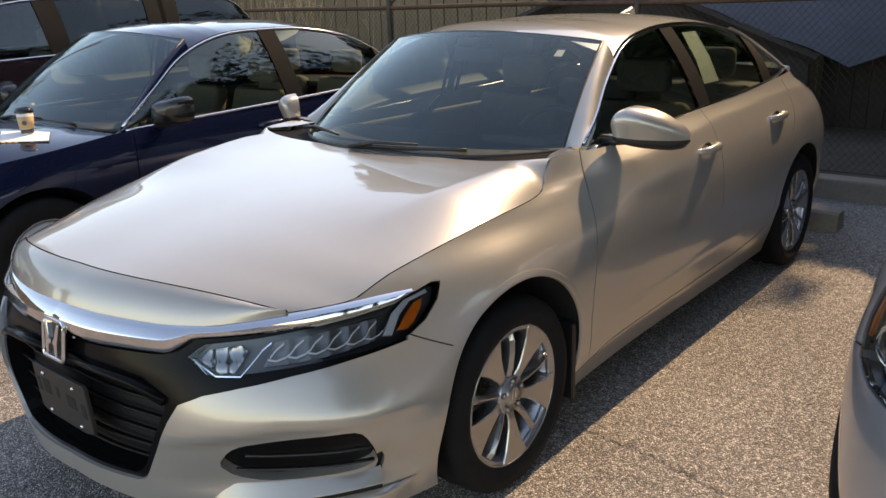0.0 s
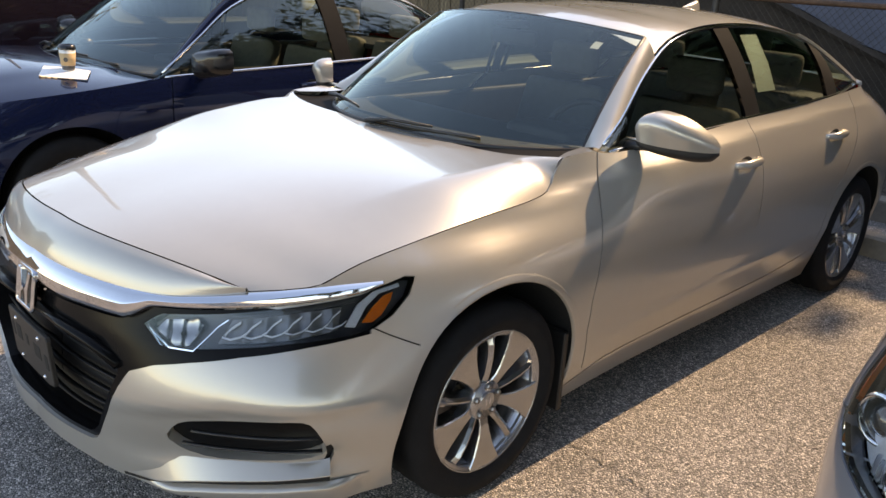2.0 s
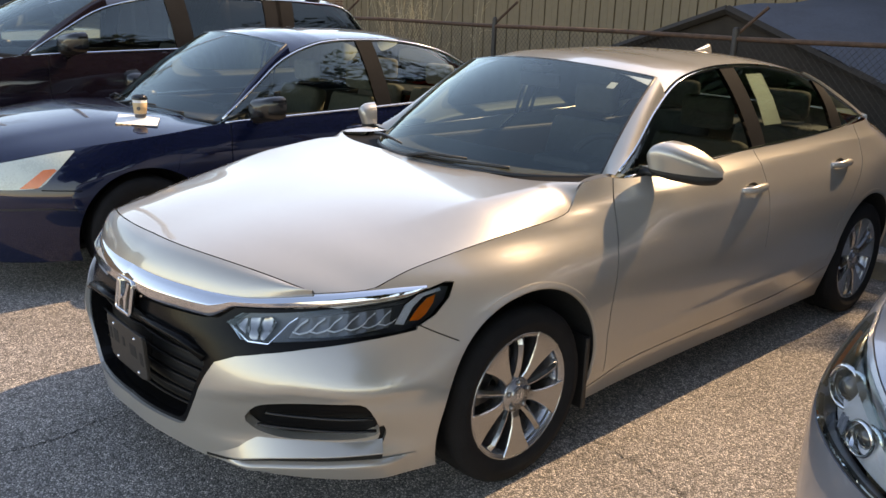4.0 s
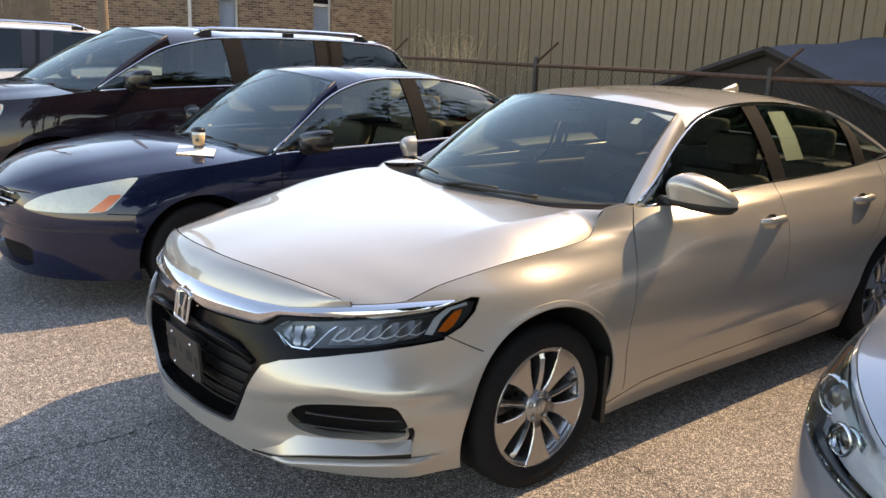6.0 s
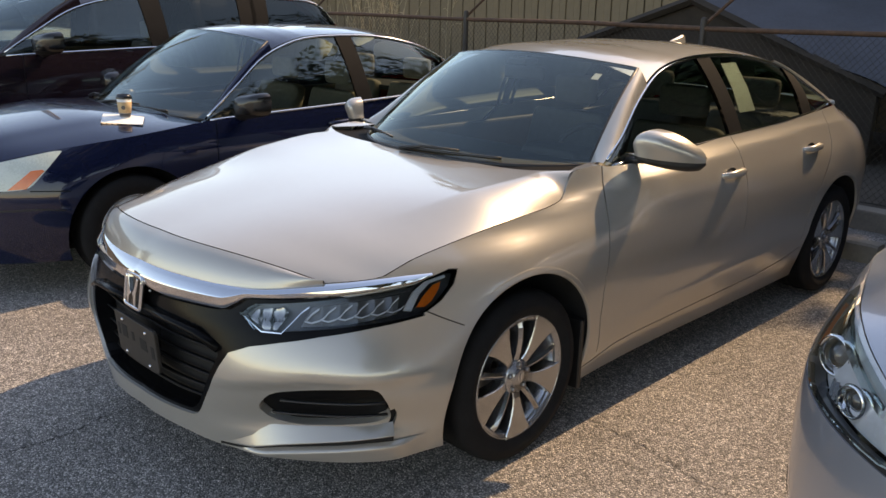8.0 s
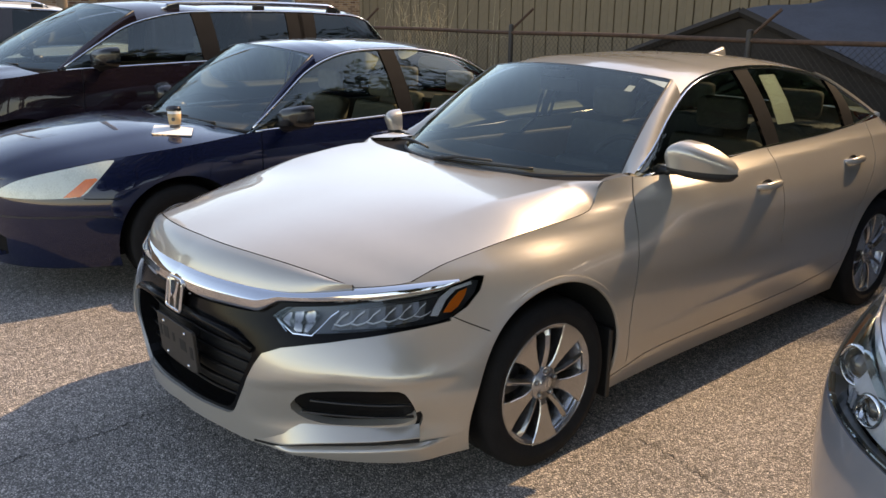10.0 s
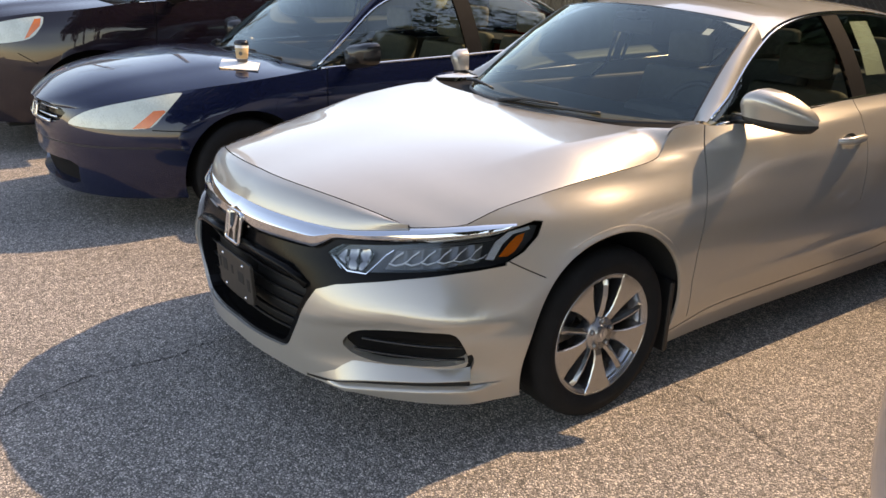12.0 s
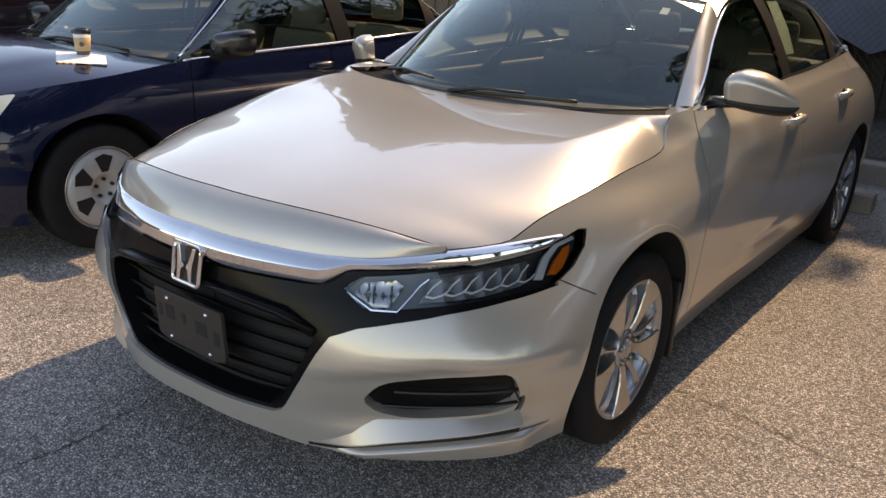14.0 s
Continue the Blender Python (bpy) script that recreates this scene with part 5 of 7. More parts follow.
    side_parts(car, surf, f, yr, zt, zb, arches, regions, mats, c.get("step", 0.045), dict(grille=0.03, intake=0.06, bumper=0.05), ("bumper", "grille", "intake") + (("moulding",) if c.get("moulding", [(9, 0)])[0][0] == 0 else ()),
               dict(panel_gap=0.006, grille=0.02, intake=0.05, moulding=0.004, headlamp=c.get("lamp_depth", -0.002), side_lamp=-0.003, rub_strip=-0.006),
               dict(headlamp="large headlamp lens", side_lamp="amber turn lamp", tail_lamp="red tail lamp"), paintwork=paintwork)
    path = [F_(c["hood_from"])] + [F_(a) for a in (40, 52, 62, 74) if a > c["hood_from"] + 4] + [0.0, c["hood_to"] * 0.4, c["hood_to"] * 0.75, c["hood_to"] * 0.92, c["hood_to"]]
    Es = np.interp(np.linspace(0, 1, 200), np.linspace(0, 1, len(path)), path)
    EP = surf(Es, zt(Es))
    d = np.r_[0, np.cumsum(np.linalg.norm(np.diff(EP, axis=0), axis=1))]
    d /= d[-1]
    E = lambda b: [float(np.interp(b, d, EP[:, k])) - (0.004 if k == 0 else 0) for k in range(3)]
    rows = extract_hood(E, spl(c["bow"]), spl(c["crown"]), 26, 61, c.get("crease"), lambda b: 2.4)
    grid_mesh("bonnet", rows, paintwork, car, thick=0.012)
    gh = greenhouse(car, c["cabin"], paintwork)
    cowl_panel(car, rows[-1], gh["cowl"])
    y0, y1 = c["hood_to"], c["cabin"]["rail"][0][1]
    fs = np.linspace(y0, y1, 8)
    fill = surf(fs, zt(fs))
    inner = np.linspace(rows[-1][-1], gh["cowl"][-1], 8)
    for s in (1, -1):
        grid_mesh("fender_cap", loft(inner, fill, 4) * [s, 1, 1], paintwork, car, flip=s < 0)
    boot(car, surf, zt, yr, c["cabin"], paintwork)
    cabin_fit(car, c["dash"][0], c["dash"][1], c.get("cloth", CLOTH), c.get("half", 0.62), c["seats"], c["dash"][2], c.get("drop", 0.28))
    cc, ce = c["cabin"]["cowl_c"], c["cabin"]["cowl_e"]
    wipers(car, [[(-ce[0] * 0.9, ce[1] - 0.10, ce[2] + 0.022), (-ce[0] * 0.5, (cc[1] + ce[1]) / 2 - 0.04, cc[2] + 0.014), (-0.02, cc[1] + 0.03, cc[2] + 0.02)], [(-0.10, cc[1] - 0.02, cc[2] + 0.012), (0.16, cc[1] + 0.02, cc[2] + 0.018), (ce[0] * 0.72, cc[1] + (ce[1] - cc[1]) * 0.45, cc[2] + 0.006)]])
    m = c["mirror"]
    for s in (1, -1):
        wing_mirror(car, s, *m[:6], m[6], c.get("square", 4.5))
        for y, z in c["handles"]:
            door_handle(car, s, float(surf(y, z)[0]), y, z, c.get("handle_mat", paintwork))
        for y in (0.0, wb):
            wheel(car, y, s, c["track"], R, c["tyre"][1], c["tyre"][2], c["wheel"])
    if "rails" in c:
        part("rear_lining", box_bm(-0.76, 0.76, 3.02, 3.07, 0.5, 1.262, 0.01), DASH, car)
        x, z, ya, yb = c["rails"]
        for s in (1, -1):
            root = new("roof_rail")
            root.parent = car
            q = [(s * x, ya, z - 0.01), (s * x, ya + 0.06, z + 0.03), (s * x, ya + 0.14, z + 0.05)] + [(s * x, ya + 0.14 + (yb - ya - 0.3) * k / 8, z + 0.05 + 0.012 * math.sin(math.pi * k / 8)) for k in range(1, 9)] + [(s * x, yb - 0.06, z + 0.02), (s * x, yb, z - 0.03)]
            part("bar", tube_bm(q, 0.017, 8, flat=1.1), CHROME, root, "bright metal roof rail", True)
            for yy in (ya + 0.1, (ya + yb) / 2, yb - 0.12):
                part("rail_foot", box_bm(s * x - 0.016, s * x + 0.016, yy - 0.06, yy + 0.06, z - 0.035, z + 0.04, 0.01), PLASTIC, root)
    if "badge" in c:
        badge(car, *c["badge"])
    if "bars" in c:
        for z, half, dy, r_ in c["bars"]:
            sg = np.radians(np.linspace(0, half, 12)) - math.pi / 2
            p = surf(sg, np.full(12, z)) + [0, dy, 0]
            part("grille_bar", tube_bm(np.vstack([both(p)[::-1], p[1:]]), r_, 8, flat=0.7), CHROME, car, "bright grille bar", True)
    if "lamp_bits" in c:
        c["lamp_bits"](car, surf, at_deg)
    car.matrix_basis = pose(*at)
    return car, rows


blue = dict(yr=2.95, zs=[0.14, 0.30, 0.45, 0.62, 0.70, 0.80, 0.88, 0.94, 1.02, 1.12],
            nose=[0.985, 0.998, 1.004, 0.996, 0.970, 0.942, 0.920, 0.905], nose_drop=[0.06, 0.015, 0.0, 0.010, 0.028, 0.075, 0.13, 0.18, 0.24, 0.30],
            flank=[0.83, 0.882, 0.903, 0.908, 0.902, 0.880, 0.852, 0.826, 0.79, 0.74], tail_r=0.94,
            top_nose=[(0, 0.700), (20, 0.700), (30, 0.712), (42, 0.752), (54, 0.792), (64, 0.816), (78, 0.842)], top_flank=[(0.0, 0.862), (0.3, 0.890), (0.45, 0.905), (0.6, 0.915), (1.6, 0.945), (2.6, 0.985), (3.1, 1.0), (3.6, 1.0)],
            low=(0.20, 0.17), wheelbase=2.74, sill=0.235, seam=(56, 0.612, 68, 0.600), bumper_top=0.60,
            doors=([(0.53, 0.2), (0.52, 0.5), (0.54, 0.75), (0.57, 0.93)], [(1.60, 0.2), (1.60, 0.6), (1.62, 0.96)], [(2.30, 0.2), (2.34, 0.5), (2.50, 0.72), (2.74, 1.0)]),
            grille=[(0, 0.696), (13, 0.698), (20, 0.697), (23, 0.676), (19.5, 0.626), (12, 0.604), (0, 0.600)], intake=[(0, 0.40), (24, 0.40), (28, 0.375), (27, 0.275), (22, 0.25), (0, 0.25)],
            moulding=[(0, 0.50), (58, 0.515), (66, 0.50), (66, 0.492), (58, 0.506), (0, 0.491)],
            headlamp=[(24.5, 0.622), (27, 0.655), (33, 0.704), (42, 0.747), (54, 0.787), (63, 0.811), (66.5, 0.812), (65.5, 0.795), (61, 0.715), (56.5, 0.632), (53, 0.618), (40, 0.612), (28, 0.612)],
            amber=[(49.5, 0.620), (55.0, 0.624), (60.6, 0.713), (60.0, 0.722), (56.6, 0.718)], rub=[(0.6, 0.55), (1.2, 0.555), (2.28, 0.57)],
            tyre=(0.322, 0.205, 0.205), arch=0.385, track=0.785, wheel="cap", hood_from=22, hood_to=0.46,
            bow=[(0, 0.09), (0.3, 0.14), (0.6, 0.12), (1, 0.13)], crown=[(0, 0.016), (0.15, 0.055), (0.4, 0.095), (0.7, 0.105), (0.9, 0.066), (1, 0.030)], crease=lambda b: (0.70, 0.03, 0.008),
            cabin=dict(cowl_c=(0, 0.27, 0.945), cowl_e=(0.775, 0.535, 0.914), head_c=(0, 0.98, 1.420), head_e=(0.618, 1.10, 1.372), cowl_p=2.6, screen=BRIGHTSCREEN,
                       rail=[(0.815, 0.50, 0.912), (0.735, 0.80, 1.115), (0.665, 1.03, 1.265), (0.615, 1.32, 1.365), (0.592, 1.75, 1.395), (0.592, 2.15, 1.375), (0.625, 2.55, 1.285), (0.70, 2.92, 1.075), (0.745, 3.06, 0.998)],
                       belt=[(0.826, 0.50, 0.911), (0.826, 1.0, 0.928), (0.824, 1.62, 0.948), (0.812, 2.4, 0.978), (0.755, 3.06, 0.996)],
                       rear_c=(0, 2.45, 1.395), rear_e=(0.58, 2.38, 1.34), deck_c=(0, 3.22, 1.01), deck_e=(0.64, 3.08, 1.005), bars=(0.505, 0.87), post=1, trim_r=0.009, crown=0.05),
            dash=(0.42, 0.93, 0.30), seats=((0.36, 1.45), (0.36, 2.25)), cloth=BEIGE,
            mirror=(1.01, 0.76, 1.005, 0.235, 0.15, 0.12, GLOSSBLACK), handles=((1.50, 0.83), (2.32, 0.86)), badge=(0, -0.99, 0.650, 0.10, 0.085, 12),
            bars=[(0.645, 19, -0.004, 0.009), (0.612, 15, -0.008, 0.016), (0.692, 19, -0.004, 0.008)])

SUV_ZS = [0.16, 0.35, 0.55, 0.75, 0.90, 1.02, 1.12, 1.20, 1.30, 1.42]
suv = dict(yr=3.27, zs=SUV_ZS, nose=[0.985, 0.990, 0.995, 1.000, 1.000, 0.990, 0.985, 0.985], nose_drop=[0.05, 0.01, 0.0, 0.005, 0.02, 0.05, 0.11, 0.16, 0.22, 0.30],
           flank=[0.90, 0.960, 0.985, 0.990, 0.982, 0.968, 0.940, 0.915, 0.88, 0.83], tail_r=1.02,
           top_nose=[(0, 0.985), (20, 0.99), (30, 1.00), (42, 1.03), (54, 1.065), (64, 1.09), (78, 1.11)], top_flank=[(0.0, 1.13), (0.36, 1.172), (0.7, 1.185), (0.95, 1.195), (2.0, 1.220), (3.0, 1.25), (3.7, 1.27), (4.0, 1.27)],
           low=(0.26, 0.24), wheelbase=3.02, sill=0.33, seam=(58, 0.80, 66, 0.72), bumper_top=0.78,
           doors=([(0.52, 0.26), (0.50, 0.6), (0.50, 0.95), (0.52, 1.20)], [(1.66, 0.26), (1.66, 0.8), (1.70, 1.23)], [(2.42, 0.26), (2.45, 0.6), (2.62, 0.92), (2.72, 1.26)]),
           grille=[(0, 0.95), (18, 0.95), (24, 0.93), (22, 0.70), (16, 0.66), (0, 0.66)], intake=[(0, 0.52), (28, 0.52), (33, 0.46), (28, 0.36), (0, 0.34)],
           headlamp=[(32, 0.860), (32, 0.955), (44, 1.000), (60, 1.055), (70, 1.075), (69.5, 1.01), (65, 0.915), (59, 0.885), (44, 0.855)], amber=[(63.2, 0.918), (68.2, 1.00), (68.8, 1.055), (66.0, 1.05), (61.4, 0.905)],
           tyre=(0.375, 0.255, 0.235), arch=0.455, track=0.855, wheel="alloy", hood_from=24, hood_to=0.20,
           bow=[(0, 0.10), (0.3, 0.12), (0.6, 0.12), (1, 0.16)], crown=[(0, 0.02), (0.15, 0.05), (0.4, 0.07), (0.7, 0.075), (1, 0.05)], crease=lambda b: (0.72, 0.03, 0.014),
           cabin=dict(cowl_c=(0, -0.06, 1.205), cowl_e=(0.862, 0.345, 1.176), head_c=(0, 0.87, 1.70), head_e=(0.715, 1.06, 1.645), cowl_p=2.6, screen=BRIGHTSCREEN,
                      rail=[(0.905, 0.36, 1.175), (0.83, 0.68, 1.36), (0.755, 0.99, 1.52), (0.715, 1.34, 1.610), (0.700, 1.95, 1.648), (0.700, 2.6, 1.652), (0.712, 3.05, 1.640), (0.745, 3.46, 1.585), (0.85, 3.70, 1.28)],
                      belt=[(0.915, 0.36, 1.173), (0.912, 1.1, 1.20), (0.905, 1.9, 1.225), (0.895, 2.8, 1.25), (0.87, 3.35, 1.268), (0.85, 3.70, 1.27)],
                      rear_c=(0, 3.45, 1.685), rear_e=(0.66, 3.38, 1.615), deck_c=(0, 3.84, 1.28), deck_e=(0.72, 3.64, 1.275), bars=(0.395, 0.662, 0.702), post=1, trim_r=0.009, crown=0.055,
                      panes=[WINDOW, DARKWINDOW, PLUM, DARKWINDOW], post_mat=PILLAR),
           dash=(0.30, 1.15, 0.50), seats=((0.40, 1.75), (0.40, 2.75)), cloth=CLOTH, half=0.70, drop=0.32, mirror=(1.10, 0.70, 1.27, 0.29, 0.165, 0.13, GLOSSBLACK),
           handles=((1.55, 1.03), (2.40, 1.06)), rails=(0.62, 1.665, 1.35, 3.25), bars=[(0.80, 22, -0.004, 0.02)])
white = dict(suv)
white["cabin"] = dict(suv["cabin"], panes=[DARKWINDOW] * 4, post_mat=GLOSSBLACK)
white["step"] = 0.08
white["tail_lamp"] = False


def silver_bits(car, surf, at_deg):
    for flip in (False, True):
        root = new("headlamp_unit")
        root.parent = car
        patch("housing", at_deg(silver["headlamp"]), surf, LAMPLIGHT, root, 0.050, flip, 0.03, "pale grey lamp housing")
        # projector bowl with its ring, inner reflector with ribs, bright brow strip
        s = -1 if flip else 1
        for a, z, r_, nm in ((55.5, 0.775, 0.048, "projector"), (44.0, 0.735, 0.036, "high_beam")):
            p = surf(F_(a), z)
            bm = lathe_bm([(0.012, r_ * 1.22), (0.022, r_ * 1.12), (0.020, r_), (0.0, r_ * 0.96), (-0.02, r_ * 0.7), (-0.03, 0.0005)], 28)
            bmesh.ops.rotate(bm, verts=bm.verts, cent=(0, 0, 0), matrix=Matrix.Rotation(radians(-62), 3, 'Z'))
            if flip:
                bmesh.ops.scale(bm, verts=bm.verts, vec=(-1, 1, 1))
                bmesh.ops.reverse_faces(bm, faces=bm.faces)
            q = p * (1 - 0.05)
            bmesh.ops.translate(bm, verts=bm.verts, vec=(s * q[0], q[1], z))
            part(nm + "_ring", bm, REFLECTOR, root, "bright lamp ring", True)
            bm = bmesh.new()
            bmesh.ops.create_uvsphere(bm, u_segments=20, v_segments=12, radius=r_ * 0.86)
            bmesh.ops.translate(bm, verts=bm.verts, vec=(s * q[0] * 0.985, q[1] * 0.985, z))
            part(nm, bm, DARKLENS, root, "dark glass projector lens", True)
        patch("brow", at_deg(strip([(67.5, 0.885), (60, 0.868), (52, 0.846), (44, 0.815), (36, 0.780)], 0.026)), surf, REFLECTOR, root, 0.014, flip, 0.015, "bright lamp brow")
        patch("amber_reflector", at_deg([(62.5, 0.770), (66.5, 0.845), (68.0, 0.862), (66.6, 0.815), (63.2, 0.752)]), surf, AMBER, root, 0.008, flip, 0.015, "amber side reflector")
        for k in range(5):
            patch("rib", at_deg(strip([(49 - 1.2 * k, 0.715), (49.6 - 1.2 * k, 0.755)], 0.008)), surf, REFLECTOR, root, 0.020, flip, 0.01)


LAMPLIGHT = material("pale_lamp_housing", (0.66, 0.69, 0.74), 0.35, 0.25, vary=0.15, scale=20)
DARKLENS = material("projector_glass", (0.03, 0.035, 0.04), 0.05, coat=1.0)
silver = dict(yr=2.95, zs=[0.16, 0.30, 0.45, 0.62, 0.72, 0.80, 0.88, 0.95, 1.03, 1.12],
              nose=[0.985, 0.992, 0.990, 0.985, 0.975, 0.950, 0.925, 0.905], nose_drop=[0.05, 0.015, 0.0, 0.0, 0.012, 0.040, 0.085, 0.15, 0.22, 0.30],
              flank=[0.83, 0.882, 0.905, 0.912, 0.908, 0.893, 0.868, 0.83, 0.785, 0.73], tail_r=0.94,
              top_nose=[(0, 0.770), (20, 0.775), (30, 0.805), (42, 0.858), (54, 0.898), (64, 0.912), (72, 0.916), (80, 0.918)], top_flank=[(0.0, 0.924), (0.3, 0.945), (0.45, 0.96), (0.6, 0.975), (1.6, 1.01), (2.6, 1.05), (3.1, 1.07), (3.6, 1.07)],
              low=(0.20, 0.18), wheelbase=2.78, sill=0.25, seam=(62, 0.735, 70, 0.70), bumper_top=0.69,
              doors=([(0.53, 0.2), (0.50, 0.5), (0.53, 0.78), (0.60, 0.98)], [(1.62, 0.2), (1.62, 0.6), (1.66, 1.02)], [(2.32, 0.2), (2.36, 0.5), (2.52, 0.74), (2.78, 1.06)]),
              grille=[(0, 0.745), (16, 0.745), (24, 0.735), (22, 0.60), (14, 0.56), (0, 0.55)], intake=[(0, 0.42), (28, 0.42), (32, 0.36), (26, 0.27), (0, 0.25)],
              headlamp=[(27, 0.730), (30, 0.790), (42, 0.848), (54, 0.889), (64, 0.903), (70.5, 0.907), (70.0, 0.870), (65, 0.785), (60.5, 0.725), (54, 0.700), (42, 0.688), (30, 0.682)],
              moulding=[(28, 0.668), (42, 0.676), (54, 0.688), (61, 0.712), (66.2, 0.785), (70.6, 0.872), (70.1, 0.878), (65.2, 0.788), (60.6, 0.727), (54, 0.702), (42, 0.690), (28, 0.684)],
              tyre=(0.328, 0.215, 0.22), arch=0.39, track=0.79, wheel="alloy", hood_from=24, hood_to=0.46, lamp_mat=LENS, lamp_bits=silver_bits,
              bow=[(0, 0.085), (0.3, 0.14), (0.6, 0.12), (1, 0.13)], crown=[(0, 0.012), (0.15, 0.035), (0.4, 0.06), (0.7, 0.075), (0.9, 0.07), (1, 0.045)], crease=lambda b: (0.66, 0.03, 0.012),
              cabin=dict(cowl_c=(0, 0.34, 1.005), cowl_e=(0.68, 0.62, 0.972), head_c=(0, 1.00, 1.428), head_e=(0.565, 1.10, 1.385), cowl_p=2.6,
                         rail=[(0.785, 0.58, 0.972), (0.72, 0.82, 1.12), (0.66, 1.03, 1.255), (0.61, 1.30, 1.36), (0.58, 1.75, 1.405), (0.58, 2.15, 1.385), (0.61, 2.55, 1.31), (0.67, 2.92, 1.15), (0.72, 3.10, 1.068)],
                         belt=[(0.79, 0.58, 0.971), (0.79, 1.0, 0.99), (0.785, 1.62, 1.01), (0.77, 2.4, 1.045), (0.725, 3.10, 1.066)],
                         rear_c=(0, 2.50, 1.405), rear_e=(0.56, 2.42, 1.35), deck_c=(0, 3.30, 1.08), deck_e=(0.60, 3.15, 1.075), bars=(0.46, 0.82), trim_r=0.008),
              dash=(0.44, 0.965, 0.32), seats=((0.36, 1.45), (0.36, 2.28)), mirror=(0.945, 0.74, 1.045, 0.225, 0.145, 0.11, SILVER), handles=((1.52, 0.89), (2.42, 0.91)), bars=[(0.665, 20, -0.004, 0.016)])
# ---------------------------------------------------------------- surfaces of the place
def asphalt():
    """Worn asphalt: pale and brown stones in a grey binder, stains at a larger scale."""
    m = bpy.data.materials.new("asphalt")
    m.use_nodes = True
    nt = m.node_tree
    L, N = nt.links.new, nt.nodes.new
    b = nt.nodes["Principled BSDF"]
    co = N("ShaderNodeTexCoord")
    stones = N("ShaderNodeTexVoronoi"); stones.inputs["Scale"].default_value = 180
    L(co.outputs["Object"], stones.inputs["Vector"])
    ramp = N("ShaderNodeValToRGB")
    e = ramp.color_ramp.elements
    e[0].position, e[0].color = 0.0, (0.095, 0.090, 0.086, 1)
    e[1].position, e[1].color = 1.0, (0.600, 0.541, 0.496, 1)
    for p, c in ((0.35, (0.140, 0.130, 0.122, 1)), (0.62, (0.235, 0.215, 0.203, 1)), (0.85, (0.390, 0.355, 0.327, 1))):
        x = e.new(p); x.color = c
    sep = N("ShaderNodeSeparateColor")
    L(stones.outputs["Color"], sep.inputs[0])
    L(sep.outputs[0], ramp.inputs[0])
    gaps = N("ShaderNodeMapRange"); gaps.inputs[1].default_value, gaps.inputs[2].default_value = 0.25, 0.62
    gaps.inputs[3].default_value, gaps.inputs[4].default_value = 1.0, 0.52
    L(stones.outputs["Distance"], gaps.inputs[0])
    mix = N("ShaderNodeMix"); mix.data_type, mix.blend_type = 'RGBA', 'MULTIPLY'; mix.inputs[0].default_value = 1
    L(ramp.outputs[0], mix.inputs[6]); L(gaps.outputs[0], mix.inputs[7])
    big = N("ShaderNodeTexNoise"); big.inputs["Scale"].default_value, big.inputs["Detail"].default_value = 0.9, 6
    L(co.outputs["Object"], big.inputs["Vector"])
    rng = N("ShaderNodeMapRange"); rng.inputs[1].default_value, rng.inputs[2].default_value = 0.3, 0.7
    rng.inputs[3].default_value, rng.inputs[4].default_value = 1.30, 1.84
    L(big.outputs[0], rng.inputs[0])
    mid = N("ShaderNodeTexNoise"); mid.inputs["Scale"].default_value, mid.inputs["Detail"].default_value = 28, 4
    L(co.outputs["Object"], mid.inputs["Vector"])
    rm = N("ShaderNodeMapRange"); rm.inputs[1].default_value, rm.inputs[2].default_value = 0.3, 0.7
    rm.inputs[3].default_value, rm.inputs[4].default_value = 0.72, 1.28
    L(mid.outputs[0], rm.inputs[0])
    k = N("ShaderNodeMath"); k.operation = 'MULTIPLY'
    L(rng.outputs[0], k.inputs[0]); L(rm.outputs[0], k.inputs[1])
    mix2 = N("ShaderNodeMix"); mix2.data_type, mix2.blend_type = 'RGBA', 'MULTIPLY'; mix2.inputs[0].default_value = 1
    L(mix.outputs[2], mix2.inputs[6]); L(k.outputs[0], mix2.inputs[7])
    L(mix2.outputs[2], b.inputs["Base Color"])
    b.inputs["Roughness"].default_value = 0.82
    bump = N("ShaderNodeBump"); bump.inputs["Strength"].default_value, bump.inputs["Distance"].default_value = 1.0, 0.006
    inv = N("ShaderNodeMath"); inv.operation = 'MULTIPLY'; inv.inputs[1].default_value = -1
    L(stones.outputs["Distance"], inv.inputs[0]); L(inv.outputs[0], bump.inputs["Height"])
    L(bump.outputs[0], b.inputs["Normal"])
    return m


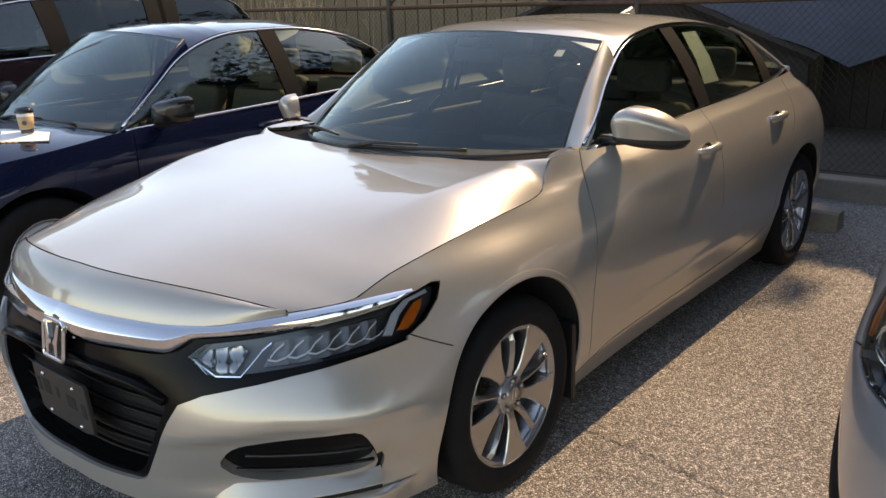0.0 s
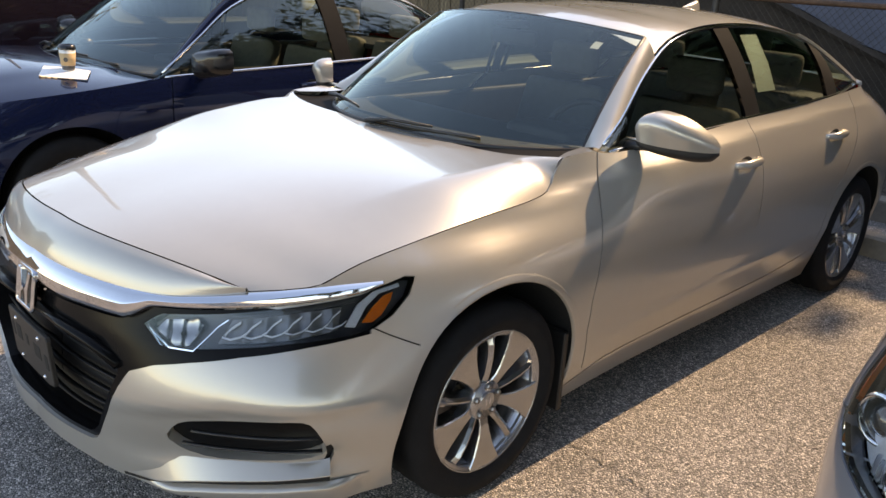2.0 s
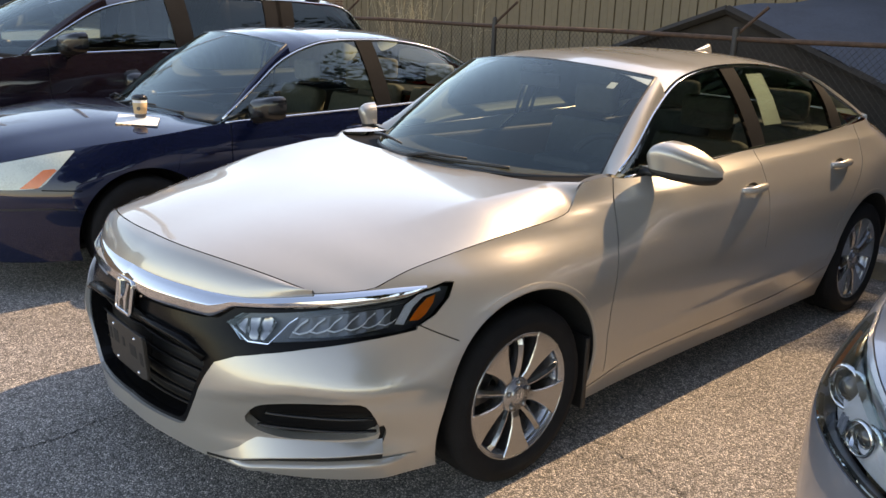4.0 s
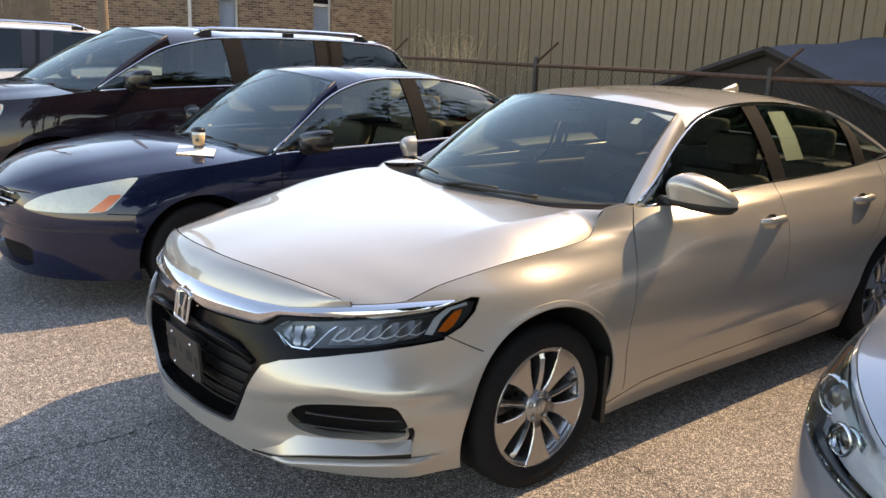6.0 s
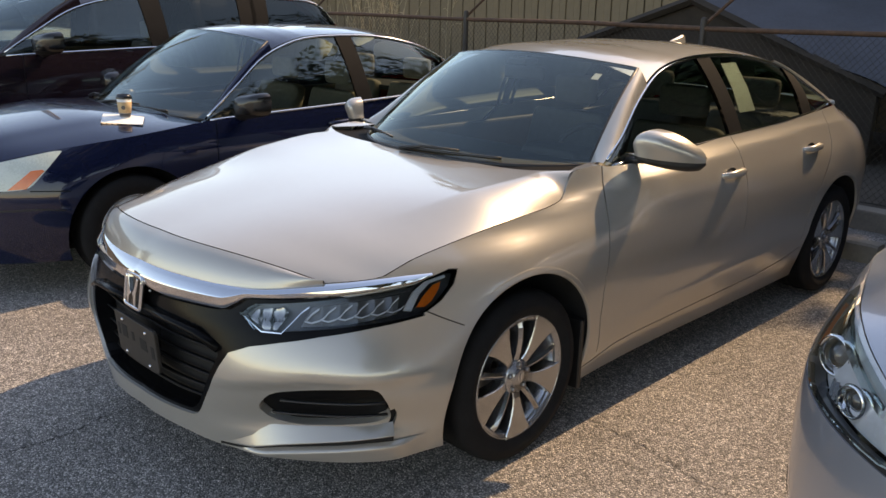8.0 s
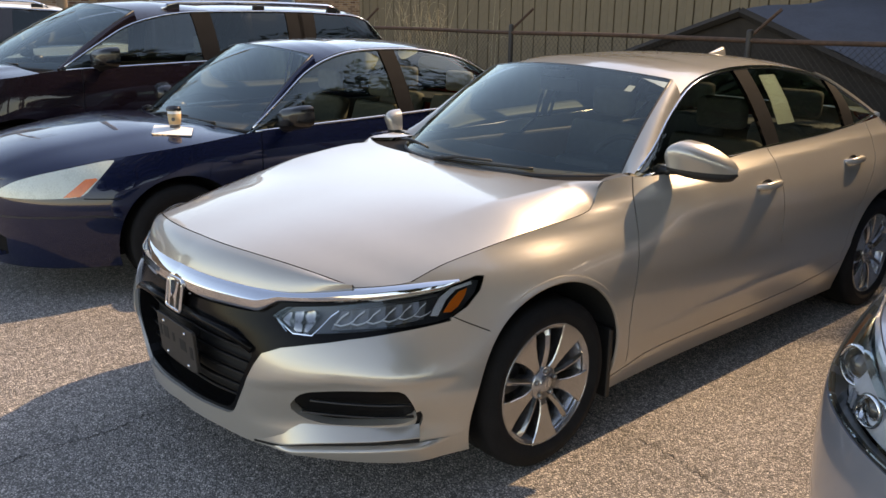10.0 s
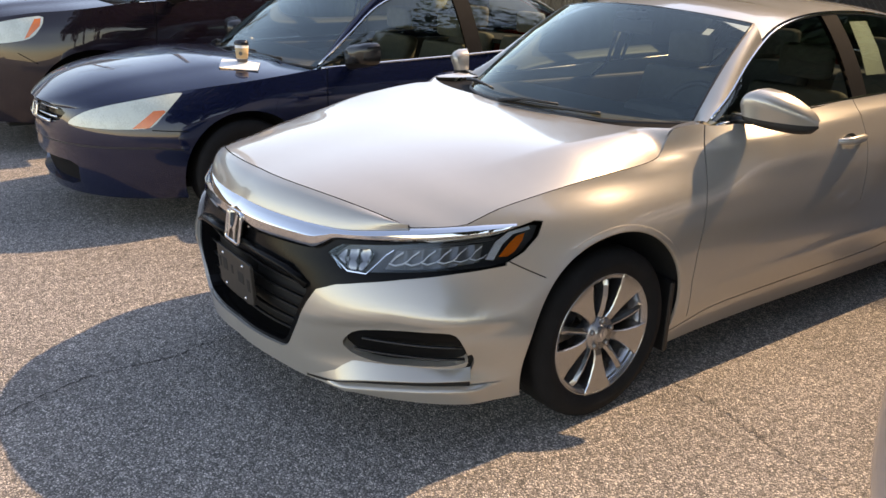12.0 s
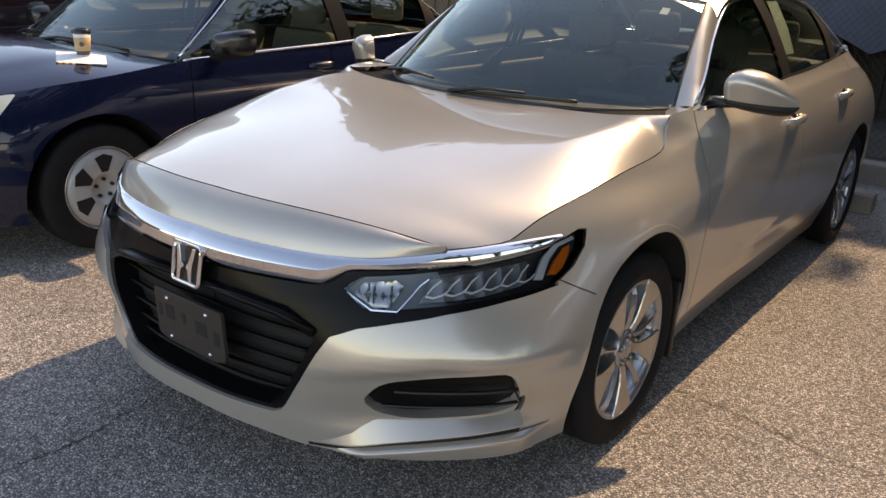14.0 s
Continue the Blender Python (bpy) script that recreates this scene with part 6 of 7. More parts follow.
def brickwork():
    m = bpy.data.materials.new("brickwork")
    m.use_nodes = True
    nt = m.node_tree
    L, N = nt.links.new, nt.nodes.new
    b = nt.nodes["Principled BSDF"]
    co, mp = N("ShaderNodeTexCoord"), N("ShaderNodeMapping")
    mp.inputs["Rotation"].default_value = (radians(90), 0, radians(90))
    L(co.outputs["Object"], mp.inputs[0])
    sx = N("ShaderNodeSeparateXYZ"); cx = N("ShaderNodeCombineXYZ")
    L(co.outputs["Object"], sx.inputs[0]); L(sx.outputs[1], cx.inputs[0]); L(sx.outputs[2], cx.inputs[1])
    br = N("ShaderNodeTexBrick")
    br.inputs["Scale"].default_value = 1.0
    br.inputs["Brick Width"].default_value, br.inputs["Row Height"].default_value, br.inputs["Mortar Size"].default_value = 0.205, 0.067, 0.008
    br.inputs["Color1"].default_value, br.inputs["Color2"].default_value, br.inputs["Mortar"].default_value = (0.120, 0.055, 0.032, 1), (0.33, 0.205, 0.115, 1), (0.33, 0.28, 0.21, 1)
    L(cx.outputs[0], br.inputs["Vector"])
    n = N("ShaderNodeTexNoise"); n.inputs["Scale"].default_value, n.inputs["Detail"].default_value = 5, 5
    L(co.outputs["Object"], n.inputs["Vector"])
    r = N("ShaderNodeMapRange"); r.inputs[3].default_value, r.inputs[4].default_value = 0.6, 1.4
    L(n.outputs[0], r.inputs[0])
    x = N("ShaderNodeMix"); x.data_type, x.blend_type = 'RGBA', 'MULTIPLY'; x.inputs[0].default_value = 1
    L(br.outputs[0], x.inputs[6]); L(r.outputs[0], x.inputs[7]); L(x.outputs[2], b.inputs["Base Color"])
    b.inputs["Roughness"].default_value = 0.9
    return m


CONCRETE = material("concrete", (0.22, 0.195, 0.165), 0.9, vary=0.22, scale=4, bump=0.5, bump_scale=60)
SIDING = material("tan_metal_siding", (0.195, 0.140, 0.080), 0.6, 0.0, vary=0.14, scale=0.8, spread=0.05)
RUST = material("rusty_steel", (0.10, 0.055, 0.035), 0.8, 0.3, vary=0.4, scale=18, bump=0.4, bump_scale=150)
ZINC = material("galvanised_wire", (0.06, 0.052, 0.045), 0.6, 0.6, vary=0.3, scale=10)
TARP = material("faded_tarpaulin", (0.048, 0.056, 0.074), 0.75, vary=0.25, scale=2.5, bump=0.6, bump_scale=7)
SHEDWOOD = material("dark_weathered_boards", (0.030, 0.022, 0.016), 0.9, vary=0.35, scale=6, bump=0.5, bump_scale=40)
WOOD = material("weathered_pole", (0.16, 0.12, 0.085), 0.9, vary=0.3, scale=5, bump=0.6, bump_scale=30)
TWIG = material("dry_stems", (0.42, 0.33, 0.20), 0.85, vary=0.3, scale=20)
SOIL = material("dark_soil", (0.05, 0.04, 0.03), 0.95, vary=0.4, scale=3, bump=0.8, bump_scale=30)
CRACKFILL = material("crack_fill", (0.035, 0.032, 0.030), 0.95, vary=0.3, scale=20)
LEAF = material("leaves", (0.045, 0.075, 0.022), 0.6, vary=0.45, scale=1.5)
BARK = material("bark", (0.10, 0.075, 0.055), 0.95, vary=0.35, scale=4, bump=0.8, bump_scale=20)
KRAFT = material("kraft_sleeve", (0.52, 0.36, 0.20), 0.8, vary=0.1, scale=40)
PALEPANE = material("pale_pane_board", (0.36, 0.41, 0.46), 0.7, vary=0.1, scale=3)
WHITETRIM = material("white_trim", (0.62, 0.60, 0.56), 0.6, vary=0.15, scale=3)

# ---------------------------------------------------------------- ground, kerb, fence, buildings
bm = bmesh.new()
bmesh.ops.create_grid(bm, x_segments=60, y_segments=60, size=400)
ground = tagged(part("ground", bm, asphalt()), "worn grey asphalt with pale stones", "ground", kind="structure")


def crack(path, w_, seed):
    """A ragged crack, lying a hair above the asphalt."""
    rnd = random.Random(seed)
    P = line3([(x, y, 0.0) for x, y in path], 26 * (len(path) - 1))
    V, Fc = [], []
    for i, p in enumerate(P):
        d = P[min(i + 1, len(P) - 1)] - P[max(i - 1, 0)]
        nrm = np.array([-d[1], d[0], 0]) / (np.hypot(d[0], d[1]) + 1e-9)
        off = rnd.uniform(-0.012, 0.012)
        half = w_ * rnd.uniform(0.15, 1.0) * (0.3 + 0.7 * math.sin(math.pi * min(1, (i + 1) / len(P) * 1.0)))
        for s in (-1, 1):
            V.append(p + nrm * (off + s * half) + [0, 0, 0.003])
        if i:
            Fc.append((2 * i - 2, 2 * i - 1, 2 * i + 1, 2 * i))
    o = finish("crack", V, Fc, CRACKFILL, ground, smooth=False)


crack([(-0.10, -2.3), (-0.25, -1.85), (-0.40, -1.45), (-0.39, -1.16), (-0.44, -0.9), (-0.40, -0.5)], 0.0045, 1)
crack([(0.55, 0.47), (0.85, 0.45), (1.06, 0.44), (1.21, 0.42), (1.5, 0.36), (1.8, 0.40)], 0.0035, 2)
crack([(0.80, 1.85), (0.96, 2.09), (1.11, 2.41), (1.14, 2.81), (1.3, 3.2)], 0.003, 3)
crack([(-1.9, -2.0), (-1.5, -1.4), (-1.45, -1.0), (-1.2, -0.4)], 0.003, 4)
crack([(1.1, 1.2), (1.35, 1.1), (1.7, 1.25)], 0.002, 5)

kerb = new("kerb")
tagged(kerb, "weathered concrete kerb along the fence", "kerb", kind="structure")
for k in range(10):
    x0 = -19 + 3 * k
    part("kerb_stone", box_bm(x0 + 0.006, x0 + 2.994, 4.57, 4.75, -0.05, 0.16, 0.018, 2), CONCRETE, kerb)
verge = finish("verge", [(-60, 4.75, 0.10), (40, 4.75, 0.10), (40, 9.5, 0.14), (-60, 9.5, 0.14)], [(0, 1, 2, 3)], SOIL)
tagged(verge, "dark soil strip behind the kerb", "ground", kind="structure")


def wheel_stop(x):
    bm = bmesh.new()
    prof = [(-0.09, 0.0), (-0.075, 0.115), (-0.055, 0.13), (0.055, 0.13), (0.075, 0.115), (0.09, 0.0)]
    rows = []
    for xx, k in ((-0.92, 0.7), (-0.88, 1), (-0.3, 1), (0.3, 1), (0.88, 1), (0.92, 0.7)):
        rows.append([bm.verts.new((xx, p * (0.9 + 0.1 * k), z * (0.85 + 0.15 * k))) for p, z in prof])
    for A, B in zip(rows, rows[1:]):
        for i in range(5):
            bm.faces.new((A[i], A[i + 1], B[i + 1], B[i]))
        bm.faces.new((A[5], A[0], B[0], B[5]))
    bm.faces.new(rows[0]); bm.faces.new(rows[-1][::-1])
    bmesh.ops.recalc_face_normals(bm, faces=bm.faces)
    o = tagged(part("wheel_stop", bm, CONCRETE), "grey concrete wheel stop behind the car", "wheel stop", "wheel stops")
    o.matrix_basis = pose(x, 3.74, 0.0)
    return o


stop = wheel_stop(0.02)
for x in (-2.78, -5.3, 2.95):
    copy_thing(stop, pose(x, 3.74 + (0.35 if x < -5 else 0.12 if x > 2 else 0.0) + (0.2 if x == -2.78 else 0), 0))

# chain-link fence: posts with barbed-wire arms, rails, diagonal wires
fence = tagged(new("chain_link_fence"), "rusty chain-link fence with angled barbed wire arms", "fence")
FY, FZ = 4.95, 1.47
for k in range(9):
    x = -13.2 + 3.0 * k
    bm = lathe_bm([(0.0, 0.03), (FZ + 0.02, 0.03), (FZ + 0.04, 0.022), (FZ + 0.045, 0.0005)], 12, "z")
    bmesh.ops.translate(bm, verts=bm.verts, vec=(x, FY, 0.05))
    p = part("fence_post", bm, ZINC, fence, smooth=True)
    part("barb_arm", tube_bm([(x, FY, FZ + 0.02), (x + 0.06, FY + 0.05, FZ + 0.10), (x + 0.19, FY + 0.16, FZ + 0.27)], 0.016, 6), RUST, fence, "rusty barbed wire arm")
part("top_rail", tube_bm([(-14 + 0.5 * k, FY, FZ + 0.006 * math.sin(k * 0.9)) for k in range(56)], 0.022, 8), RUST, fence, "rusty top rail", True)
part("bottom_wire", tube_bm([(-14, FY, 0.14), (14, FY, 0.14)], 0.004, 5), ZINC, fence)
V, Fc = [], []
pitch = 0.058
for k in range(-26, int(28 / pitch)):
    for s in (1, -1):
        x0 = -14 + k * pitch
        x1 = x0 + (FZ - 0.13) * 0.9
        a, b_ = ((x0, 0.13), (x1, FZ)) if s > 0 else ((x1, 0.13), (x0, FZ))
        k0 = len(V)
        for (x, z) in (a, b_):
            for t in range(3):
                V.append((x + 0.0021 * math.cos(t * 2.094), FY + 0.003 * s + 0.0021 * math.sin(t * 2.094), z))
        Fc += [(k0, k0 + 1, k0 + 4, k0 + 3), (k0 + 1, k0 + 2, k0 + 5, k0 + 4), (k0 + 2, k0, k0 + 3, k0 + 5)]
tagged(finish("chain_link", V, Fc, ZINC, fence, smooth=False), kind="stuff")

# tan metal building
hall = tagged(new("metal_building"), "tan ribbed metal building behind the fence", "building")
HX0, HX1, HY, HH = -13.55, 9.0, 9.5, 4.2
part("wall", box_bm(HX0, HX1, HY + 0.03, HY + 0.23, 0, HH), SIDING, hall)
part("end_wall", box_bm(HX0, HX0 + 0.2, HY + 0.22, HY + 12, 0, HH), SIDING, hall)
bm = bmesh.new()
rib = [(0, 0.0), (0.004, 0.036), (0.022, 0.036), (0.026, 0.0), (0.045, 0.004), (0.150, 0.006), (0.156, 0.001), (0.170, 0.001), (0.176, 0.006), (0.285, 0.004), (0.305, 0.0)]
lo = [bm.verts.new((x, y, 0.0)) for x, y in rib]
hi = [bm.verts.new((x, y, HH)) for x, y in rib]
for i in range(len(rib) - 1):
    bm.faces.new((lo[i], lo[i + 1], hi[i + 1], hi[i]))
sheet = part("siding_panel", bm, SIDING, hall)
sheet.matrix_basis = pose(HX0, HY - 0.02, 0.0)
for k in range(1, int((HX1 - HX0) / 0.305)):
    o = sheet.copy()
    scene.collection.objects.link(o)
    o.matrix_basis = pose(HX0 + 0.305 * k, HY - 0.02 + 0.0012 * ((k * 7) % 3), 0.0)
part("corner_trim", box_bm(HX0 - 0.05, HX0 + 0.07, HY - 0.045, HY + 0.10, 0, HH, 0.006), SIDING, hall)
part("roof", box_bm(HX0 - 0.2, HX1 + 0.2, HY - 0.10, HY + 12, HH, HH + 0.12, 0.02), ZINC, hall)

# brick building with windows, pipe
bh = tagged(new("brick_building"), "brown brick building with pale window blinds", "building")
BX = -20.0
BRICK = brickwork()
wins = [(7.95, 8.55), (11.0, 11.65), (14.2, 14.8), (1.8, 2.4)]
ys = [-14.0] + sorted([v for p in wins for v in p]) + [18.0]
for i in range(0, len(ys), 2):
    part("wall", box_bm(BX - 0.3, BX, ys[i], ys[i + 1], 0, 4.5), BRICK, bh)
for a, b_ in sorted(wins):
    part("wall_below", box_bm(BX - 0.3, BX - 0.002, a, b_, 0, 1.95), BRICK, bh)
    part("wall_above", box_bm(BX - 0.3, BX - 0.002, a, b_, 3.5, 4.5), BRICK, bh)
    wn = new("window")
    wn.parent = bh
    part("frame", box_bm(BX - 0.16, BX - 0.10, a, a + 0.05, 1.95, 3.5), WHITETRIM, wn)
    part("frame", box_bm(BX - 0.16, BX - 0.10, b_ - 0.05, b_, 1.95, 3.5), WHITETRIM, wn)
    part("sash", box_bm(BX - 0.16, BX - 0.10, a + 0.05, b_ - 0.05, 2.75, 2.81), WHITETRIM, wn)
    part("sill", box_bm(BX - 0.2, BX + 0.05, a - 0.04, b_ + 0.04, 1.89, 1.95), CONCRETE, wn)
    # opaque board, its colour standing in for the pale bluish lower glass
    part("blind", box_bm(BX - 0.24, BX - 0.22, a, b_, 1.95, 2.75), PALEPANE, wn, "pale window blind")
    part("pane", box_bm(BX - 0.14, BX - 0.13, a + 0.05, b_ - 0.05, 2.81, 3.5), GLOSSBLACK, wn, "dark upper pane")
part("roof", box_bm(BX - 9, BX + 0.2, -14, 18, 4.5, 4.75, 0.03), CONCRETE, bh)
bm = lathe_bm([(0.0, 0.05), (4.5, 0.05)], 10, "z")
bmesh.ops.translate(bm, verts=bm.verts, vec=(BX + 0.07, 7.05, 0))
part("downpipe", bm, WHITETRIM, bh, "pale downpipe", True)

# posts, pole, board fence towards the brick building
bm = lathe_bm([(0, 0.11), (8.5, 0.08), (8.52, 0.0005)], 14, "z")
post = tagged(part("timber_post", bm, WOOD, None, "", True), "weathered round timber post by the brick building", "post")
post.matrix_basis = pose(-15.5, 3.4, 0)
bf = tagged(new("board_fence"), "grey weathered timber board fence", "fence")
for k in range(26):
    o = part("board", box_bm(-17.02, -17.0, -1.4 + 0.16 * k, -1.4 + 0.16 * k + 0.148, 0.03, 2.5 + 0.02 * ((k * 5) % 3), 0.004, 1), WOOD, bf)
part("rail", box_bm(-17.08, -17.02, -1.4, 2.76, 0.6, 0.7), WOOD, bf)
part("rail", box_bm(-17.08, -17.02, -1.4, 2.76, 1.9, 2.0), WOOD, bf)
part("end_post", box_bm(-17.14, -17.04, 2.66, 2.76, 0.0, 2.4, 0.006, 1), WOOD, bf)

# utility pole with cross-arms and wires, mirrored in the blue bonnet
pole = tagged(new("utility_pole"), "tall timber utility pole with cross-arms and wires", "pole")
UX, UY = -27.0, 3.0
bm = lathe_bm([(0, 0.16), (11.5, 0.11), (11.52, 0.0005)], 12, "z")
bmesh.ops.translate(bm, verts=bm.verts, vec=(UX, UY, 0))
part("shaft", bm, WOOD, pole, smooth=True)
for z in (10.8, 9.6):
    part("cross_arm", box_bm(UX - 0.06, UX + 0.06, UY - 1.3, UY + 1.3, z - 0.07, z + 0.07, 0.01), WOOD, pole)
    for yy in (-1.2, -0.6, 0.6, 1.2):
        bm = lathe_bm([(z + 0.07, 0.035), (z + 0.14, 0.05), (z + 0.20, 0.03), (z + 0.21, 0.0005)], 8, "z")
        bmesh.ops.translate(bm, verts=bm.verts, vec=(UX, UY + yy, 0))
        part("insulator", bm, GLOSSBLACK, pole)
        part("wire", tube_bm([(UX + 45 * t, UY + yy + 30 * t, z + 0.15 - 1.4 * math.sin(math.pi * (t + 1) / 2) * 0.4) for t in np.linspace(-1, 0, 9)], 0.012, 5), PLASTIC, pole)
bm = lathe_bm([(8.2, 0.0005), (8.2, 0.22), (9.1, 0.22), (9.15, 0.0005)], 14, "z")
bmesh.ops.translate(bm, verts=bm.verts, vec=(UX + 0.35, UY, 0))
part("transformer", bm, ZINC, pole, "grey drum transformer", True)

# low shed with tarpaulin beyond the fence
shed = tagged(new("shed"), "low dark shed with a faded tarpaulin roof", "shed")
ax, az, sy = -2.37, 1.74, 6.8
L_, R_ = (-3.95, 1.20), (-0.15, 0.86)
for nm, poly, y0, y1, mt in (("gable", [(L_[0] + 0.1, 0.0), (R_[0] - 0.1, 0.0), (R_[0] - 0.1, R_[1]), (ax, az - 0.05), (L_[0] + 0.1, L_[1])], sy + 0.06, 0.1, SHEDWOOD),):
    bm = prism_bm(poly, y1)
    bmesh.ops.translate(bm, verts=bm.verts, vec=(0, y0, 0))
    part(nm, bm, mt, shed)
for (x0, z0), (x1, z1), nm in ((L_, (ax, az), "roof_edge"), ((ax, az), R_, "roof_edge")):
    part(nm, tube_bm([(x0, sy, z0), (x1, sy, z1)], 0.05, 4), SHEDWOOD, shed)
n = 14
A = np.linspace((ax, sy, az + 0.02), (R_[0] + 0.3, sy - 0.02, R_[1] - 0.05), n)
B = np.linspace((ax + 0.35, sy + 1.9, az + 0.20), (R_[0] + 3.0, sy + 2.3, az + 0.16), n)
G = loft(A, B, 10, 0.0)
G[:, :, 2] += 0.018 * np.sin(np.arange(n)[None] * 1.3 + np.arange(10)[:, None] * 0.9)
grid_mesh("tarpaulin", G, TARP, shed, "faded blue-grey tarpaulin", thick=0.01)
grid_mesh("roof_slope", loft(np.linspace((L_[0], sy, L_[1]), (ax, sy, az), n), np.linspace((L_[0], sy + 2.4, L_[1]), (ax, sy + 2.4, az), n), 6), SHEDWOOD, shed, thick=0.03)

# lean-to boards under the tarpaulin, added dark to stand in for deep shade
for k in range(22):
    x = -0.24 + 0.16 * k
    part("board", box_bm(x, x + 0.15, 7.35, 7.375, 0.03, 0.95 + 0.16 * k * 0.30, 0.003, 1), SHEDWOOD, shed)

# dry weeds at the fence
weeds = new("dry_weeds")
rnd = random.Random(5)
bmw = bmesh.new()
for k in range(80):
    x = rnd.gauss(-6.2, 0.6)
    y = 5.12 + rnd.uniform(-0.06, 0.25)
    h = rnd.uniform(1.2, 2.0)
    lx, ly = rnd.uniform(-0.35, 0.35), rnd.uniform(-0.2, 0.2)
    path = [(x + lx * t ** 2, y + ly * t ** 2, 0.1 + h * t - 0.18 * t ** 4) for t in (0, 0.3, 0.6, 0.8, 0.95, 1.0)]
    b2 = tube_bm(path, lambda t: 0.006 - 0.004 * t, 4)
    me = bpy.data.meshes.new("w")
    b2.to_mesh(me); b2.free()
    bmw.from_mesh(me)
    bpy.data.meshes.remove(me)
    for j in range(3):
        t = rnd.uniform(0.55, 0.98)
        p = Vector((x + lx * t ** 2, y + ly * t ** 2, 0.1 + h * t - 0.18 * t ** 4))
        q = p + Vector((rnd.uniform(-0.16, 0.16), rnd.uniform(-0.05, 0.05), rnd.uniform(0.0, 0.12)))
        b2 = tube_bm([p, (p + q) / 2 + Vector((0, 0, 0.02)), q], 0.003, 3)
        me = bpy.data.meshes.new("w")
        b2.to_mesh(me); b2.free()
        bmw.from_mesh(me)
        bpy.data.meshes.remove(me)
me = bpy.data.meshes.new("dry_weeds")
bmw.to_mesh(me); bmw.free()
me.materials.append(TWIG)
bpy.data.objects.remove(weeds)
weeds = tagged(new("dry_weeds", me), "tangle of dry pale weed stems", "weeds", kind="stuff")


def tree(x, y, h, r, seed, leaves=5200, size=0.17):
    """A broad-leaved tree: tapered trunk, limbs, and a crown of small leaves in uneven clumps."""
    rnd = random.Random(seed)
    root = tagged(new("tree"), "leafy dark green broad-leaved tree", "tree", "trees round the lot")
    root.matrix_basis = pose(x, y, 0)
    bt = tube_bm([(0, 0, 0), (0.05, 0.03, h * 0.2), (-0.06, 0.05, h * 0.45), (0.05, 0, h * 0.7)], lambda t: 0.05 * h * 0.55 * (1 - 0.75 * t), 10)
    part("trunk", bt, BARK, root, smooth=True)
    clumps = []
    for k in range(9):
        a, z = rnd.uniform(0, math.tau), rnd.uniform(0.35, 0.75) * h
        q = (r * 0.75 * math.cos(a), r * 0.75 * math.sin(a), z + rnd.uniform(0.08, 0.25) * h)
        part("limb", tube_bm([(0, 0, z - 0.12 * h), (q[0] * 0.4, q[1] * 0.4, z), q], lambda t: 0.014 * h * (1 - 0.8 * t), 6), BARK, root, smooth=True)
        clumps.append((q, rnd.uniform(0.32, 0.55) * r))
    for k in range(9):
        clumps.append(((rnd.gauss(0, 0.4) * r, rnd.gauss(0, 0.4) * r, h * rnd.uniform(0.55, 0.95)), rnd.uniform(0.3, 0.5) * r))
    V, Fc = [], []
    for k in range(leaves):
        c, cr = clumps[k % len(clumps)]
        d = Vector((rnd.gauss(0, 1), rnd.gauss(0, 1), rnd.gauss(0, 0.8))).normalized() * cr * rnd.uniform(0.55, 1.05)
        p = Vector(c) + d
        u = Vector((rnd.gauss(0, 1), rnd.gauss(0, 1), rnd.gauss(0, 0.6))).normalized()
        v = u.orthogonal().normalized()
        s = size * rnd.uniform(0.6, 1.3)
        k0 = len(V)
        V += [p - u * s, p + v * s * 0.5, p + u * s, p - v * s * 0.5]
        Fc.append((k0, k0 + 1, k0 + 2, k0 + 3))
    tagged(finish("crown", V, Fc, LEAF, root, smooth=False), kind="stuff")
    return root


# out-of-view trees added to block sky light and darken the saloon's flank
tree(3.5, 8.3, 6.3, 2.1, 21, 8500, 0.20)
tree(7.4, 7.4, 8.0, 3.0, 11, 7000, 0.23)
tree(6.2, 11.5, 10.5, 3.6, 22, 6500, 0.28)
tree(7.2, -0.6, 9.5, 3.3, 31, 8000, 0.26)
tree(7.0, 3.6, 9.0, 3.1, 32, 8000, 0.26)
# unseen row added to darken what roof and bonnet reflect
for k, x in enumerate((-13.0, -9.5, -6.2, -3.0, 0.2, 3.4, 6.4)):
    tree(x, 18.5 + 0.8 * (k % 2), 11.2 + 0.5 * (k % 3), 4.2, 41 + k, 6000, 0.36)
tree(14.5, 3.0, 8.0, 3.2, 12)
tree(16.0, 12.0, 10.0, 3.8, 13)
tree(11.0, 15.5, 10.5, 3.6, 17)
# more unseen trees, added against the sky beside the flank
tree(8.6, 2.2, 7.5, 3.0, 14, 6500, 0.24)
tree(9.4, -2.5, 7.0, 2.8, 15, 6500, 0.24)
tree(12.5, 6.5, 9.5, 3.6, 18, 6500, 0.26)
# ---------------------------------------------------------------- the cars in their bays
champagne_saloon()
blue_car, blue_rows = other_car("car", "dark blue metallic saloon with hazed headlamps and plastic wheel covers", (-2.78, -0.15, 0), blue, BLUE)
other_car("car", "dark plum tall estate car with bright roof rails", (-5.20, -0.42, 0), suv, PLUM)
other_car("car", "white tall estate car with dark windows", (-7.66, -2.55, 0), white, WHITE)
other_car("car", "silver metallic saloon with projector headlamps", (2.70, 0.50, 0), silver, SILVER)


# paper napkins and a coffee cup on the blue bonnet
def hood_height(rows, x, y):
    """Height of the bonnet by a plane through its nearest points."""
    P = rows.reshape(-1, 3)
    P = P[np.argsort((P[:, 0] - x) ** 2 + (P[:, 1] - y) ** 2)[:14]]
    A = np.stack([np.ones(14), P[:, 0] - x, P[:, 1] - y], 1)
    return float(np.linalg.lstsq(A, P[:, 2], rcond=None)[0][0])


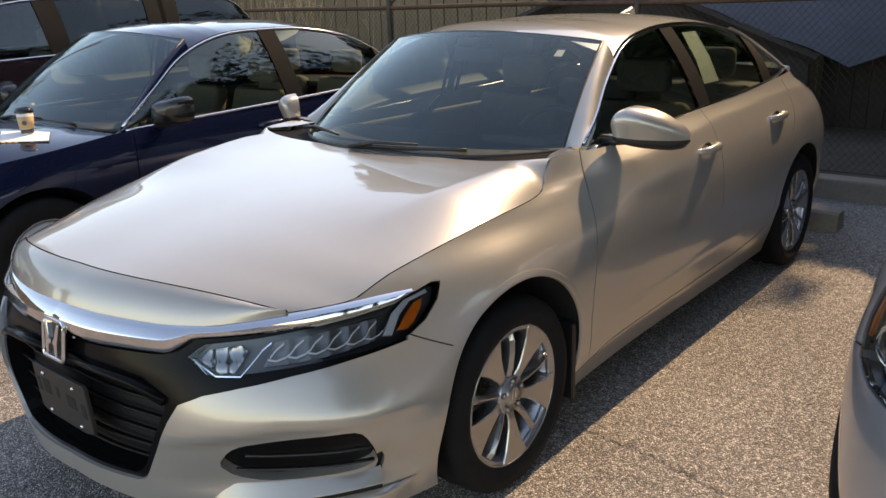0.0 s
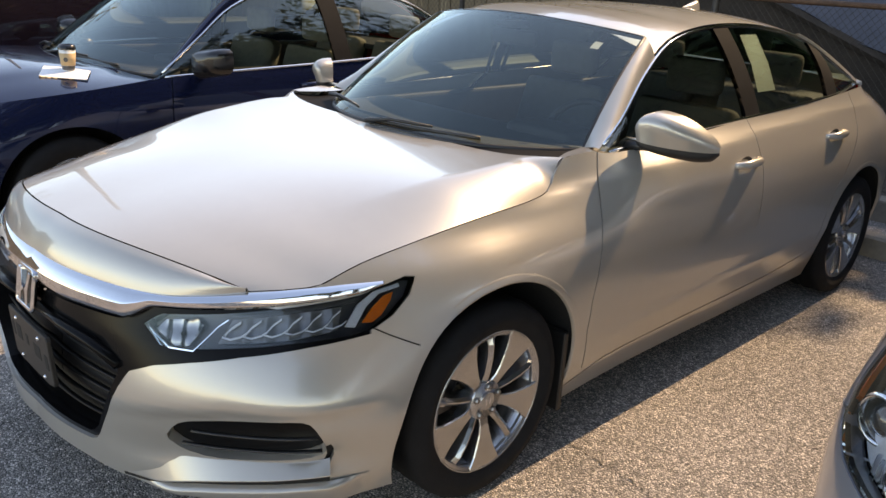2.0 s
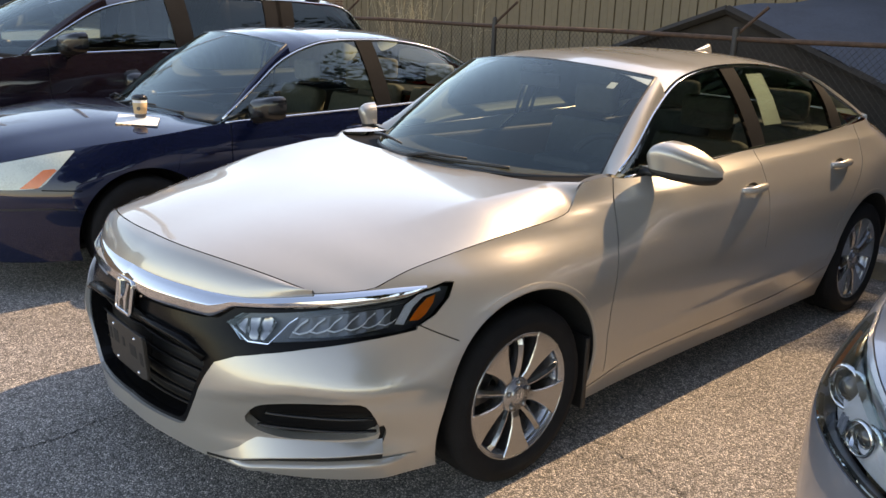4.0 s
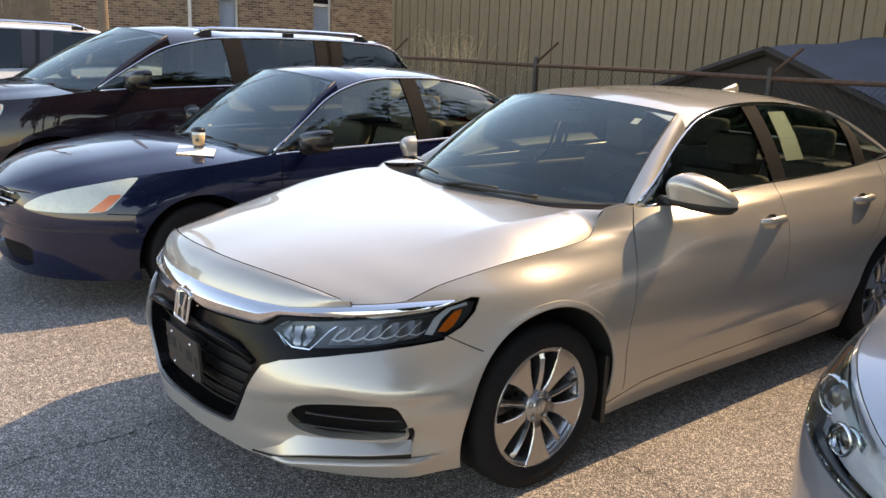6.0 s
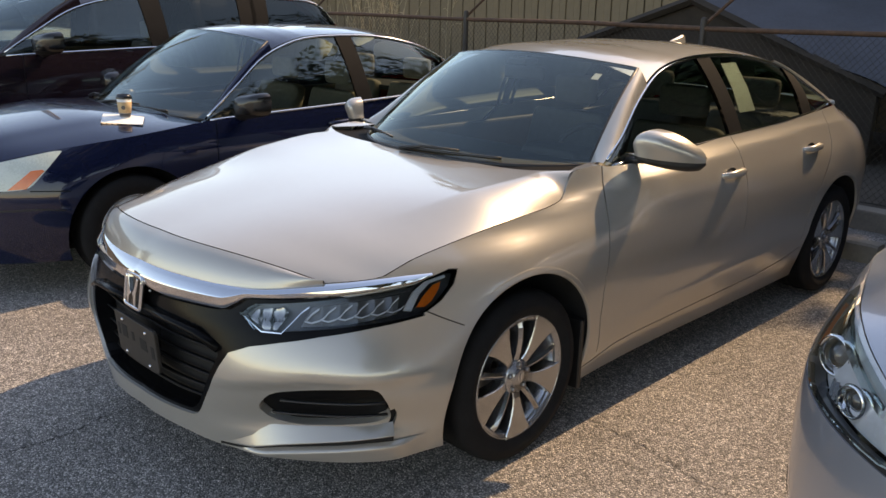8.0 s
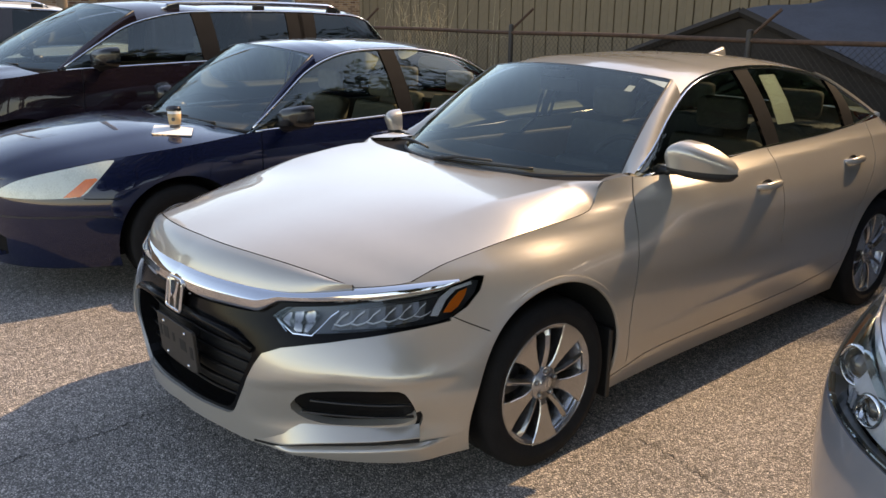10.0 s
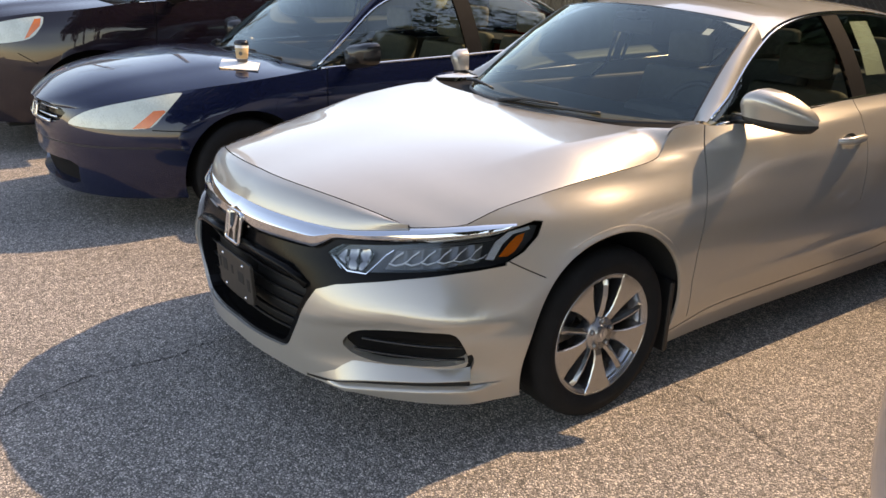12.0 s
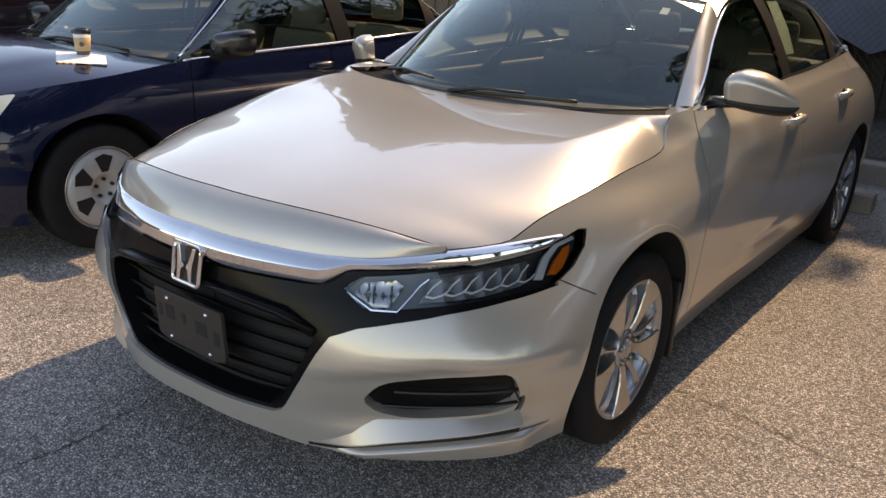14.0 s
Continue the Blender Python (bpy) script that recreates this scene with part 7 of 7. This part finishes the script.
def on_hood(x, y):
    return hood_height(blue_rows, x + 2.78, y + 0.15)


cx, cy = -2.155, -0.075
ang = radians(61)
G = []
for v in np.linspace(-0.5, 0.5, 7):
    row = []
    for u in np.linspace(-0.5, 0.5, 9):
        px = cx + 0.01 + 0.23 * u * math.cos(ang) - 0.15 * v * math.sin(ang)
        py = cy + 0.23 * u * math.sin(ang) + 0.15 * v * math.cos(ang)
        row.append((px, py, on_hood(px, py) + 0.009 + 0.002 * math.sin(5 * u + 3 * v)))
    G.append(row)
tagged(grid_mesh("napkin", G, PAPER, None, thick=0.007), "folded white paper napkin on the blue bonnet", "paper")
cup = tagged(new("coffee_cup"), "paper coffee cup with dark lid and kraft sleeve", "cup")
cup.matrix_basis = pose(cx - 0.02, cy + 0.03, on_hood(cx - 0.02, cy + 0.03) + 0.0115)
part("cup_body", lathe_bm([(0.0, 0.0005), (0.0, 0.030), (0.112, 0.042), (0.112, 0.0005)], 28, "z"), PAPER, cup, "white paper body", True)
part("sleeve", lathe_bm([(0.024, 0.0335), (0.024, 0.0350), (0.088, 0.0415), (0.088, 0.0395)], 28, "z"), KRAFT, cup, "brown kraft sleeve", True)
part("lid", lathe_bm([(0.106, 0.0445), (0.114, 0.0455), (0.118, 0.043), (0.128, 0.040), (0.131, 0.036), (0.124, 0.032), (0.123, 0.0005)], 28, "z"), GLOSSBLACK, cup, "dark plastic lid", True)
part("base_band", lathe_bm([(0.001, 0.0312), (0.022, 0.0335)], 28, "z"), LAMPDARK, cup, "dark printed band", True)
bmk = bmesh.new()
bmesh.ops.create_circle(bmk, cap_ends=True, segments=16, radius=0.012)
bmesh.ops.rotate(bmk, verts=bmk.verts, cent=(0, 0, 0), matrix=Matrix.Rotation(radians(90), 3, 'X'))
bmesh.ops.translate(bmk, verts=bmk.verts, vec=(0, -0.0405, 0.056))
bmesh.ops.rotate(bmk, verts=bmk.verts, cent=(0, 0, 0), matrix=Matrix.Rotation(radians(55), 3, 'Z'))
part("printed_mark", bmk, LAMPDARK, cup)
